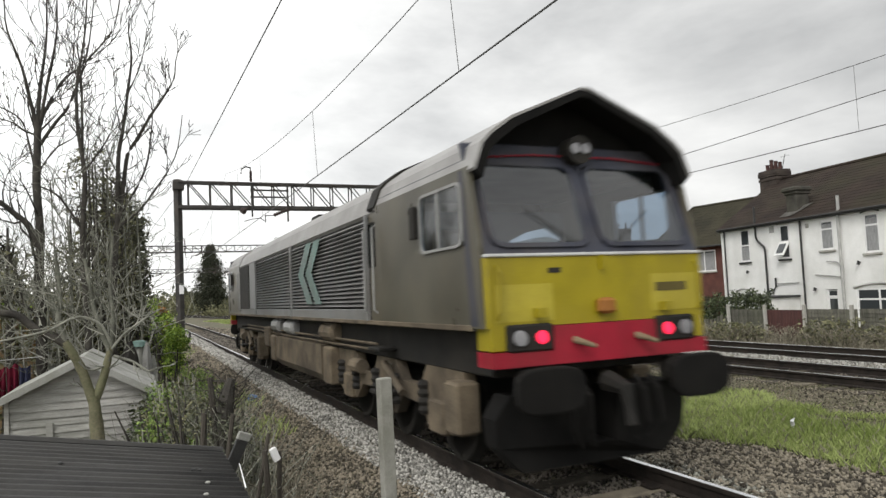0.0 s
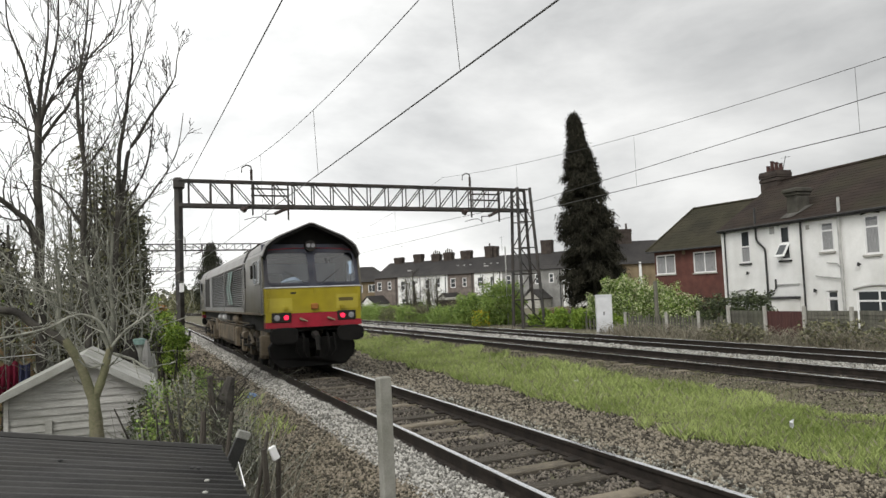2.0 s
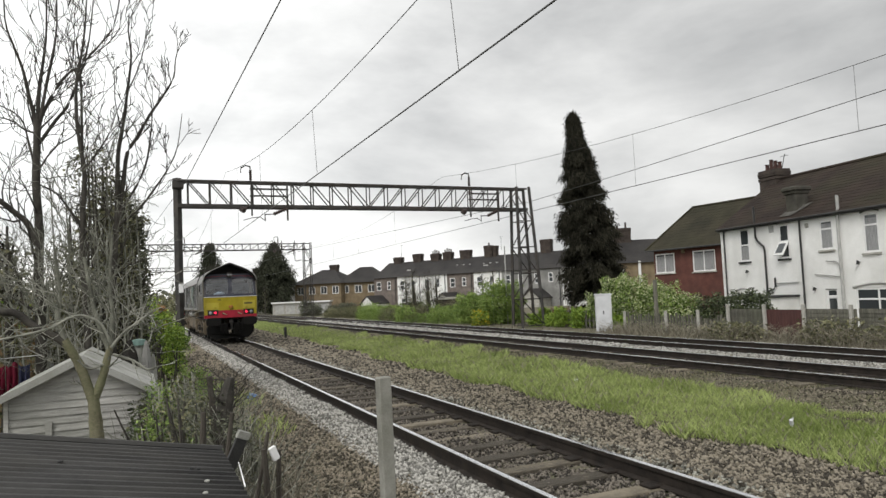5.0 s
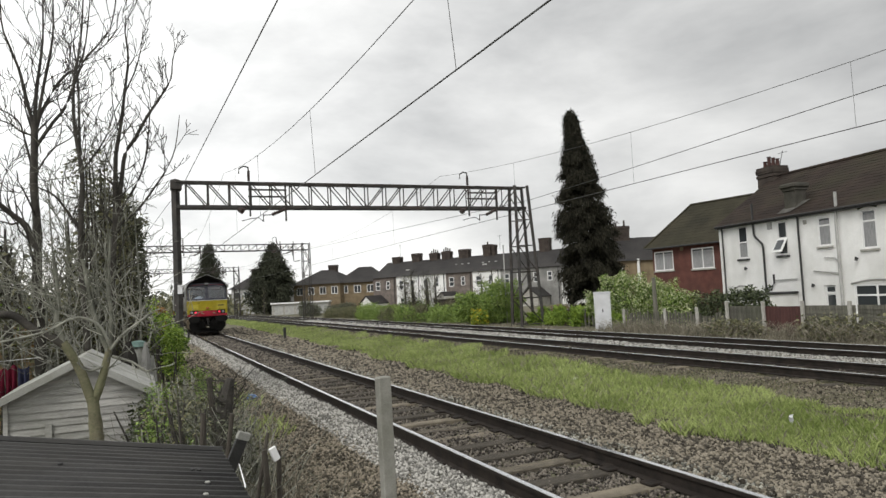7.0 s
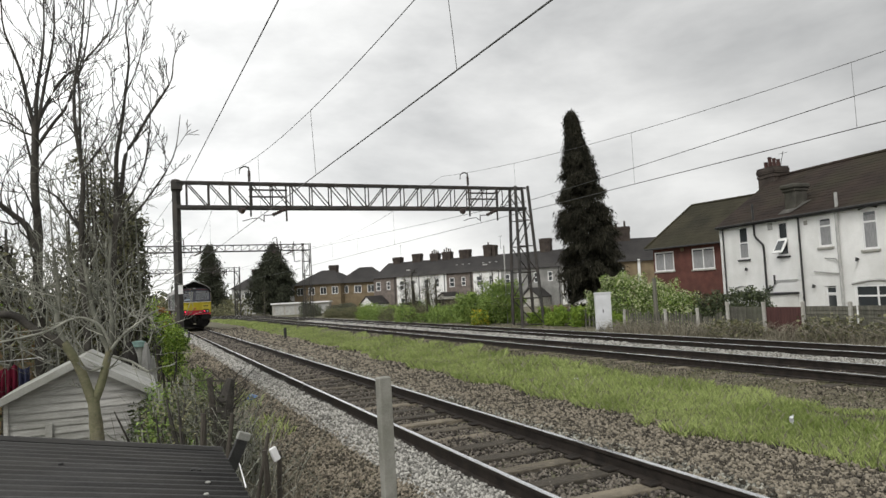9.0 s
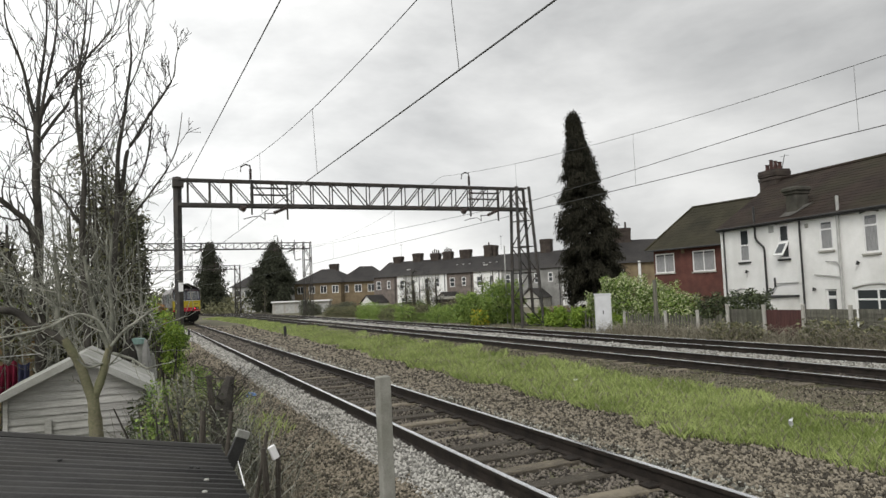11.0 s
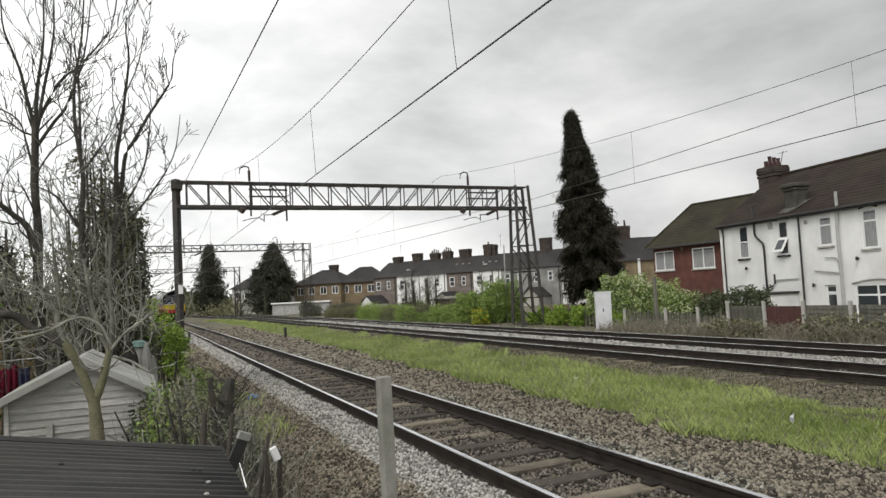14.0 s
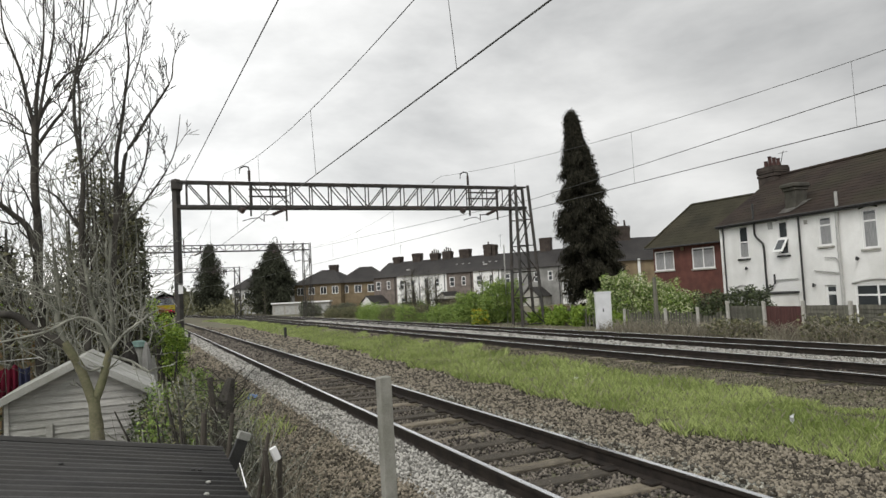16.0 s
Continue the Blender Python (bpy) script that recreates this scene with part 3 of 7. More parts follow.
def plan_prism(outline, z0, z1):
    """An outline in x and y, drawn up from z0 to z1."""
    k = len(outline)
    return Geo().add([(x, y, z) for z in (z0, z1) for x, y in outline], [tuple(range(k)), tuple(range(2 * k - 1, k - 1, -1))] + [(i, (i + 1) % k, k + (i + 1) % k, k + i) for i in range(k)])


WHEELS = []


def wheelset(parent, y, side):
    w = part("wheel", Geo().tube([(side * 0.70, 0, 0), (side * 0.72, 0, 0), (side * 0.84, 0, 0), (side * 0.84, 0, 0), (side * 0.80, 0, 0), (side * 0.80, 0, 0), (side * 0.88, 0, 0)], [0.54, 0.54, 0.51, 0.42, 0.40, 0.15, 0.13], 24), M_BLACK, parent)
    w.matrix_basis = pose(0, y, 0.51)
    WHEELS.append((w, y))
    part("axle_box", Geo().box(side * 1.02 - 0.12, side * 1.02 + 0.12, y - 0.22, y + 0.22, 0.33, 0.72, 0.03), M_BOGIE, parent, "dusty axle box")
    return w


def bogie(parent, y):
    b = part("bogie", Geo().box(-1.0, 1.0, y - 2.3, y + 2.3, 0.55, 0.75, 0.03), M_BLACK, parent)
    for s in (-1, 1):
        part("side_frame", Geo().prism([(-2.55, 0.5), (-2.55, 1.08), (-1.5, 1.1), (-1.25, 0.82), (-0.6, 0.82), (-0.4, 1.08), (0.4, 1.08), (0.6, 0.82), (1.25, 0.82), (1.5, 1.1), (2.55, 1.08), (2.55, 0.5), (2.2, 0.36), (1.5, 0.36), (1.2, 0.6), (0.6, 0.62), (0.35, 0.36), (-0.35, 0.36), (-0.6, 0.62), (-1.2, 0.6), (-1.5, 0.36), (-2.2, 0.36)],
             s * 1.0 - 0.07, s * 1.0 + 0.07, pose(0, y, 0) @ Matrix(((0, 1, 0, 0), (1, 0, 0, 0), (0, 0, 1, 0), (0, 0, 0, 1)))), M_BOGIE, b, "dust-covered bogie frame")
        for dy in (-1.85, 0, 1.85):
            wheelset(b, y + dy, s)
            for e in (-0.42, 0.42):
                part("spring", Geo().tube([(s * 1.08, y + dy + e, 0.5 + 0.05 * i) for i in range(9)], [0.10 if i % 2 else 0.075 for i in range(9)], 8), M_BLACK, b)
        part("damper", Geo().tube([(s * 1.18, y - 0.9, 0.7), (s * 1.18, y - 0.2, 1.02)], 0.05, 8), M_BOGIE, b)
        part("brake_cylinder", Geo().tube([(s * 1.12, y + 1.0, 0.88), (s * 1.12, y + 1.45, 0.88)], 0.11, 10), M_BOGIE, b)
        part("sand_box", Geo().box(s * 1.12 - 0.14, s * 1.12 + 0.14, y - 2.75, y - 2.4, 0.45, 1.0, 0.03), M_BOGIE, b)


def window_frame(u0, u1, v0, v1, w, place, depth=0.03):
    """A rounded frame in a plane; place maps (u, v, out)."""
    g = Geo()
    r = min(u1 - u0, v1 - v0) * 0.14

    def loop(k):
        out = []
        for cx, cy, a0 in ((u1 - r, v1 - r, 0), (u0 + r, v1 - r, 90), (u0 + r, v0 + r, 180), (u1 - r, v0 + r, 270)):
            for a in (0, 30, 60, 90):
                t = radians(a0 + a)
                out.append((cx + (r + k) * math.cos(t), cy + (r + k) * math.sin(t)))
        return out
    a, b = loop(0), loop(w)
    n = len(a)
    vs = [place(u, v, depth) for u, v in a] + [place(u, v, depth) for u, v in b] + [place(u, v, -0.01) for u, v in a] + [place(u, v, -0.01) for u, v in b]
    fs = []
    for i in range(n):
        j = (i + 1) % n
        fs += [(i, j, n + j, n + i), (i, 2 * n + i, 2 * n + j, j), (n + i, n + j, 3 * n + j, 3 * n + i)]
    g.add(vs, fs)
    p = Geo()
    p.add([place(u, v, 0.012) for u, v in a], [tuple(range(n))])
    return g, p


def locomotive():
    loco = thing("diesel_locomotive", None, "dusty dark diesel locomotive with yellow end and red buffer beam", "locomotive")
    L = 20.2
    # underframe and solebar
    part("underframe", Geo().box(-1.08, 1.08, 0.35, L - 0.35, 1.08, 1.56, 0.02), M_BLACK, loco)
    for s in (-1, 1):
        part("solebar", Geo().box(s * 1.31 - 0.02, s * 1.31 + 0.02, 0.3, L - 0.3, 1.55, 1.61, 0.008), M_BOGIE, loco, "dusty pale sole bar")
    # engine room with louvred sides
    y0, y1 = 3.5, L - 3.2
    yl = 13.75
    # hull coloured black to paint in the shade between the louvre slats
    part("engine_room", Geo().prism([(-1.26, 1.56), (-1.26, 3.06), (1.26, 3.06), (1.26, 1.56)], y0, y1), M_BLACK, loco)
    for s in (-1, 1):
        n = 19
        for i in range(n):
            z = 1.80 + (3.03 - 1.80) * i / n
            g = Geo()
            xo, xi = s * 1.325, s * 1.262
            g.add([(xo, y0 + 0.1, z), (xo, yl - 0.1, z), (xi, yl - 0.1, z + 0.040), (xi, y0 + 0.1, z + 0.040), (xi, y0 + 0.1, z - 0.012), (xi, yl - 0.1, z - 0.012)],
                  [(0, 1, 2, 3), (0, 4, 5, 1), (0, 3, 4), (1, 5, 2)])
            part("louvre_slat", g, M_LOUVRE, loco)
        part("lower_panel", Geo().box(s * 1.30 - 0.02, s * 1.30 + 0.02, y0 + 0.05, y1 - 0.05, 1.59, 1.76, 0.006), M_LOUVRE, loco)
        part("end_panel", Geo().box(s * 1.30 - 0.02, s * 1.30 + 0.02, yl + 0.05, 14.9, 1.77, 3.05, 0.006), M_LOUVRE, loco)
        for yk in (y0 + 0.06, 8.9, yl):
            part("rib", Geo().box(s * 1.315 - 0.025, s * 1.315 + 0.025, yk - 0.035, yk + 0.035, 1.60, 3.06, 0.006), M_LOUVRE, loco)
        # company arrows as plain shapes
        for dy in (0.0, 0.42):
            a = 7.3 + dy * 1.6 * s
            g = Geo()
            xo = s * 1.345
            g.add([(xo, a, 1.85), (xo, a + 0.75, 2.42), (xo, a, 2.98), (xo, a - 0.5, 2.98), (xo, a + 0.25, 2.42), (xo, a - 0.5, 1.85)], [(0, 1, 4, 5), (1, 2, 3, 4)])
            part("marking", g, M_TEAL, loco, "faded teal marking")
    part("roof", shell([(x * 0.985, z - 0.02) for x, z in ROOF], 3.3, L - 2.9, 0.06), M_LOCO_ROOF, loco, "pale dirty grey roof")
    part("exhaust", Geo().box(-0.25, 0.25, 10.8, 11.5, 3.8, 4.0, 0.03), M_BLACK, loco)
    part("radiator_grille", Geo().box(-1.335, 1.335, 14.95, L - 3.25, 1.77, 3.04, 0.02), M_BLACK, loco, "black radiator grille")
    part("roof_step", shell([(x * 1.012, z + 0.03) for x, z in ROOF], 3.12, 3.45, 0.12), M_BLACK, loco)

    for end, flip in ((0.0, 1), (L, -1)):
        def Y(v):
            return end + flip * v

        def B(g, x0, x1, ya, yb, z0, z1, c=0.0):
            return g.box(x0, x1, min(Y(ya), Y(yb)), max(Y(ya), Y(yb)), z0, z1, c)
        cab = part("cab", B(B(B(Geo(), -1.27, 1.27, 0.3, 3.15, 1.55, 1.62), -1.27, 1.27, 2.55, 2.62, 1.6, 3.0), -1.27, 1.27, 0.5, 3.15, 3.2, 3.24), M_INTERIOR, loco, "dark cab interior")
        for s in (-1, 1):
            wg = wall_geo(3.1, 1.58, 3.14, [(0.33, 1.42, 2.38, 3.0)], 0.05)
            wg.v = [(s * 1.32 - s * y_, Y(0.05 + x_ + (0.22 * max(0.0, z_ - 2.27) if x_ == 0 else 0)), z_) for x_, y_, z_ in wg.v]
            part("cab_side", wg, M_SIDE, cab, "grey-brown dusty cab side")
        part("desk", B(Geo(), -1.1, 1.1, 0.5, 0.95, 1.5, 2.2, 0.05), M_BLACK, cab)
        part("seat", B(B(Geo(), -0.95, -0.45, 1.5, 1.95, 1.5, 2.0, 0.05), -0.95, -0.45, 1.95, 2.08, 1.9, 2.7, 0.04), M_BLACK, cab)
        # inner shell added to darken the hood; shade is put into its colour
        part("hood_shade_lining", shell([(x * 0.982, z - 0.024) for x, z in ROOF], min(Y(0.095), Y(0.6)), max(Y(0.095), Y(0.6)), 0.07), M_BLACK_AND_SHADE, cab, "hood underside, coloured near black for its shade")
        part("cab_roof", shell(ROOF, min(Y(0.12), Y(3.2)), max(Y(0.12), Y(3.2)), 0.02), M_LOCO_ROOF, cab, "pale roof hood")
        # near-black sheet behind the hood, its colour stands in for the recess's shade
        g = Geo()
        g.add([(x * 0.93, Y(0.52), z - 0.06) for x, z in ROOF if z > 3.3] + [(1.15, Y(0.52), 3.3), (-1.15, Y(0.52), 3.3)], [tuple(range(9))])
        part("hood_shade_sheet", g, M_BLACK_AND_SHADE, cab)
        # raked windscreen panel
        rake = 0.36

        def wy(z):
            return 0.04 + (z - 2.27) * rake
        fr = wall_geo(2.54, 2.25, 3.42, [(0.1, 1.18, 2.36, 3.2), (1.36, 2.44, 2.36, 3.2)], 0.06)
        fr.v = [(x_ - 1.27, Y(wy(z_) + y_), z_) for x_, y_, z_ in fr.v]
        part("windscreen_panel", fr, M_BLUE, cab, "dark blue windscreen surround")
        part("red_line", Geo().tube([(-1.2, Y(wy(3.3) - 0.02), 3.26), (-0.5, Y(wy(3.3) - 0.02), 3.31), (0.5, Y(wy(3.3) - 0.02), 3.31), (1.2, Y(wy(3.3) - 0.02), 3.26)], 0.009, 5), M_RED, cab, "thin red line over the windscreens")
        for s in (-1, 1):
            u0, u1 = (0.1, 1.16) if s > 0 else (-1.16, -0.1)
            gf_, gp_ = window_frame(u0, u1, 2.38, 3.18, 0.045, lambda u, v, o: (u, Y(wy(v) - o), v))
            wf = part("windscreen", gf_, M_BLUE, cab)
            part("pane", gp_, M_CABGLASS, wf, "smoky cab glass")
            part("wiper", Geo().tube([(s * 0.25, Y(wy(2.4) - 0.05), 2.38), (s * 0.75, Y(wy(2.75) - 0.05), 2.72)], 0.006, 5), M_BLACK, cab)
        part("paper", Geo().tube([(-0.78, Y(0.42), 2.40), (-0.6, Y(0.36), 2.44), (-0.42, Y(0.4), 2.46), (-0.25, Y(0.36), 2.42)], [0.03, 0.08, 0.1, 0.03], 6), M_PAPER, cab, "crumpled white papers behind the windscreen")
        for s in (-1, 1):
            part("corner_pillar", Geo().add([(s * 1.265, Y(0.0), 1.6), (s * 1.322, Y(0.14), 1.6), (s * 1.322, Y(0.3), 1.6), (s * 1.2, Y(0.3), 1.6), (s * 1.265, Y(0.28), 3.12), (s * 1.322, Y(0.36), 3.12), (s * 1.322, Y(0.44), 3.12), (s * 1.2, Y(0.4), 3.12)],
                 [(3, 2, 1, 0), (4, 5, 6, 7), (0, 1, 5, 4), (1, 2, 6, 5), (2, 3, 7, 6), (3, 0, 4, 7)]), M_BLUE, cab, "dark blue cab corner")
        part("waist_strip", B(Geo(), -1.29, 1.29, -0.02, 0.2, 2.240, 2.272, 0.008), M_TRIM, cab, "pale strip under the windscreens")
        hd = part("headlamp_housing", Geo().tube([(0, Y(0.44), 3.36), (0, Y(0.24), 3.36)], 0.15, 14), M_BLACK, cab)
        for dx in (-0.062, 0.062):
            part("marker_lamp", Geo().tube([(dx, Y(0.24), 3.37), (dx, Y(0.225), 3.37)], 0.055, 14), M_LAMP, hd, "small round clear lamp lens")
        part("hood_edge", shell([(x * 1.004, z + 0.004) for x, z in ROOF], min(Y(0.09), Y(0.14)), max(Y(0.09), Y(0.14)), 0.024), M_LOCO_ROOF, cab, "pale lip of the hood")
        # yellow nose
        nose = part("nose_panel", plan_prism([(-1.31, Y(0.3)), (-1.31, Y(0.1)), (-1.268, Y(0.0)), (1.268, Y(0.0)), (1.31, Y(0.1)), (1.31, Y(0.3))], 1.58, 2.238), M_YELLOW, cab, "grimy yellow warning panel")
        for s in (-1, 1):
            part("nose_cheek", Geo().box(min(s * 1.266, s * 1.10), max(s * 1.266, s * 1.10), min(Y(0.0), Y(0.3)), max(Y(0.0), Y(0.3)), 1.36, 1.59, 0.012), M_YELLOW, nose)
            lh = part("lamp_housing", Geo().box(min(s * 1.115, s * 0.62), max(s * 1.115, s * 0.62), min(Y(-0.05), Y(0.3)), max(Y(-0.05), Y(0.3)), 1.345, 1.605, 0.02), M_BLACK, cab)
            part("headlamp", Geo().tube([(s * 0.985, Y(-0.048), 1.475), (s * 0.985, Y(-0.07), 1.475)], [0.08, 0.07], 14), M_LAMP, lh, "clear headlamp lens")
            part("tail_lamp", Geo().tube([(s * 0.75, Y(-0.048), 1.475), (s * 0.75, Y(-0.07), 1.475)], [0.066, 0.056], 14), M_TAIL if flip > 0 else M_RED, lh, "lit red tail lamp" if flip > 0 else "unlit red tail lamp")
            part("lamp_bracket", B(Geo(), s * 0.75 - 0.05, s * 0.75 + 0.05, -0.08, 0.0, 1.66, 1.75), M_YELLOW, nose)
            part("handrail", Geo().tube([(s * 1.19, Y(-0.01), 1.66), (s * 1.19, Y(-0.07), 1.72), (s * 1.19, Y(-0.07), 2.1), (s * 1.19, Y(-0.01), 2.16)], 0.014, 6), M_YELLOW, nose)
            # buffers with broad heads
            bs = part("buffer", Geo().tube([(s * 0.865, Y(0.1), 1.04), (s * 0.865, Y(-0.3), 1.04)], 0.14, 12), M_BLACK, cab)
            g = Geo()
            ring = [(s * 0.865 + 0.36 * math.copysign(abs(math.cos(t)) ** 0.6, math.cos(t)), 1.02 + 0.21 * math.copysign(abs(math.sin(t)) ** 0.6, math.sin(t))) for t in [2 * math.pi * i / 20 for i in range(20)]]
            g.add([(x, Y(-0.28), z) for x, z in ring] + [(x, Y(-0.38), z) for x, z in ring], [tuple(range(20)), tuple(range(39, 19, -1))] + [(i, (i + 1) % 20, 20 + (i + 1) % 20, 20 + i) for i in range(20)])
            part("buffer_head", g, M_BLACK_AND_SHADE, bs, "oval black buffer head", bevel=0.02)
            # number bars
        part("number_bar", B(Geo(), 0.66, 1.06, -0.006, 0.0, 1.86, 1.95), M_NUMBER, nose, "dark number bar")
        part("number_panel", B(Geo(), 0.60, 1.20, -0.003, 0.0, 1.66, 2.04), M_YELLOW_PALE, nose, "paler repainted patch")
        part("repaint_patch", B(Geo(), -1.2, -0.58, -0.003, 0.0, 1.63, 1.98), M_YELLOW_PALE, nose, "paler repainted patch")
        part("builder_plate", B(Geo(), -0.62, -0.48, -0.006, 0.0, 2.08, 2.13), M_BLACK, nose)
        part("mu_socket", B(Geo(), -0.1, 0.1, -0.1, 0.0, 1.66, 1.82, 0.03), M_ORANGE, nose, "orange jumper socket")
        part("lamp_iron", B(Geo(), -0.02, 0.02, -0.04, 0.0, 2.1, 2.24), M_YELLOW, nose)
        # red valance
        g = Geo()
        val = [(-1.265, 1.21), (-1.265, 1.355), (-1.1, 1.355), (-0.62, 1.34), (-0.6, 1.575), (0.6, 1.575), (0.62, 1.34), (1.1, 1.355), (1.265, 1.355), (1.265, 1.21)]
        g.add([(x, Y(-0.03), z) for x, z in val] + [(x, Y(0.3), z) for x, z in val], [tuple(range(10)), tuple(range(19, 9, -1))] + [(i, (i + 1) % 10, 10 + (i + 1) % 10, 10 + i) for i in range(10)])
        vl = part("buffer_beam", g, M_RED, cab, "red buffer beam")
        for x in (-0.38, 0.36):
            part("air_cock", Geo().tube([(x, Y(-0.03), 1.43), (x + 0.03, Y(-0.11), 1.41), (x + 0.16, Y(-0.15), 1.36)], [0.035, 0.03, 0.02], 8), M_BRICK_TAN, vl, "yellow brass air cock")
        part("coupling", Geo().tube([(0, Y(0.0), 1.0), (0, Y(-0.28), 0.95), (0, Y(-0.34), 0.62)], [0.11, 0.08, 0.06], 8), M_BLACK, cab)
        for x in (-0.5, -0.32, 0.33, 0.5):
            part("hose", Geo().tube([(x, Y(0.0), 1.02), (x, Y(-0.14), 0.9), (x * 1.05, Y(-0.16), 0.6), (x * 0.8, Y(-0.08), 0.42)], 0.03, 6), M_BLACK_AND_SHADE, cab)
        # plough
        g = Geo()
        pl = [(-0.86, 0.17), (-1.12, 0.42), (-1.15, 0.70), (-1.0, 0.92), (-0.16, 0.92), (-0.12, 0.40), (0.12, 0.40), (0.16, 0.92), (1.0, 0.92), (1.15, 0.70), (1.12, 0.42), (0.86, 0.17)]
        npl = len(pl)
        g.add([(x, Y(0.02 + 0.1 * (0.92 - z) + 0.16 * abs(x)), z) for x, z in pl] + [(x, Y(0.5), z) for x, z in pl], [tuple(range(npl)), tuple(range(2 * npl - 1, npl - 1, -1))] + [(i, (i + 1) % npl, npl + (i + 1) % npl, npl + i) for i in range(npl)])
        part("plough", g, M_BLACK_AND_SHADE, cab, "black snow plough")
        # cab sides: door, side window, grab rails
        for s in (-1, 1):
            def side(u, v, o):
                return (s * (1.32 + o), Y(u), v)
            gf_, gp_ = window_frame(0.40, 1.45, 2.40, 2.99, 0.03, side)
            sw = part("side_window", gf_, M_FRAME_GREY, cab, "dull metal framed side window")
            part("mirror", Geo().box(min(s * 1.34, s * 1.40), max(s * 1.34, s * 1.40), min(Y(1.52), Y(1.66)), max(Y(1.52), Y(1.66)), 2.55, 2.92, 0.01), M_BLACK, sw)
            part("pane", gp_, M_CABGLASS, sw)
            part("mullion", Geo().box(min(s * 1.32, s * 1.35), max(s * 1.32, s * 1.35), min(Y(0.93), Y(0.97)), max(Y(0.93), Y(0.97)), 2.39, 3.0), M_FRAME_GREY, sw)
            dr = part("cab_door", Geo().box(min(s * 1.255, s * 1.29), max(s * 1.255, s * 1.29), min(Y(3.16), Y(3.52)), max(Y(3.16), Y(3.52)), 1.58, 3.08, 0.01), M_SIDE, cab, "dusty cab door")
            gf_, gp_ = window_frame(3.22, 3.46, 2.35, 2.92, 0.02, lambda u, v, o: (s * (1.292 + o), Y(u), v))
            dw = part("door_window", gf_, M_BLACK, dr)
            dw_p = part("door_pane", gp_, M_CABGLASS, dr)
            for yy in (3.13, 3.54):
                part("grab_rail", Geo().tube([(s * 1.30, Y(yy), 1.7), (s * 1.37, Y(yy), 1.75), (s * 1.37, Y(yy), 2.85), (s * 1.30, Y(yy), 2.9)], 0.016, 6), M_FRAME_GREY, cab)
            for zs in (0.62, 1.2):
                part("step", Geo().box(min(s * 1.1, s * 1.34), max(s * 1.1, s * 1.34), min(Y(3.1), Y(3.6)), max(Y(3.1), Y(3.6)), zs, zs + 0.05, 0.01), M_BLACK, cab)
    bogie(loco, 3.6)
    bogie(loco, L - 3.6)
    part("fuel_tank", Geo().prism([(-1.15, 0.45), (-1.25, 0.6), (-1.25, 1.12), (1.25, 1.12), (1.25, 0.6), (1.15, 0.45), (0.8, 0.34), (-0.8, 0.34)], 6.7, 11.2), M_BOGIE, loco, "dusty fuel tank")
    for yy in (9.3, 10.9, 5.9):
        part("air_reservoir", Geo().tube([(-1.12, yy, 1.36), (-1.12, yy + 0.06, 1.36), (-1.12, yy + 0.8, 1.36), (-1.12, yy + 0.9, 1.36)], [0.10, 0.17, 0.17, 0.08], 14), M_FRAME_GREY if yy > 9 else M_BOGIE, loco, "grey air reservoir")
    for yy, w_, z0_, z1_ in ((6.15, 0.5, 0.45, 1.1), (11.5, 0.6, 0.5, 1.12), (12.3, 0.7, 0.8, 1.3)):
        part("equipment_box", Geo().box(-1.24, -0.9, yy, yy + w_, z0_, z1_, 0.03), M_BOGIE, loco, "dusty underframe box")
    for zz_ in (1.18, 1.27):
        part("brake_pipe", Geo().tube([(-1.17, 3.7, zz_), (-1.17, 9.0, zz_ - 0.02), (-1.17, 16.5, zz_)], 0.022, 6), M_BOGIE, loco)
    return loco


LOCO = locomotive()
# ---- houses ----
def house_window(parent, u0, u1, z0, z1, bars=1, uprights=0, curtain=False, sill=True, frame_mat=None, split=0.5, sill_mat=None):
    fm = frame_mat or M_FRAME_WHITE
    w = 0.095
    y0, y1 = 0.02, 0.09
    rows = [z0 + w] + [z0 + (z1 - z0) * (split if bars == 1 else (i + 1) / (bars + 1)) for i in range(bars)] + [z1 - w]
    cols = [u0 + w] + [u0 + (u1 - u0) * (i + 1) / (uprights + 1) for i in range(uprights)] + [u1 - w]
    gaps = []
    for i, (a, b) in enumerate(zip(cols, cols[1:])):
        for k, (c, d) in enumerate(zip(rows, rows[1:])):
            gaps.append((a + (0.04 if i else 0) - u0, b - (0.04 if i < len(cols) - 2 else 0) - u0, c + (0.04 if k else 0), d - (0.04 if k < len(rows) - 2 else 0)))
    g = wall_geo(u1 - u0, z0, z1, gaps, y1 - y0)
    g.v = [(x_ + u0, y_ + y0, z_) for x_, y_, z_ in g.v]
    win = part("window", g, fm, parent, "white framed window")
    part("pane", Geo().box(u0 + 0.03, u1 - 0.03, 0.05, 0.065, z0 + 0.03, z1 - 0.03), M_GLASS, win)
    if curtain:
        part("curtain", Geo().box(u0 + w, u1 - w, 0.034, 0.042, z0 + w, z0 + (z1 - z0) * (split - 0.02 if bars and split < 0.6 else 0.9) - w * 0.5), M_CURTAIN, win, "pale net curtain")
    if sill:
        part("sill", Geo().box(u0 - 0.08, u1 + 0.08, -0.09, 0.08, z0 - 0.10, z0 - 0.004, 0.01), sill_mat or M_CONCRETE, win)
    return win


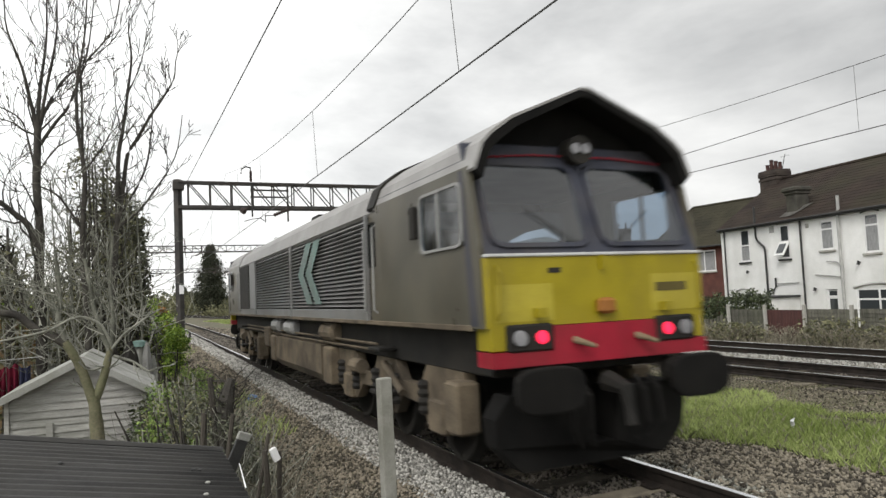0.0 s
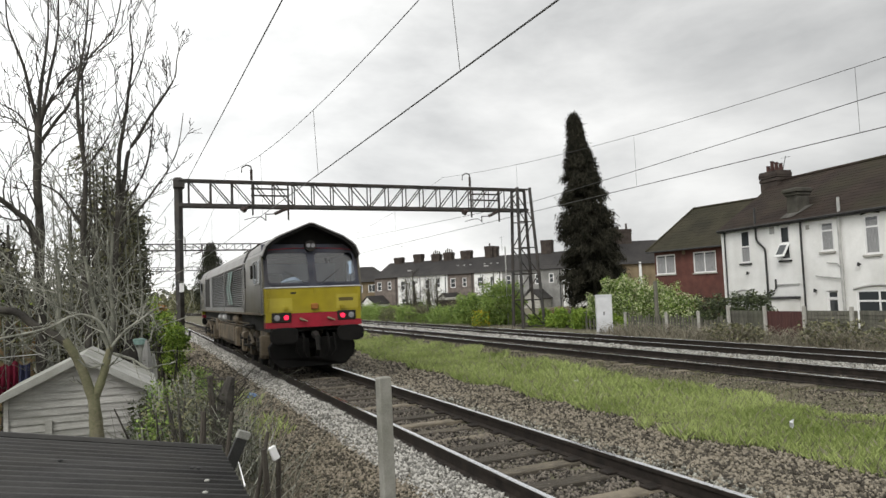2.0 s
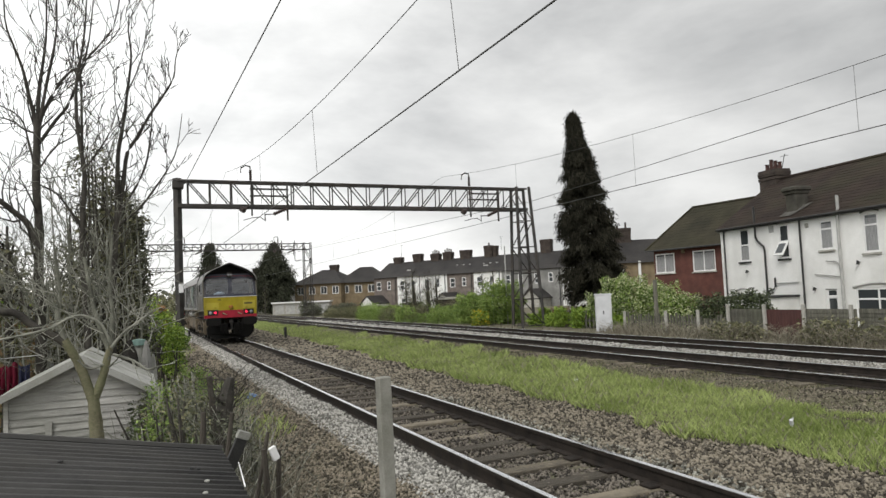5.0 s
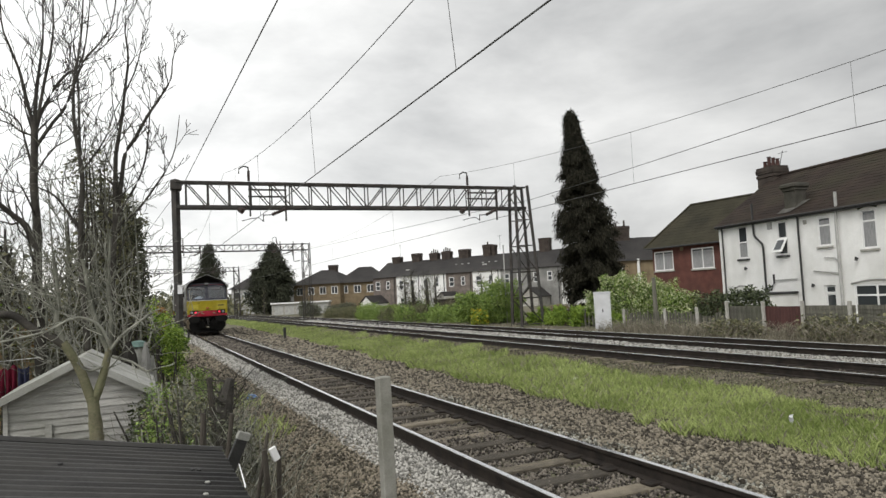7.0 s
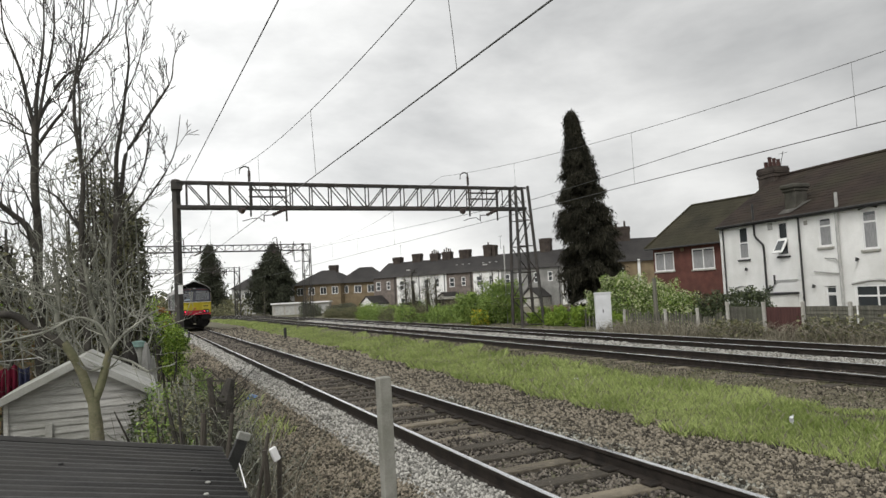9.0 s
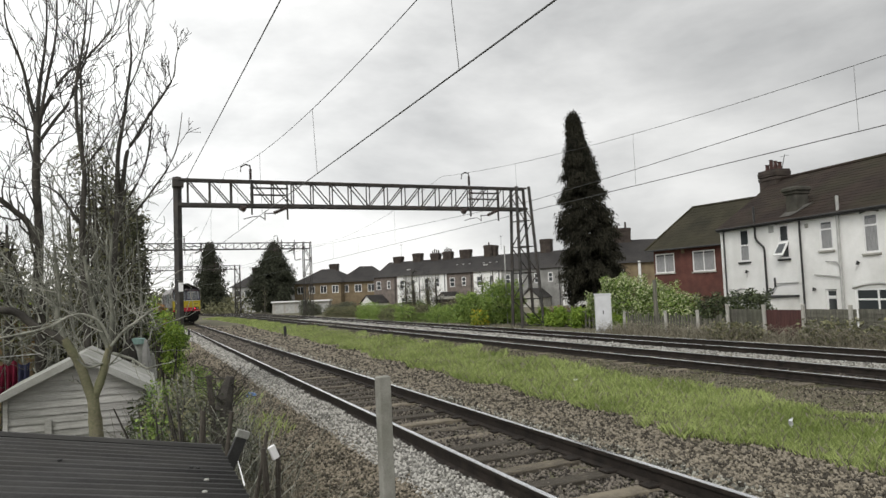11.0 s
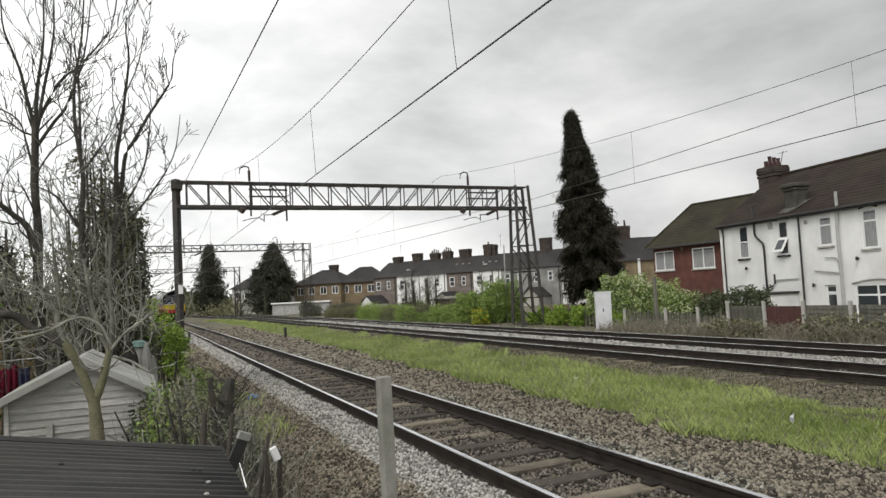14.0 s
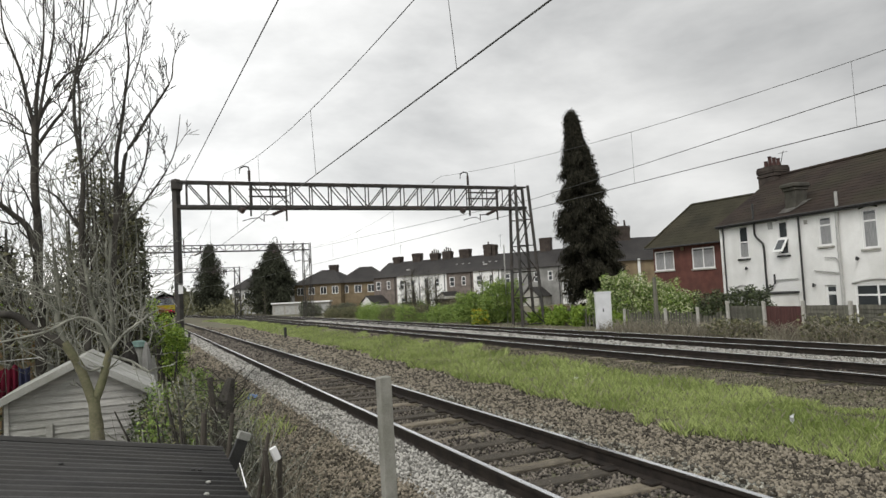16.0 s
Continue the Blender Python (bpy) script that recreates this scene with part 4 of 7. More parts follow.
def courses(parent, a, b, c, d, n, material, name="roof_slope"):
    """A sloping roof face from eave a-b up to ridge d-c, laid in n lapped courses of tiles."""
    a, b, c, d = map(Vector, (a, b, c, d))
    nrm = (b - a).cross(d - a).normalized()
    if nrm.z < 0:
        nrm = -nrm
    for i in range(n):
        k0, k1 = i / n, min(1, (i + 1.25) / n)
        p0, p1, q0, q1 = a.lerp(d, k0), b.lerp(c, k0), a.lerp(d, k1), b.lerp(c, k1)
        lo, hi = nrm * 0.016, nrm * 0.005
        part("tile_course", Geo().add([p0, p1, q1, q0, p0 + lo, p1 + lo, q1 + hi, q0 + hi], [(3, 2, 1, 0), (4, 5, 6, 7), (0, 1, 5, 4), (1, 2, 6, 5), (2, 3, 7, 6), (3, 0, 4, 7)]), material, parent)


def chimney(parent, u, v, w, d, z0, z1, pots, material, pot_mat=None):
    ch = part("chimney", Geo().box(u - w / 2, u + w / 2, v - d / 2, v + d / 2, z0, z1 - 0.32).box(u - w / 2 - 0.05, u + w / 2 + 0.05, v - d / 2 - 0.05, v + d / 2 + 0.05, z1 - 0.62, z1 - 0.46, 0.01).box(u - w / 2 - 0.06, u + w / 2 + 0.06, v - d / 2 - 0.06, v + d / 2 + 0.06, z1 - 0.40, z1 - 0.30, 0.01).box(u - w / 2 - 0.07, u + w / 2 + 0.07, v - d / 2 - 0.07, v + d / 2 + 0.07, z1 - 0.30, z1 - 0.12, 0.02)
              .box(u - w / 2 - 0.03, u + w / 2 + 0.03, v - d / 2 - 0.03, v + d / 2 + 0.03, z1 - 0.12, z1), material, parent, "sooty brick chimney stack")
    for i in range(pots):
        uu = u - w / 2 + w * (i + 0.5) / pots
        part("chimney_pot", Geo().tube([(uu, v, z1 - 0.02), (uu, v, z1 + 0.12), (uu, v, z1 + 0.34 + 0.12 * ((i * 2) % 3)), (uu, v, z1 + 0.42 + 0.12 * ((i * 2) % 3))], [0.15, 0.115, 0.10, 0.13], 10), pot_mat or M_POT, ch)
    return ch


def frame_at(p, q):
    """Pose with x from p towards q along a front wall, y into the house."""
    d = (Vector((q[0], q[1], 0)) - Vector((p[0], p[1], 0))).normalized()
    return Matrix(((d.x, -d.y, 0, p[0]), (d.y, d.x, 0, p[1]), (0, 0, 1, 0), (0, 0, 0, 1)))


def pipe(parent, pts, r, material, label=""):
    return part("drainpipe", Geo().tube(pts, r, 7), material, parent, label)


BASE = -0.5
# white rendered terrace by the line
wm = frame_at((26.55, 30.21), (25.08, 19.48))
white = thing("terraced_house", wm, "white rendered terraced house with brown tiled roof", "house", "houses by the line")
W = 13.6
holes = [(1.42, 2.2, 3.0, 4.8), (4.4, 5.1, 3.0, 4.75), (7.05, 7.85, 3.25, 4.66), (9.5, 10.3, 2.95, 4.7), (12.0, 12.8, 2.95, 4.7),
         (0.85, 2.0, 0.0, 1.28), (7.15, 7.85, BASE, 1.40), (8.85, 11.2, 0.1, 1.42)]
part("front_wall", wall_geo(W, BASE, 5.0, holes), M_WHITE_WALL, white, "streaked white rendered wall")
part("end_wall", Geo().prism([(0.25, BASE), (0.25, 5.0), (4.05, 7.7), (7.85, 5.0), (7.85, BASE)], 0, 0.25, Matrix(((0, 1, 0, 0), (1, 0, 0, 0), (0, 0, 1, 0), (0, 0, 0, 1)))), M_WHITE_WALL, white)
part("end_wall", Geo().prism([(0.25, BASE), (0.25, 5.0), (4.05, 7.7), (7.85, 5.0), (7.85, BASE)], W - 0.25, W, Matrix(((0, 1, 0, 0), (1, 0, 0, 0), (0, 0, 1, 0), (0, 0, 0, 1)))), M_WHITE_WALL, white)
part("back_wall", Geo().box(0.25, W - 0.25, 7.85, 8.1, BASE, 5.0), M_WHITE_WALL, white)
courses(white, (-0.15, -0.28, 4.93), (W + 0.15, -0.28, 4.93), (W + 0.15, 4.05, 7.86), (-0.15, 4.05, 7.86), 17, M_ROOF)
courses(white, (-0.15, 8.4, 4.93), (W + 0.15, 8.4, 4.93), (W + 0.15, 4.05, 7.86), (-0.15, 4.05, 7.86), 10, M_ROOF)
for i in range(30):
    u = -0.15 + (W + 0.3) * i / 30
    part("ridge_tile", Geo().prism([(-0.13, 0), (-0.1, 0.08), (0, 0.13), (0.1, 0.08), (0.13, 0)], u, u + (W + 0.3) / 30 - 0.012, pose(0, 4.05, 7.84) @ Matrix(((0, 1, 0, 0), (1, 0, 0, 0), (0, 0, 1, 0), (0, 0, 0, 1)))), M_ROOF, white)
part("gutter", Geo().box(-0.1, W + 0.1, -0.36, -0.26, 4.86, 4.95, 0.02), M_PIPE_DARK, white)
part("fascia", Geo().box(-0.1, W + 0.1, -0.26, -0.02, 4.80, 4.90), M_PIPE_DARK, white)
chimney(white, -0.15, 4.05, 1.35, 1.0, 5.2, 8.46, 4, M_BRICK_DARK)
part("aerial", Geo().tube([(0.5, 4.05, 8.4), (0.8, 4.05, 9.25)], 0.02, 5).tube([(0.7, 3.8, 9.1), (0.85, 4.3, 9.2)], 0.012, 4), M_PIPE_DARK, white)
st = part("chimney", Geo().box(4.78, 5.52, 0.25, 1.0, 5.0, 6.3, 0.03).box(4.72, 5.58, 0.18, 1.07, 6.22, 6.4, 0.03).box(4.64, 5.66, 0.08, 1.15, 6.36, 6.6, 0.06), M_STUMP_AND_SHADE, white, "capped rendered chimney stump")
part("flashing", Geo().add([(4.62, -0.10, 5.12), (5.4, -0.10, 5.12), (5.72, 0.25, 5.36), (6.05, 0.75, 5.71), (5.6, 0.7, 5.68), (4.66, 0.3, 5.39)], [(0, 1, 2, 3, 4, 5)]), M_MORTAR, st, "grey mortar flashing")
for k, h in enumerate(holes[:5]):
    house_window(white, *h, bars=1, curtain=k != 1, split=0.5 if k < 2 else 0.7, sill_mat=M_PIPE_DARK if k < 2 else None)
    # dark arch: grime plus the recessed window head's shade, painted on
    if k != 2:
        part("grimy_arch_shade", Geo().tube([(h[0] - 0.08 + (h[1] - h[0] + 0.16) * i / 6, -0.02, h[3] + 0.05 + 0.09 * math.sin(math.pi * i / 6)) for i in range(7)], 0.04, 6), M_STUMP_AND_SHADE, white)
# tilted-open top-hung sash
part("open_sash", Geo().box(4.42, 5.08, -0.02, 0.03, -0.8, 0.0).box(4.50, 5.0, -0.03, 0.0, -0.7, -0.1, 0, None), M_FRAME_WHITE, white, "white sash tilted open").matrix_basis = pose(0, 0.0, 3.85, -32, 0, 0)
part("sash_pane", Geo().box(4.52, 4.98, -0.045, -0.034, -0.68, -0.12), M_GLASS, white).matrix_basis = pose(0, 0.0, 3.85, -32, 0, 0)
house_window(white, *holes[5], bars=1, split=0.7, curtain=True)
part("arch_band", Geo().tube([(0.75 + 1.4 * i / 10, -0.01, 1.28 + 0.26 * math.sin(math.pi * i / 10)) for i in range(11)], 0.05, 6), M_PIPE_GREY, white)
house_window(white, *holes[7], bars=1, uprights=1, split=0.62)
part("arch_band", Geo().tube([(8.75 + 2.55 * i / 10, -0.01, 1.45 + 0.16 * math.sin(math.pi * i / 10)) for i in range(11)], 0.06, 6), M_PIPE_GREY, white)
door = part("door", Geo().box(7.2, 7.8, 0.08, 0.13, BASE, 1.36).box(7.15, 7.22, 0.05, 0.15, BASE, 1.4).box(7.78, 7.85, 0.05, 0.15, BASE, 1.4).box(7.2, 7.8, 0.05, 0.15, 1.0, 1.06), M_FRAME_WHITE, white, "white glazed back door")
part("door_pane", Geo().box(7.28, 7.72, 0.07, 0.078, 0.2, 0.95).box(7.28, 7.72, 0.07, 0.078, 1.1, 1.32), M_GLASS, door)
pipe(white, [(0.02, -0.06, 4.9), (0.02, -0.06, BASE)], 0.05, M_FRAME_WHITE, "white corner downpipe")
pipe(white, [(0.25, -0.08, 4.9), (0.25, -0.08, BASE)], 0.04, M_PIPE_DARK)
pipe(white, [(2.85, -0.12, 5.9), (2.85, -0.12, 4.25), (2.95, -0.1, 4.05), (3.4, -0.1, 3.7), (3.45, -0.1, 3.5), (3.45, -0.1, 1.0)], 0.055, M_PIPE_DARK, "black cast iron soil pipe")
pipe(white, [(3.45, -0.1, 1.35), (3.9, -0.1, 1.45), (4.05, -0.1, 1.6), (4.05, -0.1, 2.05)], 0.05, M_PIPE_DARK)
pipe(white, [(4.1, -0.06, 1.75), (5.6, -0.06, 1.78)], 0.03, M_PIPE_GREY)
pipe(white, [(5.95, -0.1, 4.9), (5.95, -0.1, BASE)], 0.05, M_PIPE_DARK)
pipe(white, [(8.35, -0.12, 5.7), (8.35, -0.12, 5.0), (8.28, -0.12, 4.7), (8.28, -0.12, BASE)], 0.07, M_PIPE_GREY, "grey plastic soil stack")
pipe(white, [(6.7, -0.08, 2.12), (8.25, -0.08, 1.95)], 0.035, M_PIPE_GREY)
pipe(white, [(7.4, -0.08, 2.72), (8.0, -0.08, 2.66), (8.25, -0.08, 2.4)], 0.03, M_PIPE_GREY)
part("vent", Geo().box(3.75, 4.1, -0.04, 0.01, 4.4, 4.75, 0.02), M_PIPE_GREY, white)
part("vent", Geo().box(6.2, 6.42, -0.03, 0.01, 4.4, 4.62, 0.01), M_CONCRETE, white)
for u, z in ((2.0, 2.45), (6.6, 1.42), (9.2, 2.55)):
    part("wall_lamp", Geo().tube([(u, 0, z), (u, -0.12, z + 0.05), (u, -0.14, z - 0.08)], [0.03, 0.06, 0.08], 7), M_PIPE_DARK, white)
# low outhouse against the white wall
oh = thing("outhouse", wm, "low white outhouse with flat dark roof against the wall", "outhouse")
part("outhouse_wall", wall_geo(3.2, BASE, 1.05, [(2.55, 3.0, BASE, 0.9)], 0.2), M_WHITE_WALL, oh).matrix_basis = pose(2.3, -1.9, 0)
part("side_wall", Geo().box(2.3, 2.5, -1.7, -0.02, BASE, 1.05), M_WHITE_WALL, oh)
part("side_wall", Geo().box(5.3, 5.5, -1.7, -0.02, BASE, 1.05), M_WHITE_WALL, oh)
part("flat_roof", Geo().box(2.2, 5.6, -2.05, -0.02, 1.05, 1.16, 0.02), M_PIPE_DARK, oh)
part("outhouse_door", Geo().box(4.85, 5.3, -1.84, -1.8, BASE, 0.9), M_PIPE_DARK, oh)
lt = thing("lean_to", wm, "collapsed lean-to frame of dark timbers beside the outhouse", "lean-to")
for a, b in (((0.5, -1.6, -0.3), (2.2, -1.9, 1.1)), ((0.4, -1.2, 0.5), (2.2, -1.2, 0.4)), ((1.6, -1.9, -0.3), (1.6, -1.9, 0.7)), ((0.9, -1.9, -0.3), (0.95, -1.9, 0.35)), ((1.7, -1.7, 0.55), (3.4, -2.15, 0.55))):
    part("timber", Geo().tube([a, b], 0.06, 4), M_FENCE, lt)

# red brick house with a mossy hipped roof
bm_ = frame_at((33.43, 44.15), (34.03, 37.81))
brick = thing("brick_house", bm_, "red brick house with mossy hipped roof", "house", "houses by the line")
bh = [(0.14, 2.09, 2.84, 4.36), (3.85, 5.9, 2.80, 4.36)]
part("front_wall", wall_geo(9.0, BASE, 4.72, bh), M_BRICK, brick, "red brick wall")
part("end_wall", Geo().box(0, 0.25, 0.25, 7.5, BASE, 4.72).box(8.75, 9.0, 0.25, 7.5, BASE, 4.72).box(0.25, 8.75, 7.25, 7.5, BASE, 4.72), M_BRICK, brick)
courses(brick, (-0.45, -0.45, 4.66), (9.4, -0.45, 4.66), (9.4, 3.75, 8.1), (0.9, 3.75, 8.1), 14, M_ROOF_MOSS)
courses(brick, (-0.45, 7.95, 4.66), (-0.45, -0.45, 4.66), (0.9, 3.75, 8.1), (0.9, 3.75, 8.1), 14, M_ROOF_MOSS)
courses(brick, (-0.45, 7.95, 4.66), (9.4, 7.95, 4.66), (9.4, 3.75, 8.1), (0.9, 3.75, 8.1), 8, M_ROOF_MOSS)
part("gutter", Geo().box(-0.45, 9.4, -0.55, -0.44, 4.56, 4.68, 0.02), M_PIPE_DARK, brick)
part("soffit", Geo().box(-0.42, 9.3, -0.43, 0.0, 4.6, 4.655), M_GREY_RENDER, brick)
for h in bh:
    house_window(brick, *h, bars=0, uprights=1, curtain=True)
part("alarm_box", Geo().box(2.85, 3.15, -0.1, 0, 4.25, 4.55, 0.03), M_BRICK_TAN, brick)
part("ridge", Geo().tube([(0.9, 3.75, 8.12), (9.4, 3.75, 8.12)], 0.11, 6).tube([(0.9, 3.75, 8.12), (-0.45, -0.45, 4.72)], 0.09, 6), M_ROOF_MOSS, brick)

# older house behind the tall conifer
om = frame_at((43.0, 64.0), (50.5, 60.0))
old = thing("old_house", om, "tan rendered house with slate roof and chimney", "house", "houses by the line")
part("front_wall", wall_geo(9.5, BASE, 4.6, [(1.2, 2.4, 2.4, 3.9)]), M_BRICK_TAN, old)
part("end_wall", Geo().box(0, 0.25, 0.25, 7.0, BASE, 4.6).box(9.25, 9.5, 0.25, 7.0, BASE, 4.6), M_BRICK_TAN, old)
courses(old, (-0.3, -0.3, 4.5), (9.8, -0.3, 4.5), (9.8, 3.6, 7.3), (-0.3, 3.6, 7.3), 12, M_ROOF_SLATE)
courses(old, (-0.3, 7.4, 4.5), (9.8, 7.4, 4.5), (9.8, 3.6, 7.3), (-0.3, 3.6, 7.3), 8, M_ROOF_SLATE)
chimney(old, 3.0, 3.6, 1.9, 0.9, 6.4, 8.7, 2, M_BRICK_DARK, M_BRICK_DARK)
house_window(old, 1.2, 2.4, 2.4, 3.9, uprights=1)
pipe(old, [(4.1, -0.1, 4.7), (4.1, -0.1, BASE)], 0.16, M_FRAME_WHITE, "broad white downpipe")

# far terrace, one thing per house
TA, TB = Vector((51.0, 76.5)), Vector((30.4, 107.2))
tdir = (TA - TB).normalized()
tn = 8
tl = (TA - TB).length / tn
tcols = [M_BRICK_GREY, M_WHITE_WALL, M_WHITE_WALL, M_BRICK_GREY, M_WHITE_WALL, M_GREY_RENDER, M_GREY_RENDER, M_WHITE_WALL]
tnames = ["grey-brown brick", "white painted", "white painted", "reddish grey brick", "white painted", "grey rendered", "grey rendered", "white painted"]
for i in range(tn):
    p = TB + tdir * tl * i
    fm_ = frame_at((p.x, p.y), (p.x + tdir.x, p.y + tdir.y))
    th = thing("terraced_house", fm_, tnames[i] + " terraced house with dark slate roof, far off", "house", "far terrace")
    hh = [(0.5, 1.4, 2.9, 4.3), (2.6, 3.3, 3.0, 4.3), (0.6, 1.5, 0.3, 1.6)]
    part("front_wall", wall_geo(tl - 0.01, BASE, 5.0, hh), tcols[i], th)
    part("end_wall", Geo().box(0, 0.25, 0.25, 8, BASE, 5.0), tcols[i], th)
    courses(th, (0, -0.3, 4.9), (tl, -0.3, 4.9), (tl, 4.2, 7.45), (0, 4.2, 7.45), 8, M_ROOF_SLATE)
    courses(th, (0, 8.6, 4.9), (tl, 8.6, 4.9), (tl, 4.2, 7.45), (0, 4.2, 7.45), 5, M_ROOF_SLATE)
    for h in hh:
        house_window(th, *h, bars=1, sill=False)
    for cu, cw, ct, cp in ([(2.0, 1.5, 8.3, 0)], [(1.28, 1.5, 8.6, 0)], [(0.1, 1.5, 8.4, 4), (2.4, 1.5, 8.5, 4)], [(1.04, 1.7, 8.6, 0)], [(0.5, 1.3, 9.0, 1), (1.6, 0.5, 8.9, 0)], [], [(0.7, 1.6, 9.2, 0)], [(2.0, 1.5, 9.2, 0)])[i]:
        chimney(th, cu, 4.2, cw, 0.9, 6.9, ct, cp, M_BRICK_DARK, M_BRICK_DARK)
    # rear wings with lean-to roofs, pale gable ends towards the line
    if i in (0, 3, 6):
        wx0, wx1, wz = tl * 0.1, tl * 0.62, 0.95
        part("rear_wing", Geo().prism([(wx0, BASE), (wx0, wz), ((wx0 + wx1) / 2, wz + 1.1), (wx1, wz), (wx1, BASE)], -4.0, -0.02), M_WHITE_WALL if i == 0 else M_CONCRETE, th, "pale rear wing")
        for xa, xb in ((wx0 - 0.2, (wx0 + wx1) / 2), (wx1 + 0.2, (wx0 + wx1) / 2)):
            za = wz - 0.1
            part("wing_roof", Geo().add([(xa, -4.2, za), (xb, -4.2, wz + 1.12), (xb, -0.03, wz + 1.12), (xa, -0.03, za), (xa, -4.2, za + 0.1), (xb, -4.2, wz + 1.24), (xb, -0.03, wz + 1.24), (xa, -0.03, za + 0.1)],
                 [(3, 2, 1, 0), (4, 5, 6, 7), (0, 1, 5, 4), (1, 2, 6, 5), (2, 3, 7, 6), (3, 0, 4, 7)]), M_ROOF_SLATE, th)
    pipe(th, [(tl - 0.35, -0.08, 4.9), (tl - 0.35, -0.08, BASE)], 0.06, M_PIPE_DARK)
    if i in (0, 4):
        part("aerial", Geo().tube([(2.6, 4.2, 8.2), (2.6, 4.2, 10.3)], 0.025, 4).tube([(2.3, 4.2, 10.1), (2.9, 4.2, 10.2)], 0.02, 4), M_PIPE_DARK, th, "thin television aerial")
    if i in (3, 4):
        for q in range(3):
            part("roof_vent", Geo().box(0.6 + 1.1 * q, 0.85 + 1.1 * q, 1.9, 2.1, 6.2, 6.33), M_PIPE_GREY, th, "small white roof vent")
    if i in (1, 4):
        part("skylight", Geo().box(1.0, 1.7, 1.2, 1.3, 5.78, 5.98), M_PIPE_GREY, th).matrix_basis = pose(0, 0.1, 0.05)


def hip_house(p, q, depth, eave, top, wall_mat, label, wins=4, stack=0.35):
    """A semi-detached house with hipped roof."""
    m = frame_at(p, q)
    w = math.dist(p, q)
    th = thing("hipped_house", m, label, "house", "far semis")
    hs = [(w * (i + 0.25) / wins, w * (i + 0.8) / wins, 2.9, 4.3) for i in range(wins)]
    part("front_wall", wall_geo(w, BASE, eave, hs), wall_mat, th)
    part("end_wall", Geo().box(0, 0.25, 0.25, depth, BASE, eave), wall_mat, th)
    part("end_wall", Geo().box(w - 0.25, w, 0.25, depth, BASE, eave), wall_mat, th)
    for h in hs:
        house_window(th, *h, bars=0, uprights=1, sill=False)
    o, k = 0.5, min(depth, w) * 0.45
    a, b, c, d = (-o, -o, eave - 0.1), (w + o, -o, eave - 0.1), (w + o, depth + o, eave - 0.1), (-o, depth + o, eave - 0.1)
    r0, r1 = (k, depth / 2, top), (w - k, depth / 2, top)
    courses(th, a, b, r1, r0, 10, M_ROOF_SLATE)
    courses(th, d, a, r0, r0, 10, M_ROOF_SLATE)
    courses(th, b, c, r1, r1, 10, M_ROOF_SLATE)
    courses(th, c, d, r0, r1, 6, M_ROOF_SLATE)
    if stack:
        chimney(th, w * stack, depth / 2 + 0.3, 1.6, 0.9, top - 0.8, top + 0.9, 0, M_BRICK_DARK)
    return th


hip_house((22.5, 131), (29.5, 124), 8, 4.9, 7.5, M_BRICK_TAN, "tan brick semi with hipped slate roof, far off", stack=0.62)
hip_house((29.4, 125.4), (38.2, 121.6), 8, 4.9, 7.75, M_BRICK_TAN, "tan brick semi with wide hipped roof, far off", stack=0)
hip_house((13.5, 150), (20.5, 144), 8, 5.0, 8.2, M_PIPE_GREY, "grey rendered semi with hipped roof, far off")
hip_house((18.5, 165), (26, 158), 8, 5.0, 8.4, M_GREY_RENDER, "grey semi with hipped roof and chimney, far off")
hip_house((39.5, 118), (46, 112), 8, 4.6, 7.3, M_BRICK_TAN, "tan brick house end beside the terrace, far off")
gar = thing("garage_block", frame_at((16.6, 121), (20.4, 119.6)), "low pale flat-roofed garage block beside the line", "garage")
part("garage_wall", wall_geo(9.6, BASE, 1.5, [(0.4 + 1.85 * k, 1.9 + 1.85 * k, BASE, 1.3) for k in range(5)]), M_CONCRETE, gar)
part("garage_side", Geo().box(0, 0.2, 0.25, 4, BASE, 1.5), M_CONCRETE, gar)
part("garage_side", Geo().box(9.4, 9.6, 0.25, 4, BASE, 1.5), M_CONCRETE, gar)
part("garage_roof", Geo().box(-0.2, 9.8, -0.25, 4.2, 1.5, 1.75, 0.02), M_FRAME_WHITE, gar, "white roof edge")
for k in range(5):
    part("garage_door", Geo().box(0.4 + 1.85 * k, 1.9 + 1.85 * k, 0.1, 0.15, BASE, 1.3), M_PIPE_GREY, gar)
# ---- lineside things ----
cab = thing("equipment_cabinet", pose(17.12, 29.0, -0.36, 0, 0, -30), "tall pale grey lineside equipment cabinet", "cabinet")
part("plinth", Geo().box(-0.42, 0.42, -0.24, 0.24, 0.0, 0.12), M_CONCRETE, cab)
part("body", Geo().box(-0.39, 0.39, -0.2, 0.2, 0.12, 1.9, 0.015), M_CABINET, cab)
part("cap", Geo().prism([(-0.42, 1.9), (-0.39, 1.97), (0.39, 1.97), (0.42, 1.9)], -0.23, 0.23), M_CABINET, cab)
cdoor = part("door", Geo().box(-0.35, 0.35, -0.222, -0.202, 0.18, 1.84, 0.006), M_CABINET, cab)
part("handle", Geo().box(-0.05, 0.0, -0.25, -0.222, 0.95, 1.12), M_PIPE_DARK, cdoor, "dark lever handle")

post = thing("concrete_post", pose(-2.635, 4.72, -0.75, 0, -0.6, 8), "weathered square concrete fence post beside the track", "post")
part("shaft", Geo().box(-0.048, 0.048, -0.036, 0.036, 0.0, 2.1, 0.008), M_POST, post)

marker = thing("lineside_marker", pose(4.1, 44.0, -0.45), "short dark marker post in the grass", "post")
part("shaft", Geo().box(-0.08, 0.08, -0.06, 0.06, 0, 0.75, 0.01), M_PIPE_DARK, marker)

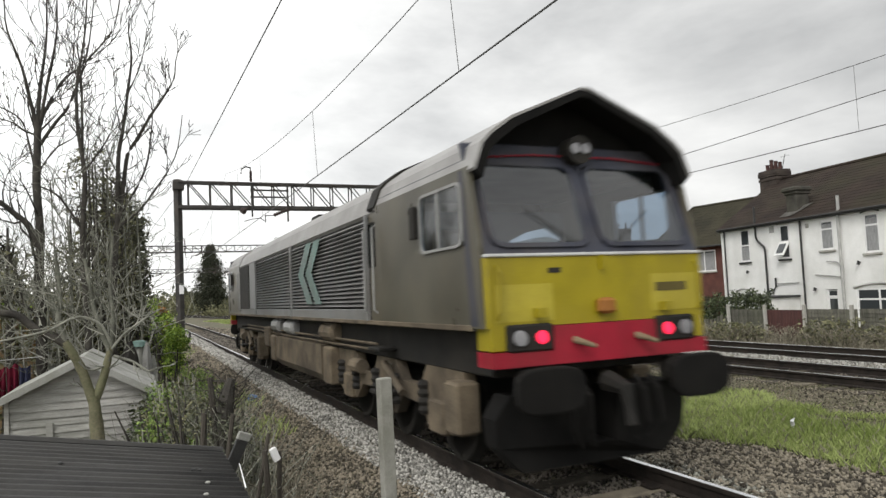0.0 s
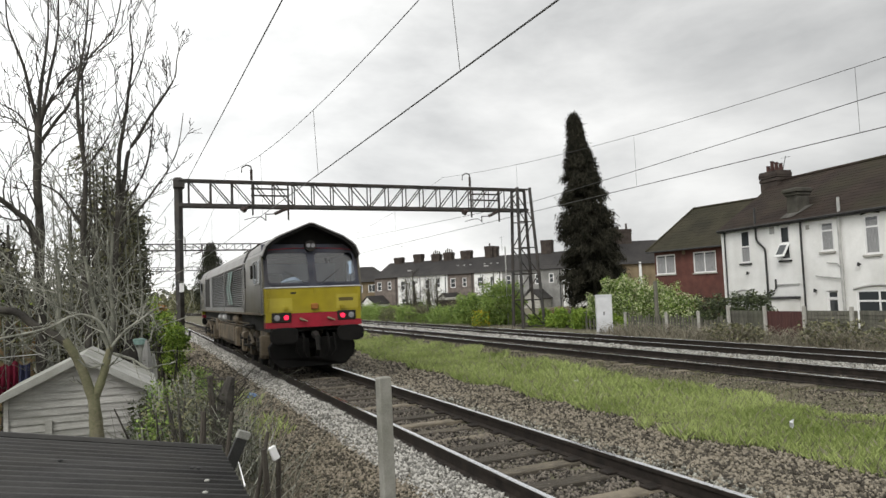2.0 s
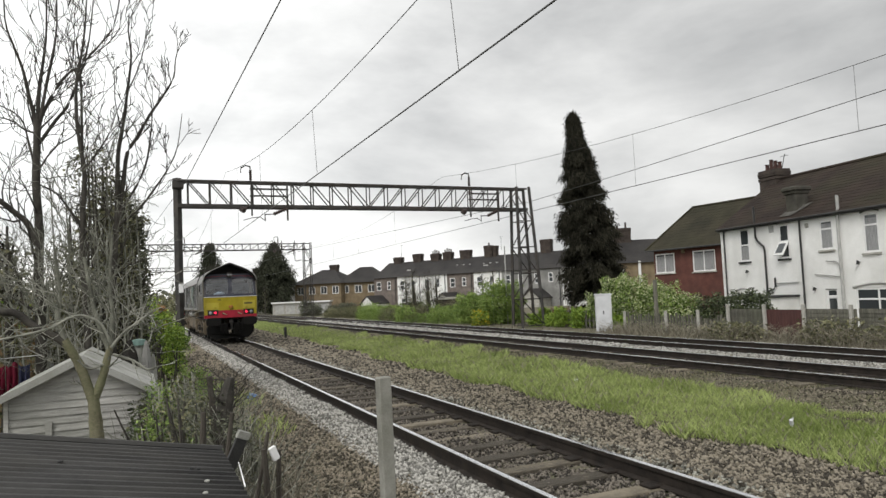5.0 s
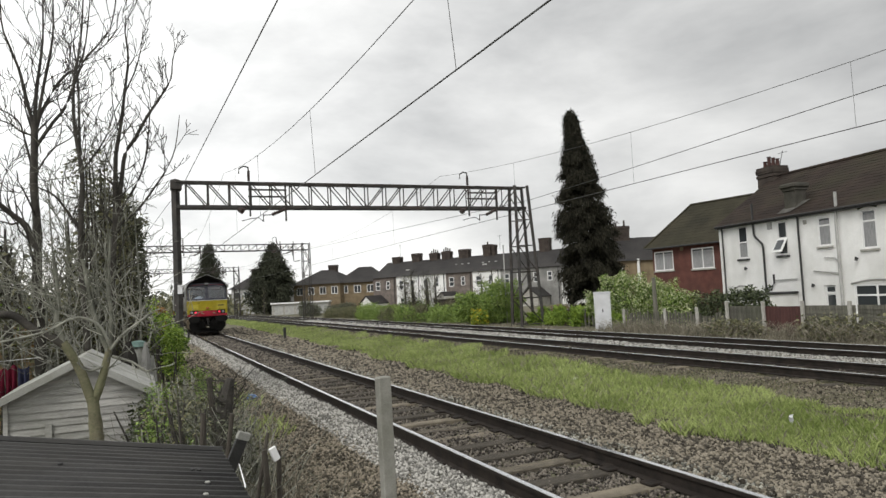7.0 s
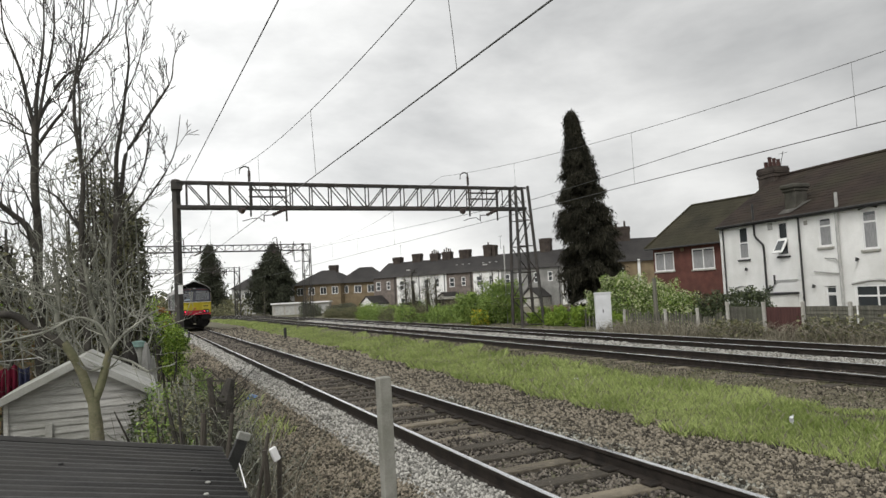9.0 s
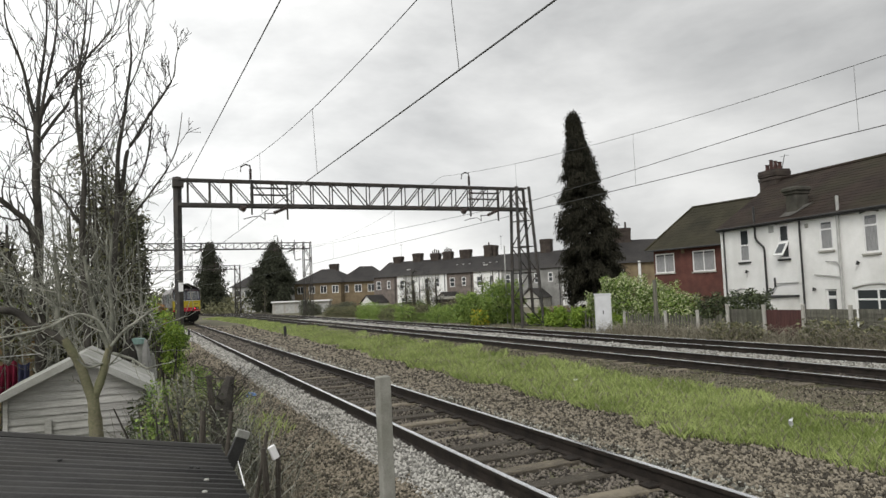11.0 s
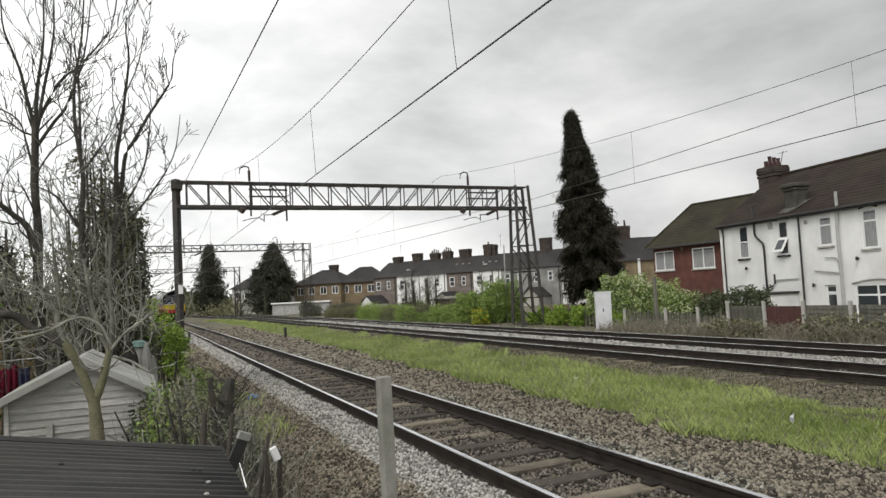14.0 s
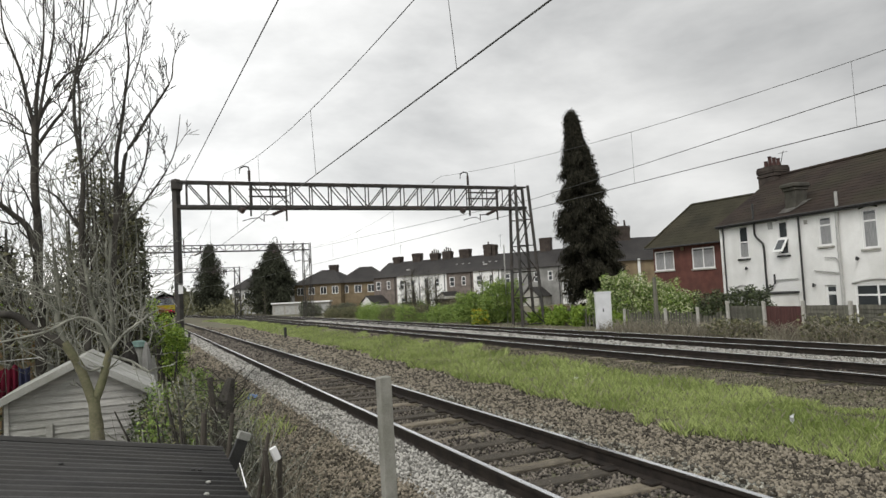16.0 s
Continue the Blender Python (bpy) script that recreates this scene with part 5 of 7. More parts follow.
# garden fences along the far side
def fence(name, x, ya, yb, z1, label, boards, gap=0.0, tilt=0.0, x2=None):
    th = thing(name, None, label, "fence", "garden fences")
    n = boards
    z0 = -0.42
    x2 = x if x2 is None else x2
    if name == "panel_fence":
        # horizontal lapped boards, bay by bay
        bays = max(1, round((yb - ya) / 2.0))
        for k in range(bays):
            y0, y1 = ya + (yb - ya) * k / bays, ya + (yb - ya) * (k + 1) / bays
            sag = float(rng.normal(0, 0.02))
            for i in range(9):
                zb = z0 + (z1 - z0) * i / 9 + sag
                part("board", Geo().add([(x - 0.03, y0 + 0.05, zb), (x - 0.03, y1 - 0.05, zb), (x - 0.008, y1 - 0.05, zb + 0.15), (x - 0.008, y0 + 0.05, zb + 0.15), (x, y0 + 0.05, zb), (x, y1 - 0.05, zb), (x, y1 - 0.05, zb + 0.15), (x, y0 + 0.05, zb + 0.15)],
                     [(3, 2, 1, 0), (4, 5, 6, 7), (0, 1, 5, 4), (2, 3, 7, 6), (0, 4, 7, 3), (1, 2, 6, 5)]), M_FENCE, th)
            for yy in (y0 + 0.07, (y0 + y1) / 2, y1 - 0.07):
                part("batten", Geo().box(x - 0.045, x - 0.031, yy - 0.02, yy + 0.02, z0, z1 + sag + 0.02), M_FENCE, th)
        return th
    for i in range(n):
        y = ya + (yb - ya) * i / n
        w = (yb - ya) / n * (1 - gap)
        xx = x + (x2 - x) * i / n
        h = z1 + float(rng.normal(0, 0.02 + tilt))
        part("board", Geo().box(-0.01, 0.01, 0, w, 0, h - z0), M_FENCE, th).matrix_basis = pose(xx + float(rng.normal(0, 0.006)), y, z0, float(rng.normal(0, 0.6 + tilt * 8)), 0, 0)
    for zz in (0.1, z1 - 0.25):
        part("rail", Geo().tube([(x + 0.05, ya, zz), (x2 + 0.05, yb, zz)], 0.03, 4), M_FENCE, th)
    return th


fence("panel_fence", 18.0, 12.0, 18.1, 0.82, "weathered grey close-boarded garden fence", 44)
fence("panel_fence", 18.0, 19.95, 21.65, 0.82, "weathered grey close-boarded garden fence", 12)
fence("paling_fence", 18.0, 21.9, 28.3, 0.5, "ragged greenish wooden paling fence", 34, 0.35, 0.05)
fence("paling_fence", 18.7, 30.2, 34.6, 0.35, "low open wooden paling fence", 12, 0.75, 0.04)
for y, h in ((12.0, 1.0), (14.2, 1.0), (16.3, 0.98), (18.15, 1.0), (19.87, 1.0), (21.7, 1.02), (23.4, 0.78), (25.4, 0.72), (28.4, 0.7)):
    p = thing("fence_post", pose(17.93, y, -0.42, float(rng.normal(0, 0.8)), float(rng.normal(0, 0.8)), 0), "pale concrete fence post", "post", "fence posts")
    part("shaft", Geo().box(-0.055, 0.055, -0.055, 0.055, 0, h + 0.42, 0.01), M_CONCRETE, p)
gate = thing("garden_gate", None, "maroon painted boarded garden gate, closed", "gate")
for i in range(11):
    part("board", Geo().box(17.98, 18.01, 18.25 + i * 0.145, 18.25 + i * 0.145 + 0.138, -0.4, 0.80), M_GATE, gate)
part("ledge", Geo().box(18.012, 18.05, 18.25, 19.83, 0.5, 0.6).box(18.012, 18.05, 18.25, 19.83, -0.2, -0.1), M_GATE, gate)
mk = thing("lineside_marker", pose(-1.5, 44.5, -0.24), "short dark timber peg beside the ballast shoulder", "post")
part("shaft", Geo().box(-0.06, 0.06, -0.06, 0.06, 0, 0.62, 0.012), M_PIPE_DARK, mk)
for k in range(8):
    w_ = thing("garden_ornament", pose(25.3 + 0.42 * k + float(rng.normal(0, 0.08)), 45.2 - 0.55 * k, -0.35), "small white garden ornament in a row beyond the line", "ornament", "garden ornaments")
    hh_ = float(rng.uniform(0.75, 1.15))
    part("body", Geo().tube([(0, 0, 0), (0, 0, hh_ * 0.55), (0.02, 0, hh_ * 0.7), (0, 0, hh_)], [0.10, 0.075, 0.05, 0.09], 8), M_FRAME_WHITE, w_)
bk = thing("white_bucket", pose(19.75, 39.1, -0.38), "upturned white bucket by the gantry leg", "bucket")
part("body", Geo().tube([(0, 0, 0.45), (0, 0, 0.5), (0, 0, 0.82), (0, 0, 0.84)], [0.10, 0.2, 0.24, 0.2], 12), M_FRAME_WHITE, bk)
part("stand", Geo().tube([(0, 0, 0), (0, 0, 0.45)], 0.09, 8), M_FENCE, bk)
tg_gate = thing("tubular_gate", None, "dull weathered tubular gate beside the cabinet, closed", "gate")
GA, GB = Vector((18.6, 32.6, -0.36)), Vector((19.35, 35.8, -0.36))
for k in range(6):
    p = GA.lerp(GB, k / 5)
    part("upright", Geo().tube([p, p + Vector((0, 0, 1.0))], 0.028 if k in (0, 5) else 0.014, 6), M_FENCE, tg_gate)
for zz_ in (0.15, 0.6, 0.98):
    part("rail", Geo().tube([GA + Vector((0, 0, zz_)), GB + Vector((0, 0, zz_))], 0.018, 6), M_FENCE, tg_gate)
low = thing("low_shed", frame_at((24.2, 67.5), (27.0, 66.0)), "low dark shed with a pale flat roof among the scrub", "shed")
part("shed_wall", Geo().box(0, 3.2, 0, 2.4, -0.5, 1.35), M_BRICK_DARK, low)
part("shed_roof", Geo().box(-0.15, 3.35, -0.2, 2.5, 1.35, 1.6, 0.02), M_CONCRETE, low, "pale flat roof")
pole = thing("timber_pole", pose(18.2, 26.35, -0.42), "short weathered timber pole behind the fence", "pole")
part("shaft", Geo().tube([(0, 0, 0), (0, 0, 2.6)], [0.11, 0.09], 8), M_FENCE, pole)
for x, y, h in ((19.15, 42.7, 5.5), (19.0, 44.5, 3.1)):
    p = thing("steel_pole", pose(x, y, -0.42), "thin galvanised pole by the bushes", "pole")
    part("shaft", Geo().tube([(0, 0, 0), (0, 0, h)], 0.045, 6), M_PIPE_GREY, p)
bag = thing("litter_bag", pose(4.96, 7.88, -0.36), "crumpled white plastic bag in the grass", "litter")
part("film", Geo().tube([(0, 0, 0), (0.03, 0.02, 0.05), (0.0, 0.0, 0.11), (0.03, -0.02, 0.15)], [0.02, 0.036, 0.03, 0.012], 7), M_CABINET, bag)
blue = thing("litter_bag", pose(-1.95, 16.2, -0.27), "crumpled blue plastic bag on the ballast", "litter")
M_BLUEBAG = mat("blue_plastic", (0.05, 0.12, 0.28), (0.10, 0.20, 0.40), 6, 0.4, bump=0.3)
part("film", Geo().tube([(-0.12, 0, 0.02), (-0.02, 0.03, 0.08), (0.08, 0, 0.06), (0.16, 0.02, 0.02)], [0.03, 0.09, 0.08, 0.03], 7), M_BLUEBAG, blue)
for x, y in ((6.9, 17.2), (5.6, 14.6), (7.1, 12.9)):
    b = thing("litter", pose(x, y, -0.36), "small scrap of white litter by the rails", "litter", "litter scraps")
    part("scrap", Geo().box(-0.06, 0.06, -0.04, 0.04, 0, 0.06, 0.015), M_PAPER, b)

# corrugated lean-to roof in the garden below the camera
cr = thing("corrugated_roof", None, "dark corrugated sheet roof of a low lean-to", "roof")
def roof_z(x):
    return 0.712 + (-3.62 - x) * 0.183
v, f = [], []
ny = 260
for i in range(ny + 1):
    y = 2.6 + (6.0 - 2.6) * i / ny
    for j in range(5):
        x = -6.6 + (6.6 - 3.62) * j / 4
        v.append((x, y, roof_z(x) + 0.034 * max(-0.55, min(0.75, 1.4 * math.sin(i * 2 * math.pi / 10)))))
for i in range(ny):
    for j in range(4):
        f.append((i * 5 + j, i * 5 + j + 1, (i + 1) * 5 + j + 1, (i + 1) * 5 + j))
sheet = part("sheet", fast_mesh("sheet", np.array(v), np.array(f)), M_CORRUGATED, cr, smooth=True)
sol = sheet.modifiers.new("thick", "SOLIDIFY")
sol.thickness, sol.offset = 0.006, -1
part("edge_flashing", Geo().tube([(-6.6, 6.02, roof_z(-6.6) + 0.02), (-3.62, 6.02, roof_z(-3.62) + 0.02)], 0.03, 6), M_CORRUGATED, cr)
part("lean_to_wall", Geo().box(-6.5, -3.72, 5.86, 5.94, -1.05, 0.62).box(-3.80, -3.72, 2.7, 5.86, -1.05, 0.65), M_SHED, cr, "boarded wall under the sheet")
for x, y in ((-3.836, 4.80), (-3.873, 4.48), (-3.836, 4.19), (-3.857, 5.17), (-3.90, 5.17), (-5.2, 5.6), (-4.7, 5.2)):
    part("fixing", Geo().box(x - 0.016, x + 0.016, y - 0.012, y + 0.012, roof_z(x) + 0.02, roof_z(x) + 0.038, 0.006), M_FELT if x > -3.88 and y < 5 else M_PIPE_DARK, cr)

# timber shed
sh = thing("garden_shed", None, "grey weathered clapboard shed with felted gable roof", "shed")
SX0, SX1, SXM, SY0, SY1 = -6.02, -4.14, -5.02, 12.0, 14.4
def gable(x):
    return 0.66 + (1.12 - 0.66) * (x - SX0) / (SXM - SX0) if x < SXM else 0.64 + (1.12 - 0.64) * (SX1 - x) / (SX1 - SXM)
zz = -1.0
while zz < 1.08:
    z2 = zz + 0.112
    k0, k1 = max(0.0, (zz - 0.64) / 0.48), max(0.0, min(1.0, (z2 - 0.64) / 0.48))
    xa, xb, xc, xd = SX0 + (SXM - SX0) * k0, SX1 + (SXM - SX1) * k0, SX1 + (SXM - SX1) * k1, SX0 + (SXM - SX0) * k1
    if xb - xa > 0.05:
        part("clapboard", Geo().add([(xa, SY0, zz), (xb, SY0, zz), (xc, SY0 + 0.022, z2), (xd, SY0 + 0.022, z2), (xa, SY0 + 0.045, zz), (xb, SY0 + 0.045, zz), (xc, SY0 + 0.045, z2), (xd, SY0 + 0.045, z2)],
             [(0, 1, 2, 3), (7, 6, 5, 4), (0, 4, 5, 1), (3, 2, 6, 7), (0, 3, 7, 4), (1, 5, 6, 2)]), M_SHED, sh)
    zz += 0.112
part("side_wall", Geo().box(SX0, SX0 + 0.04, SY0 + 0.05, SY1, -1.0, 0.64).box(SX1 - 0.04, SX1, SY0 + 0.05, SY1, -1.0, 0.62).box(SX0 + 0.04, SX1 - 0.04, SY1 - 0.04, SY1, -1.0, 0.62), M_SHED, sh)
part("corner_post", Geo().box(SX0 - 0.03, SX0 + 0.03, SY0 - 0.03, SY0 + 0.03, -1.0, 0.64), M_SHED, sh)
part("batten", Geo().box(-5.52, -5.43, SY0 - 0.03, SY0 - 0.004, -1.0, 0.28), M_SHED, sh)
for xa, za, xb, zb in ((SX0 - 0.16, 0.60, SXM, 1.17), (SX1 + 0.16, 0.58, SXM, 1.17)):
    rf = part("roof", Geo().add([(xa, SY0 - 0.16, za), (xb, SY0 - 0.16, zb), (xb, SY1 + 0.1, zb), (xa, SY1 + 0.1, za), (xa, SY0 - 0.16, za + 0.05), (xb, SY0 - 0.16, zb + 0.05), (xb, SY1 + 0.1, zb + 0.05), (xa, SY1 + 0.1, za + 0.05)],
         [(3, 2, 1, 0), (4, 5, 6, 7), (0, 1, 5, 4), (1, 2, 6, 5), (2, 3, 7, 6), (3, 0, 4, 7)]), M_FELT, sh, "grey mineral felt roof")
    part("bargeboard", Geo().add([(xa, SY0 - 0.2, za - 0.05), (xb, SY0 - 0.2, zb - 0.05), (xb, SY0 - 0.2, zb + 0.06), (xa, SY0 - 0.2, za + 0.06), (xa, SY0 - 0.165, za - 0.05), (xb, SY0 - 0.165, zb - 0.05), (xb, SY0 - 0.165, zb + 0.06), (xa, SY0 - 0.165, za + 0.06)],
         [(0, 1, 2, 3), (7, 6, 5, 4), (0, 4, 5, 1), (3, 2, 6, 7), (0, 3, 7, 4), (1, 5, 6, 2)]), M_FELT, sh, "pale worn bargeboard")

# clutter by the lean-to: stakes, boards, a pale tag, wire
for k, (x, y, z, h, rx, ry, r) in enumerate(((-3.46, 6.8, -0.9, 1.62, 0, 12, 0.024), (-3.66, 7.2, -0.9, 1.78, 4, 8, 0.03), (-3.8, 7.4, -0.9, 1.75, 0, 5, 0.035), (-3.14, 6.7, -0.6, 1.15, 0, -2, 0.035), (-3.06, 6.9, -0.6, 1.1, 3, 2, 0.03), (-3.3, 9.4, -0.7, 1.7, 0, -4, 0.05))):
    s = thing("timber_stake", pose(x, y, z, rx, ry, 0), "dark rotten timber stake leaning in the scrub", "stake", "fence stakes")
    part("shaft", Geo().tube([(0, 0, 0), (0.01, 0, h * 0.6), (0, 0, h)], [r, r * 0.9, r * 0.7], 7), M_ROTTEN, s)
bd = thing("loose_board", pose(-3.58, 6.4, 0.36, 10, 22, 20), "grey broken board propped at the roof corner", "board")
part("plank", Geo().box(-0.055, 0.055, -0.014, 0.014, 0, 0.40, 0.005), M_PIPE_DARK, bd)
part("cap", Geo().box(-0.06, 0.06, -0.02, 0.02, 0.402, 0.47, 0.006), M_FELT, bd, "pale broken end")
tag = thing("pale_tag", pose(-3.055, 6.75, 0.43, 0, -22, 10), "small white plastic tag on a stake", "tag")
part("plate", Geo().box(-0.034, 0.034, -0.02, 0.02, 0, 0.135, 0.008), M_PAPER, tag)
wire = thing("wire_fence", None, "sagging wire mesh fence over the lean-to edge", "fence")
for i in range(4):
    part("wire", Geo().tube([(-4.6 + 0.5 * j, 4.55 + 0.28 * j - 0.1 * i, 0.72 - 0.13 * i - 0.05 * math.sin(j)) for j in range(3)], 0.0018, 4), M_PIPE_GREY, wire)
# washing and garden clutter behind the shed
stick = thing("white_stick", None, "thin broken white stick lying at the roof edge", "stick")
part("shaft", Geo().tube([(-3.59, 5.2, 0.785), (-3.627, 4.6, 0.763)], [0.003, 0.0055], 6), M_PAPER, stick)
cl = thing("washing_line", None, "red and dark washing hung on a line", "washing")
part("line", Geo().tube([(-9.0, 15.4, 1.15), (-7.0, 15.2, 1.05), (-5.9, 15.0, 1.1)], 0.008, 4), M_PIPE_GREY, cl)
for i in range(9):
    x = -7.9 + i * 0.2
    n, top = 10, 0.95
    low = 0.35 - 0.1 * (i % 3)
    vs = [(x + 0.19 * j / n, 15.15 + (0.035 + 0.02 * k) * math.sin(j * 1.3 + i + 0.3 * k), top + (low - top) * k / 4 - 0.05 * math.sin(j * 0.31 * (1 + i % 2))) for k in range(5) for j in range(n + 1)]
    part("cloth", Geo().add(vs, [(k * (n + 1) + j, k * (n + 1) + j + 1, (k + 1) * (n + 1) + j + 1, (k + 1) * (n + 1) + j) for k in range(4) for j in range(n)]), M_CLOTH_RED if i % 4 else M_CLOTH_NAVY, cl, smooth=True)
# brown larch panel and pale plastic sheet at the garden end
gp = thing("larch_panel", None, "weathered orange-brown larch fence panel in the garden", "fence", "garden fences")
for i in range(8):
    part("slat", Geo().box(-8.2, -6.12, 17.0 + 0.006 * (i % 2), 17.02 + 0.006 * (i % 2), -0.95 + i * 0.27, -0.95 + i * 0.27 + 0.25, 0.004), M_LARCH, gp)
for x in (-8.2, -6.16):
    part("post", Geo().box(x - 0.04, x + 0.04, 17.03, 17.11, -1.0, 1.3, 0.005), M_LARCH, gp)
def draped(x, y, z0, h, w, label, material, folds, seed_):
    """A sack or sheet slumped in folds over a heap."""
    th = thing("garden_sack", pose(x, y, z0), label, "sack", "garden clutter")
    g, n = Geo(), 18
    rings = ((0.0, 1.0), (0.25, 1.12), (0.5, 0.95), (0.75, 1.0), (0.9, 0.72), (1.0, 0.25))
    vs = [(math.cos(6.283 * j / n) * w * q * (1 + 0.16 * math.sin(folds * 6.283 * j / n + seed_ + 3 * k)), math.sin(6.283 * j / n) * w * 0.8 * q * (1 + 0.16 * math.cos(folds * 6.283 * j / n + 2 * k)), h * k + 0.04 * math.sin(5 * j + seed_) * k) for k, q in rings for j in range(n)]
    g.add(vs, [(r * n + j, r * n + (j + 1) % n, (r + 1) * n + (j + 1) % n, (r + 1) * n + j) for r in range(5) for j in range(n)] + [tuple(range(5 * n, 6 * n))])
    part("body", g, material, th)
    return th
draped(-4.40, 14.85, -1.0, 2.26, 0.17, "black plastic sack piled behind the shed", M_BLACK, 4, 0.3)
draped(-4.10, 14.85, -1.0, 2.22, 0.10, "crumpled white plastic sheet piled behind the shed", M_GREY_RENDER, 5, 1.3)
draped(-3.98, 15.0, -1.0, 1.95, 0.08, "grey fibre bag piled behind the shed", M_FELT, 3, 2.0)
draped(-5.95, 16.4, -1.0, 2.1, 0.14, "pale plastic sheet bundled beside the larch panel", M_FELT, 5, 0.8)
tub = thing("teal_tub", pose(-4.24, 15.25, -0.98), "faded teal plastic lid on a tall drum", "tub", "garden clutter")
part("drum", Geo().tube([(0, 0, 0), (0, 0, 2.14)], 0.10, 14), M_FELT, tub)
part("lid", Geo().tube([(0, 0, 2.14), (0, 0, 2.24), (0, 0, 2.26)], [0.15, 0.13, 0.06], 16), M_TEAL, tub, "faded teal lid")
hut = thing("far_hut", pose(-5.4, 60, -1.0), "dark hut with pale gable behind the mast", "hut")
part("hut_wall", Geo().prism([(-1.6, 0), (-1.6, 3.2), (0, 4.4), (1.6, 3.2), (1.6, 0)], 0, 4), M_BRICK_DARK, hut)
part("hut_roof", Geo().prism([(-1.9, 3.05), (0, 4.45), (1.9, 3.05), (1.9, 3.2), (0, 4.65), (-1.9, 3.2)], -0.2, 4.2), M_PIPE_GREY, hut)
# ---- plants ----
def leaf_mesh(name, pts, size, flat=0.3, aspect=1.7):
    """Small leaf quads at the points, turned at random."""
    n = len(pts)
    a = rng.normal(size=(n, 3))
    a[:, 2] *= 0.6
    a /= np.linalg.norm(a, axis=1, keepdims=True)
    b = np.cross(a, rng.normal(size=(n, 3)))
    b /= np.linalg.norm(b, axis=1, keepdims=True) + 1e-9
    s = size * rng.uniform(0.6, 1.4, (n, 1))
    a, b = a * s * aspect / 2, b * s / 2
    c = np.cross(a, b)
    c *= flat * s / (np.linalg.norm(c, axis=1, keepdims=True) + 1e-9)
    v = np.stack([pts - a, pts + b - c * 0.5, pts + a, pts - b - c * 0.5], 1).reshape(-1, 3)
    f = np.arange(n * 4).reshape(n, 4)
    return fast_mesh(name, v, f)


def blob_points(blobs, n, shell_=0.45):
    """Random points in the outer part of lumpy ellipsoids (x, y, z, rx, ry, rz)."""
    vol = np.array([b[3] * b[4] * b[5] for b in blobs]) ** 0.67
    pick = rng.choice(len(blobs), n, p=vol / vol.sum())
    bl = np.array(blobs)[pick]
    d = rng.normal(size=(n, 3))
    d /= np.linalg.norm(d, axis=1, keepdims=True)
    lump = 1 + 0.22 * np.sin(d[:, :1] * 7 + pick[:, None]) * np.sin(d[:, 1:2] * 6 + 1.3 * pick[:, None]) + 0.12 * np.sin(d[:, 2:] * 11)
    r = (1 - shell_ * rng.random((n, 1)) ** 1.3) * lump
    return bl[:, :3] + d * r * bl[:, 3:]


def bush(blobs, n, size, material, label, stems=14, name="bush", group="bushes", extra=None, stem_mat=None):
    x, y = blobs[0][0], blobs[0][1]
    th = thing(name, None, label, "bush", group)
    g = Geo()
    for i in range(stems):
        b = blobs[i % len(blobs)]
        x0, y0 = b[0] + float(rng.normal(0, b[3] * 0.25)), b[1] + float(rng.normal(0, b[4] * 0.25))
        x1, y1 = b[0] + float(rng.normal(0, b[3] * 0.5)), b[1] + float(rng.normal(0, b[4] * 0.5))
        z1 = b[2] + b[5] * float(rng.uniform(0.2, 0.9))
        z0 = land(x0, y0)
        g.tube([(x0, y0, z0), ((x0 + x1) / 2 + 0.05, (y0 + y1) / 2, (z0 + z1) / 2), (x1, y1, z1)], [0.03, 0.02, 0.008], 4)
    part("stemwork", g, stem_mat or M_TWIG, th)["kind"] = "stuff"
    part("foliage", leaf_mesh("foliage", blob_points(blobs, n), size), material, th)
    if extra:
        m2, n2, s2, lab = extra
        part("blossom", leaf_mesh("blossom", blob_points(blobs, n2, 0.2), s2, aspect=1.0), m2, th, lab)
    return th


def grow(g, p, d, length, r, depth, spread, up, twist=0.22, min_r=0.004, kids=(3, 5), shrink=0.62, n=5):
    """A limb that bends as it goes and bears smaller limbs."""
    pts, rad = [Vector(p)], [r]
    seg = 5 if depth > 1 else 4
    d = Vector(d).normalized()
    for i in range(seg):
        d = (d + Vector(rng.normal(0, twist, 3)) * 0.5 + Vector((0, 0, up)) * 0.25).normalized()
        pts.append(pts[-1] + d * length / seg)
        rad.append(max(min_r, r * (1 - 0.75 * (i + 1) / seg)))
    g.tube(pts, rad, n if depth > 1 else 3, caps=False)
    if depth <= 0:
        return
    for k in range(int(rng.integers(*kids)) + (1 if depth > 1 else 0)):
        t = float(rng.uniform(0.25, 0.98))
        i = min(seg - 1, int(t * seg))
        q = pts[i].lerp(pts[i + 1], t * seg - i)
        ax = Vector(rng.normal(size=3))
        side = d.cross(ax).normalized()
        dd = (d * math.cos(spread) + side * math.sin(spread)).normalized()
        grow(g, q, dd, length * shrink * float(rng.uniform(0.6, 1.1)), max(min_r, rad[i] * 0.6), depth - 1, spread, up, twist, min_r, kids, shrink, max(3, n - 1))


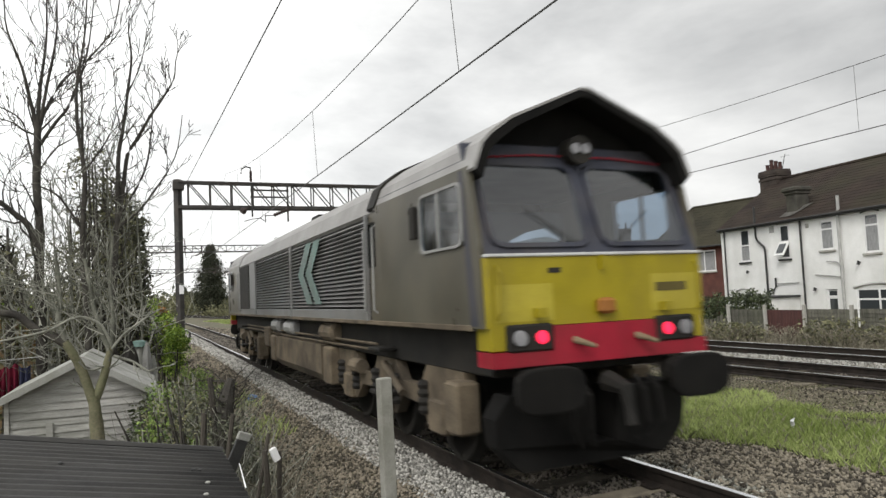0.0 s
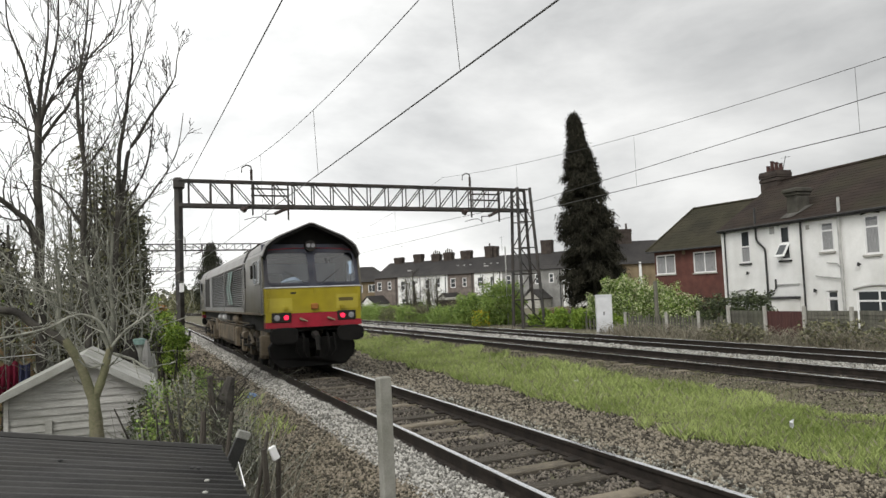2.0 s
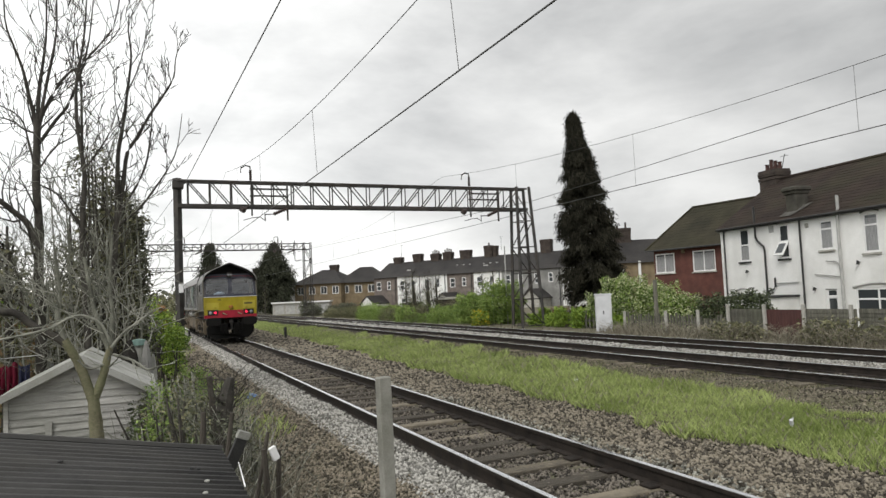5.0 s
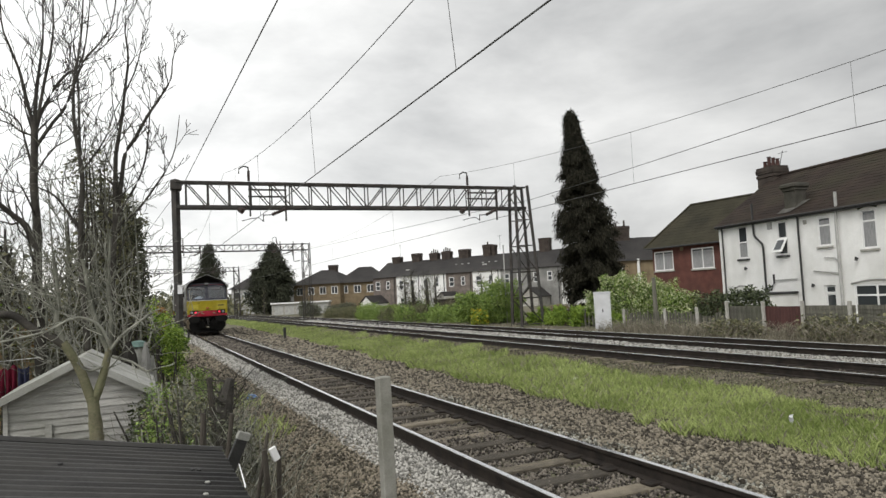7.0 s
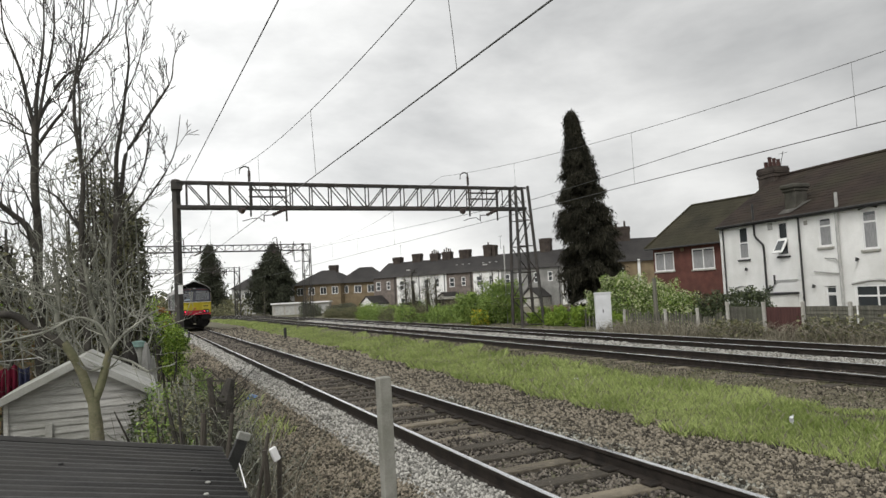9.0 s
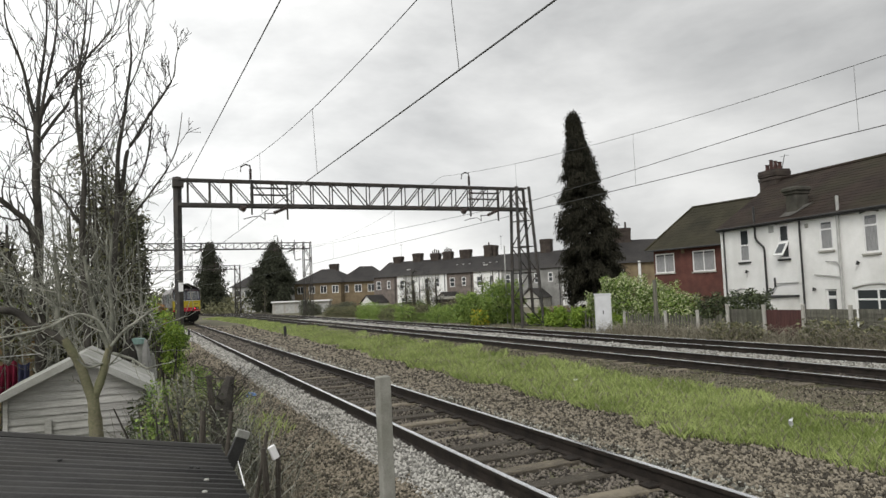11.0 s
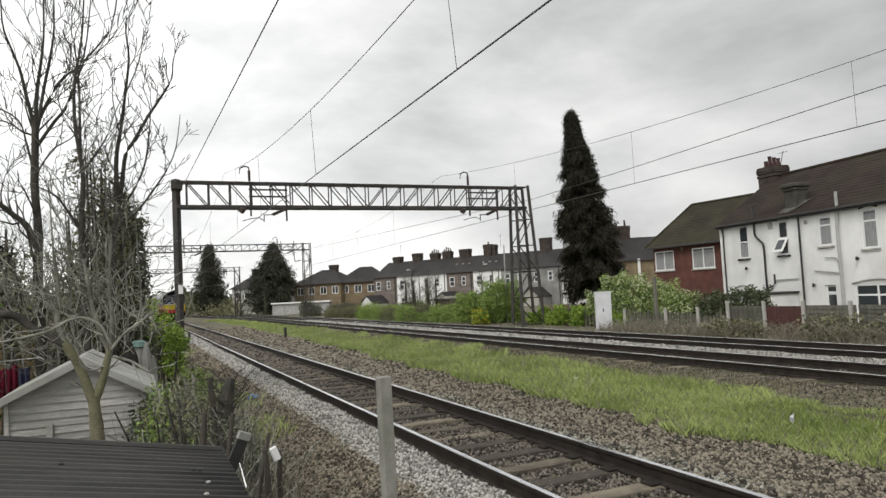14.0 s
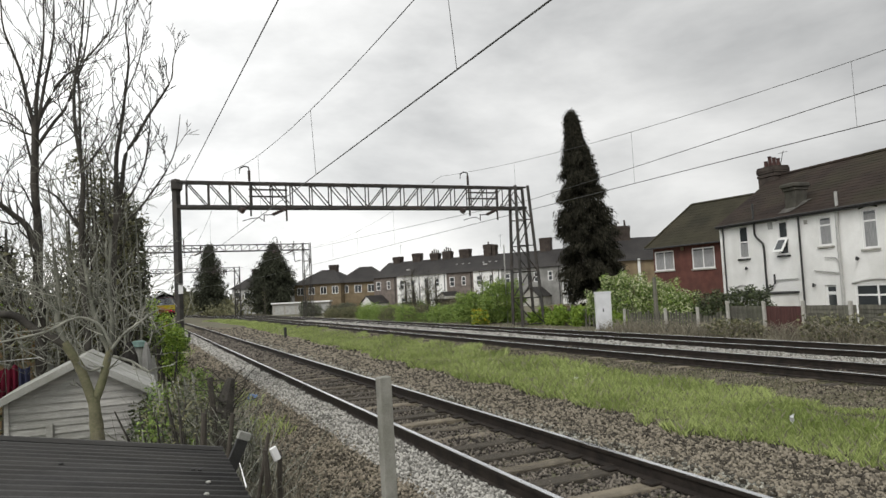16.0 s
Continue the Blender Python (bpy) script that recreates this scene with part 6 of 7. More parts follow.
def branch(th, y, way, r0, r1, material, twigs, tw_len, lean=0.0, name="limb", label="", n=7, tw_mat=None, depth=2):
    """A limb through (x, z) points near the depth y, leaning along the line as it goes, with its twigs."""
    m = len(way) - 1
    pts = [Vector((x, y + lean * k / m, z)) for k, (x, z) in enumerate(way)]
    rad = [r0 + (r1 - r0) * k / m for k in range(m + 1)]
    # rounder bends with a little unevenness
    fine, fr = [], []
    for k in range(m):
        p0, p1, p2, p3 = pts[max(0, k - 1)], pts[k], pts[k + 1], pts[min(m, k + 2)]
        for q in range(3):
            t = q / 3
            fine.append(0.5 * (2 * p1 + (p2 - p0) * t + (2 * p0 - 5 * p1 + 4 * p2 - p3) * t * t + (3 * p1 - p0 - 3 * p2 + p3) * t ** 3))
            fr.append((rad[k] + (rad[k + 1] - rad[k]) * t) * float(rng.uniform(0.92, 1.1)))
    fine.append(pts[-1])
    fr.append(rad[-1])
    lb = part(name, Geo().tube(fine, fr, n, caps=False), material, th, label, smooth=True)
    if twigs:
        tw = Geo()
        for q in range(twigs):
            j = min(len(fine) - 2, int(float(rng.uniform(0.12, 1.0)) * (len(fine) - 1)))
            d = (fine[j + 1] - fine[j]).normalized()
            side = d.cross(Vector(rng.normal(size=3))).normalized()
            grow(tw, fine[j], d * 0.8 + side * 0.7, tw_len * float(rng.uniform(0.6, 1.3)), max(0.008, fr[j] * 0.36), depth, 0.6, 0.6, 0.4, 0.0045 if y < 12 else 0.0068, (1, 3), 0.62, 4)
        part("branchwork", tw, tw_mat or material, lb)["kind"] = "stuff"
    return lb


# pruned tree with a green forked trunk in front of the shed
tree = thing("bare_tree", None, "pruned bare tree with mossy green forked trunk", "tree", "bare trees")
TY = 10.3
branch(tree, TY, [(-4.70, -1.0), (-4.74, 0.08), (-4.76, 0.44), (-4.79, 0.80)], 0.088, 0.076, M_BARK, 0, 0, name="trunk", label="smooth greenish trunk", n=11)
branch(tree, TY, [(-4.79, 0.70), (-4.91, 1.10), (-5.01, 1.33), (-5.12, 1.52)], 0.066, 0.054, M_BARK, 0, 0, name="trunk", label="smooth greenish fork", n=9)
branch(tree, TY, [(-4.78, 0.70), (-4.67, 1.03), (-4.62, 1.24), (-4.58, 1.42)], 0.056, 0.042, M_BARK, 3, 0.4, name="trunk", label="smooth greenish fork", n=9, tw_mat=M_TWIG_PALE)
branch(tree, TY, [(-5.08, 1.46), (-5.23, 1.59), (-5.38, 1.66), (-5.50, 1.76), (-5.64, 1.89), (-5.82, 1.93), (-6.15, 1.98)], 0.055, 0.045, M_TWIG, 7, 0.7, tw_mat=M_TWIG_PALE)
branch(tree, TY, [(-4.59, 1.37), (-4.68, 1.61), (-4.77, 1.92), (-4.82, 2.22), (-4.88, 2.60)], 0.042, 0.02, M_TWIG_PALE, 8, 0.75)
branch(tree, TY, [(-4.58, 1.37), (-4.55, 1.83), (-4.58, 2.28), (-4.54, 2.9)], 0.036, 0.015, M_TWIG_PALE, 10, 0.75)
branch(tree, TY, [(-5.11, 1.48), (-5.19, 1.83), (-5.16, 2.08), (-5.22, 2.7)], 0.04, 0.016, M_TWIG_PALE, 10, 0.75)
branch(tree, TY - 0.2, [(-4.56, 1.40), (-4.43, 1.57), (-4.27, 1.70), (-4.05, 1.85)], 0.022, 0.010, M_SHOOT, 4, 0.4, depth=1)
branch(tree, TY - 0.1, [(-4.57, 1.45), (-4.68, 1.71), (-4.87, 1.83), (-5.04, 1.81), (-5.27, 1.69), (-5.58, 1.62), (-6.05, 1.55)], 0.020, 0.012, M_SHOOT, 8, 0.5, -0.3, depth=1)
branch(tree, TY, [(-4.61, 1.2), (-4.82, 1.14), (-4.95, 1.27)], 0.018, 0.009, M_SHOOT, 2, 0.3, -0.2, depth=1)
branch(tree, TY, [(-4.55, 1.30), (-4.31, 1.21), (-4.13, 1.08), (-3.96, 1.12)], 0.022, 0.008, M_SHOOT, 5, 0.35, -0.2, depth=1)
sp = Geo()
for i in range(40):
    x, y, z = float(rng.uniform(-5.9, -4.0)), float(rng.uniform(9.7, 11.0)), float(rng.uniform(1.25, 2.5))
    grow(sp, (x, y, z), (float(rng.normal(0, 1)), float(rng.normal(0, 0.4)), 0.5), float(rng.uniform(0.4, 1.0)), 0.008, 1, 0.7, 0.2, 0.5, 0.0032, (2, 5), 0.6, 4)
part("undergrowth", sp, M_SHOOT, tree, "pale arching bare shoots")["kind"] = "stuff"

# three upright bare trees beyond the shed
ta = thing("bare_tree", None, "tall bare tree with thick upright trunk beyond the shed", "tree", "bare trees")
branch(ta, 15.6, [(-5.98, -1.05), (-5.97, 0.6), (-5.99, 1.86), (-6.02, 2.52), (-5.99, 3.41), (-6.05, 4.41), (-6.03, 5.2), (-6.03, 5.8)], 0.105, 0.065, M_TWIG, 14, 1.3, name="trunk", n=9)
for way, r, lean, k in (([(-6.03, 5.55), (-6.14, 6.1), (-6.25, 6.66), (-6.4, 7.1), (-6.51, 7.54), (-6.52, 8.6)], 0.048, -0.5, 5),
                        ([(-6.02, 5.65), (-5.99, 6.33), (-5.91, 7.03), (-5.87, 7.61), (-5.88, 8.7)], 0.055, 0.2, 5),
                        ([(-5.98, 5.65), (-5.84, 6.46), (-5.72, 7.05), (-5.65, 7.63), (-5.66, 8.7)], 0.045, -0.3, 5),
                        ([(-5.98, 5.7), (-5.69, 6.41), (-5.46, 6.78), (-5.25, 7.0), (-5.12, 7.57), (-5.03, 8.6)], 0.042, 0.6, 8),
                        ([(-6.0, 5.2), (-5.7, 5.67), (-5.47, 5.97), (-5.29, 6.44), (-5.13, 6.87), (-4.9, 7.15), (-4.6, 7.63), (-4.46, 8.5)], 0.042, -0.6, 9)):
    branch(ta, 15.6, way, r * 0.8, 0.010, M_TWIG, k + 3, 0.95, lean)
for way, r, lean, k in (([(-6.05, 5.42), (-6.24, 5.47), (-6.43, 5.61), (-6.8, 5.7)], 0.022, -0.2, 5), ([(-6.06, 4.69), (-6.19, 5.3), (-6.33, 5.75), (-6.71, 6.0)], 0.022, 0.2, 6),
                        ([(-6.02, 3.20), (-6.18, 3.61), (-6.4, 3.83), (-6.63, 4.04), (-7.0, 4.3)], 0.075, -0.3, 6)):
    branch(ta, 15.6, way, r, r * 0.5, M_TWIG, k, 0.8, lean)
tb = thing("bare_tree", None, "slender bare tree with wavering trunk beyond the shed", "tree", "bare trees")
branch(tb, 15.2, [(-5.1, -1.05), (-5.13, 0.3), (-5.14, 1.38), (-5.21, 2.7), (-5.22, 3.58), (-5.17, 4.47), (-5.23, 5.03), (-5.3, 5.59), (-5.3, 6.38), (-5.21, 6.96), (-5.14, 7.54), (-5.09, 8.5)], 0.07, 0.012, M_TWIG, 16, 0.9, name="trunk", n=8)
branch(tb, 15.2, [(-5.21, 5.0), (-5.22, 5.82), (-5.23, 6.39), (-5.27, 6.95), (-5.32, 7.4), (-5.19, 7.9)], 0.028, 0.008, M_TWIG, 9, 0.6, 0.5)
branch(tb, 15.2, [(-5.17, 4.66), (-4.94, 4.98), (-4.73, 5.33), (-4.57, 5.8), (-4.44, 6.04)], 0.02, 0.007, M_TWIG, 7, 0.6, -0.4)
branch(tb, 15.2, [(-5.22, 3.48), (-5.47, 3.91), (-5.65, 4.15), (-5.9, 4.28)], 0.032, 0.012, M_TWIG, 6, 0.7, -0.3)
tc = thing("bare_tree", None, "many-stemmed bare tree with long ascending boughs beyond the shed", "tree", "bare trees")
branch(tc, 15.9, [(-4.74, -1.05), (-4.74, 0.2), (-4.72, 1.1), (-4.7, 2.48), (-4.63, 3.64), (-4.61, 4.47), (-4.58, 5.18), (-4.48, 5.78), (-4.39, 6.51), (-4.31, 7.24), (-4.36, 7.79), (-4.34, 8.15)], 0.075, 0.010, M_TWIG, 18, 0.75, name="trunk", n=8)
for way, r, lean, k in (([(-4.62, 3.6), (-4.49, 4.59), (-4.41, 5.18), (-4.21, 5.55), (-3.96, 6.05), (-3.69, 6.5), (-3.46, 6.95), (-3.41, 7.39), (-3.29, 7.85)], 0.05, 0.4, 14),
                        ([(-4.6, 3.85), (-4.23, 4.47), (-4.06, 4.89), (-3.98, 5.32), (-3.92, 6.05), (-4.03, 6.41)], 0.028, -0.4, 9),
                        ([(-4.63, 3.6), (-4.19, 3.99), (-3.85, 4.48), (-3.62, 4.85), (-3.42, 5.34), (-3.31, 6.1)], 0.028, 0.1, 9),
                        ([(-4.4, 6.45), (-4.18, 7.01), (-4.06, 7.51), (-4.0, 8.05)], 0.017, 0.3, 4), ([(-4.52, 5.6), (-4.63, 6.25), (-4.62, 6.75)], 0.014, -0.2, 4)):
    branch(tc, 15.9, way, r, 0.007, M_TWIG, k, 0.62, lean)

bush([(-4.95, 16.6, 1.6, 0.7, 0.4, 1.7), (-5.6, 16.6, 1.0, 0.7, 0.4, 1.2), (-4.6, 16.6, 2.6, 0.4, 0.4, 1.6)], 4200, 0.045, M_LEAF_OLIVE, "ragged olive ivy scrub behind the shed", stems=40, name="ivy_scrub", group="ivy")
bush([(-6.7, 18.3, 1.45, 0.8, 0.5, 0.45), (-7.6, 18.4, 1.3, 0.6, 0.5, 0.5)], 1700, 0.06, M_RUSSET, "rusty brown garden shrub beyond the larch panel", stems=30, group="green bushes", stem_mat=M_SHOOT)
scrub_tw = thing("garden_briar", None, "tangle of pale bare briar stems beside the shed roof", "scrub", "scrub trees")
bg = Geo()
for i in range(46):
    x = float(rng.uniform(-6.7, -4.4))
    grow(bg, (x, float(rng.uniform(15.0, 16.2)), float(rng.uniform(0.3, 1.9))), (float(rng.normal(0, 0.7)), float(rng.normal(0, 0.3)), 0.8), float(rng.uniform(0.7, 1.5)), 0.013, 2, 0.6, 0.3, 0.5, 0.006, (1, 4), 0.6, 4)
for i in range(8):
    x = -6.6 + i * 0.3
    bg.tube([(x, 15.6, land(x, 15.6)), (x + 0.05, 15.6, 0.6), (x - 0.04, 15.6, 2.0)], [0.02, 0.018, 0.01], 5, caps=False)
part("stemwork", bg, M_SHOOT, scrub_tw)["kind"] = "stuff"
thicket = thing("bare_thicket", None, "tangle of pale grey twigs crossing behind the pruned tree", "scrub", "scrub trees")
tg = Geo()
for i in range(52):
    x, y, z = float(rng.uniform(-5.9, -4.2)), float(rng.uniform(14.6, 17.2)), float(rng.uniform(1.6, 5.0))
    grow(tg, (x, y, z), (float(rng.normal(0, 0.6)), float(rng.normal(0, 0.3)), 0.9), float(rng.uniform(0.6, 1.4)), 0.012, 2, 0.65, 0.25, 0.6, 0.0055, (1, 4), 0.62, 4)
for i in range(7):
    x = -5.8 + i * 0.26
    tg.tube([(x, 16.0, land(x, 16.0)), (x + 0.07, 16.0, 2.0), (x - 0.05, 16.0, 4.6)], [0.028, 0.022, 0.010], 5, caps=False)
part("stemwork", tg, M_TWIG_PALE, thicket)["kind"] = "stuff"
# denser trees behind
def back_tree(x, y, h, r, label, twigs, ivy, seed_up=0.5):
    th = thing("scrub_tree", None, label, "tree", "scrub trees")
    g = Geo()
    z0 = land(x, y)
    g.tube([(x, y, z0), (x + 0.05, y, z0 + h * 0.5), (x, y, z0 + h)], [0.13, 0.09, 0.02], 7)
    part("trunk", g, M_TWIG, th)
    tw = Geo()
    for i in range(twigs):
        z = z0 + h * float(rng.uniform(0.15, 0.92))
        a = float(rng.uniform(0, 6.283))
        grow(tw, (x, y, z), (math.cos(a), math.sin(a), 0.7), r * float(rng.uniform(0.7, 1.2)) * (1.15 - 0.6 * (z - z0) / h), 0.014, 2, 0.6, seed_up, 0.35, 0.005, (2, 5), 0.62, 4)
    part("branchwork", tw, M_TWIG_PALE if twigs % 4 else M_TWIG, th)["kind"] = "stuff"
    if ivy:
        pts = blob_points([(x, y, z0 + h * k, r * 0.75 * (1.1 - 0.5 * k), r * 0.6, h * 0.14) for k in (0.2, 0.35, 0.5, 0.65, 0.8)], ivy, 0.9)
        part("foliage", leaf_mesh("foliage", pts, 0.07), M_LEAF_OLIVE, th, "sparse olive young leaves")
    return th


bush([(-5.15, 17.0, 5.0, 0.55, 0.5, 0.55), (-4.85, 17.0, 4.3, 0.6, 0.5, 0.6)], 600, 0.05, M_LEAF_OLIVE, "young olive foliage high in the scrub", stems=20, name="ivy_scrub", group="ivy")
back_tree(-4.95, 17.5, 6.1, 1.25, "twiggy scrub tree with young olive leaves behind the shed", 30, 3400)
back_tree(-4.65, 19.5, 6.3, 1.2, "twiggy scrub tree with young olive leaves beyond the shed", 34, 3000)
back_tree(-6.6, 16.0, 4.6, 1.3, "low twiggy scrub tree by the washing line", 26, 900)
back_tree(-5.9, 21.0, 5.4, 1.5, "tangled bare scrub tree with ivy", 30, 1200)
back_tree(-8.2, 14.5, 4.2, 1.4, "low bare scrub tree in the garden", 24, 500)
# ivy-clad column and dark conifers to the side
bush([(-4.35, 19.0, 3.0, 0.42, 0.5, 1.3), (-4.4, 19.0, 1.4, 0.5, 0.5, 1.5), (-4.32, 19.0, 4.0, 0.22, 0.3, 0.6)], 3600, 0.06, M_IVY_GREY, "ivy-clad column of a dead tree", name="ivy_column", group="ivy")
bush([(-8.3, 25.0, 2.5, 0.75, 0.8, 1.9), (-8.3, 25.0, 0.9, 1.0, 1.0, 1.6)], 5200, 0.11, M_CONIFER, "dark dense garden conifer", name="garden_conifer", group="conifers")
bush([(-10.5, 30.0, 2.2, 2.0, 1.5, 2.6), (-7.5, 33.0, 1.2, 2.2, 1.5, 2.0)], 5000, 0.14, M_LEAF_OLIVE, "dull olive hedge beyond the gardens", name="hedge")
bush([(-6.3, 27, 0.8, 1.2, 1.2, 1.7), (-4.9, 30, 0.9, 1.0, 1.2, 1.6)], 3600, 0.12, M_LEAF_OLIVE, "olive scrub beside the line", name="scrub")
# fresh green bush at the mast, with a russet top
bush([(-3.6, 22.0, 1.3, 0.42, 0.6, 0.5), (-3.3, 21.5, 0.95, 0.30, 0.6, 0.42), (-3.95, 22.5, 1.45, 0.35, 0.6, 0.8), (-4.2, 22.3, 1.0, 0.3, 0.5, 0.7), (-3.35, 22.0, 0.3, 0.35, 0.6, 0.5)], 7000, 0.042, M_LEAF, "fresh bright green bush beside the mast", group="green bushes")
bush([(-3.0, 30.0, 0.5, 0.6, 0.8, 0.6), (-3.9, 29, 0.5, 0.8, 0.8, 0.8)], 4000, 0.08, M_LEAF_MID, "green bush hiding the foot of the mast", group="green bushes")
bush([(-3.72, 26.0, 1.5, 0.4, 0.5, 0.45)], 1500, 0.08, M_TAN_LEAF, "russet-leaved shrub above the green bush", group="green bushes")
bush([(-3.25, 14.5, -0.1, 0.6, 1.2, 0.5), (-3.05, 17.5, 0.0, 0.45, 1.0, 0.5)], 4500, 0.032, M_LEAF_MID, "low weedy green growth on the bank", stems=30, group="bank growth", stem_mat=M_DRY)
# yellow-leaved bush beyond the shed
bush([(-8.0, 19.0, 1.5, 1.6, 0.8, 0.8)], 1800, 0.07, M_LEAF, "yellow-green shrub beyond the washing", group="green bushes")


def scrub(name, n, xr, yr, hr, lean, r, material, label, cat="scrub"):
    """Dry stems standing in a tangle."""
    g = Geo()
    for i in range(n):
        x, y = float(rng.uniform(*xr)), float(rng.uniform(*yr))
        z = land(x, y) - 0.02
        h = float(rng.uniform(*hr))
        a = rng.normal(0, lean, 2) * h
        b = a + rng.normal(0, lean, 2) * h * 0.6
        g.tube([(x, y, z), (x + a[0] * 0.5, y + a[1] * 0.5, z + h * 0.6), (x + b[0], y + b[1], z + h)], [r, r * 0.7, r * 0.3], 3, caps=False)
    return stuff(name, g.mesh(name), material, label, cat)


scrub("bramble_scrub", 480, (-4.25, -2.9), (6.6, 12.5), (0.4, 1.4), 0.42, 0.007, M_TWIG_PALE, "tangle of grey bare bramble and briar stems", "scrub")
scrub("briar_stems", 280, (-4.15, -3.15), (7.0, 12.0), (0.5, 1.35), 0.3, 0.009, M_SHOOT, "pale grey bare briar stems beside the shed", "scrub")
scrub("wiry_stems", 170, (-3.5, -2.75), (4.7, 6.9), (0.2, 0.75), 0.55, 0.0045, M_SHOOT, "thin pale wiry stems beside the lean-to corner", "dry stems")
scrub("dry_stems", 700, (-3.9, -2.6), (6.3, 15.0), (0.25, 1.0), 0.4, 0.006, M_DRY, "pale dry weed stems on the bank", "dry stems")
scrub("dry_grass_bank", 1500, (-3.7, -2.5), (6.5, 26.0), (0.08, 0.4), 0.55, 0.004, M_DRY, "dry yellow grass stems at the ballast edge", "dry stems")
scrub("fence_brambles", 2200, (16.7, 17.85), (11.0, 29.0), (0.12, 0.7), 0.6, 0.011, M_DRY, "dry bramble tangle along the garden fence", "dry stems")
bush([(16.9, 13.0, 0.15, 0.5, 1.8, 0.5), (17.2, 16.5, 0.1, 0.4, 1.5, 0.5), (17.0, 20.5, 0.0, 0.4, 1.6, 0.42)], 2600, 0.07, M_LEAF_OLIVE, "brown-green bramble patch against the garden fence", stems=60, group="bank growth", stem_mat=M_DRY)
bush([(-3.5, 8.6, 0.05, 0.55, 0.9, 0.75), (-3.9, 10.0, 0.1, 0.45, 0.8, 0.8), (-3.1, 10.2, -0.2, 0.45, 0.9, 0.6)], 7500, 0.024, M_IVY_GREY, "straggling bramble bush with sparse leaves", stems=60, group="bank growth")
bush([(-3.75, 8.0, 0.55, 0.22, 0.3, 0.45), (-4.05, 9.0, 0.4, 0.3, 0.3, 0.5), (-3.95, 9.2, -0.1, 0.4, 0.3, 0.5)], 1300, 0.022, M_LEAF_OLIVE, "olive shrub shoots by the shed corner", stems=24, group="bank growth")
bush([(-4.0, 9.4, 0.62, 0.20, 0.35, 0.42), (-4.1, 9.0, 0.15, 0.28, 0.4, 0.5), (-3.75, 8.8, 0.0, 0.3, 0.4, 0.45)], 2600, 0.026, M_LEAF_MID, "green ivy shoots climbing beside the shed corner", stems=30, group="bank growth", stem_mat=M_SHOOT)
bush([(-3.3, 11.5, 0.0, 0.35, 1.0, 0.55), (-3.55, 12.8, 0.2, 0.3, 0.9, 0.6), (-3.0, 9.2, -0.2, 0.4, 0.8, 0.5)], 2600, 0.028, M_LEAF_OLIVE, "dull grey-green bramble thicket on the bank", stems=120, group="bank growth", stem_mat=M_SHOOT)
bush([(-4.12, 10.9, 0.1, 0.30, 0.4, 0.55), (-3.85, 11.2, -0.1, 0.35, 0.5, 0.5)], 2600, 0.034, M_LEAF_DARK, "dark ivy low against the shed corner", stems=20, group="bank growth")
stump = thing("dead_stump", None, "tall ragged dead stump among brambles", "stump")
part("stump_body", Geo().tube([(-3.28, 9.0, -0.7), (-3.3, 9.0, 0.2), (-3.27, 9.0, 0.75), (-3.2, 9.0, 1.0)], [0.09, 0.085, 0.10, 0.05], 8), M_TWIG, stump)
sg = Geo()
for i in range(26):
    grow(sg, (-3.27, 9.0, float(rng.uniform(0.4, 1.0))), (float(rng.normal()), float(rng.normal()), 0.6), 0.35, 0.012, 1, 0.6, 0.2, 0.4, 0.004, (2, 4), 0.6, 4)
part("branchwork", sg, M_TWIG, stump)["kind"] = "stuff"


# tall ragged conifer in the gardens
def conifer(x, y, h, rad, label, n, size, lean=0.0, droop=0.5, ragged=0.18, nb=420, slim=0.22, loose=0.13, frond=None):
    th = thing("tall_conifer", None, label, "tree", "conifers")
    z0 = land(x, y)
    part("trunk", Geo().tube([(x, y, z0), (x, y, z0 + h * 0.5), (x + lean, y, z0 + h * 0.97)], [0.3, 0.2, 0.03], 8), M_TWIG, th)
    k = rng.random(n) ** 0.85
    # boughs: clumps that hang outward and down
    bk = rng.random(nb) ** 0.9
    ba = rng.uniform(0, 6.283, nb)
    pick = rng.integers(0, nb, n)
    prof = rad * np.interp(bk, [0, 0.08, 0.25, 0.6, 0.85, 1.0], [0.72, 0.95, 1.0, 0.72, 0.30, 0.03])
    br = prof * rng.uniform(0.96 - ragged, 0.96 + ragged, nb)
    t = rng.random(n) ** 0.55
    rr = br[pick] * t
    jit = rng.normal(0, loose, (n, 3))
    px = x + lean * bk[pick] + np.cos(ba[pick]) * rr + jit[:, 0]
    py = y + np.sin(ba[pick]) * rr + jit[:, 1]
    pz = z0 + 0.3 + bk[pick] * (h - 0.3) + 0.35 * t - droop * t ** 2 + jit[:, 2]
    a = np.stack([np.cos(ba[pick]) * 0.5, np.sin(ba[pick]) * 0.5, -1.0 * np.ones(n)], 1) + rng.normal(0, 0.45, (n, 3))
    a /= np.linalg.norm(a, axis=1, keepdims=True)
    b = np.cross(a, rng.normal(size=(n, 3)))
    b /= np.linalg.norm(b, axis=1, keepdims=True)
    s = size * rng.uniform(0.5, 1.4, (n, 1))
    p = np.stack([px, py, pz], 1)
    v = np.stack([p, p + a * s * 0.5 + b * s * slim, p + a * s * 1.4, p + a * s * 0.5 - b * s * slim], 1).reshape(-1, 3)
    part("crown", fast_mesh("crown", v, np.arange(n * 4).reshape(n, 4)), frond or M_CONIFER, th, "dark drooping fronds")
    return th


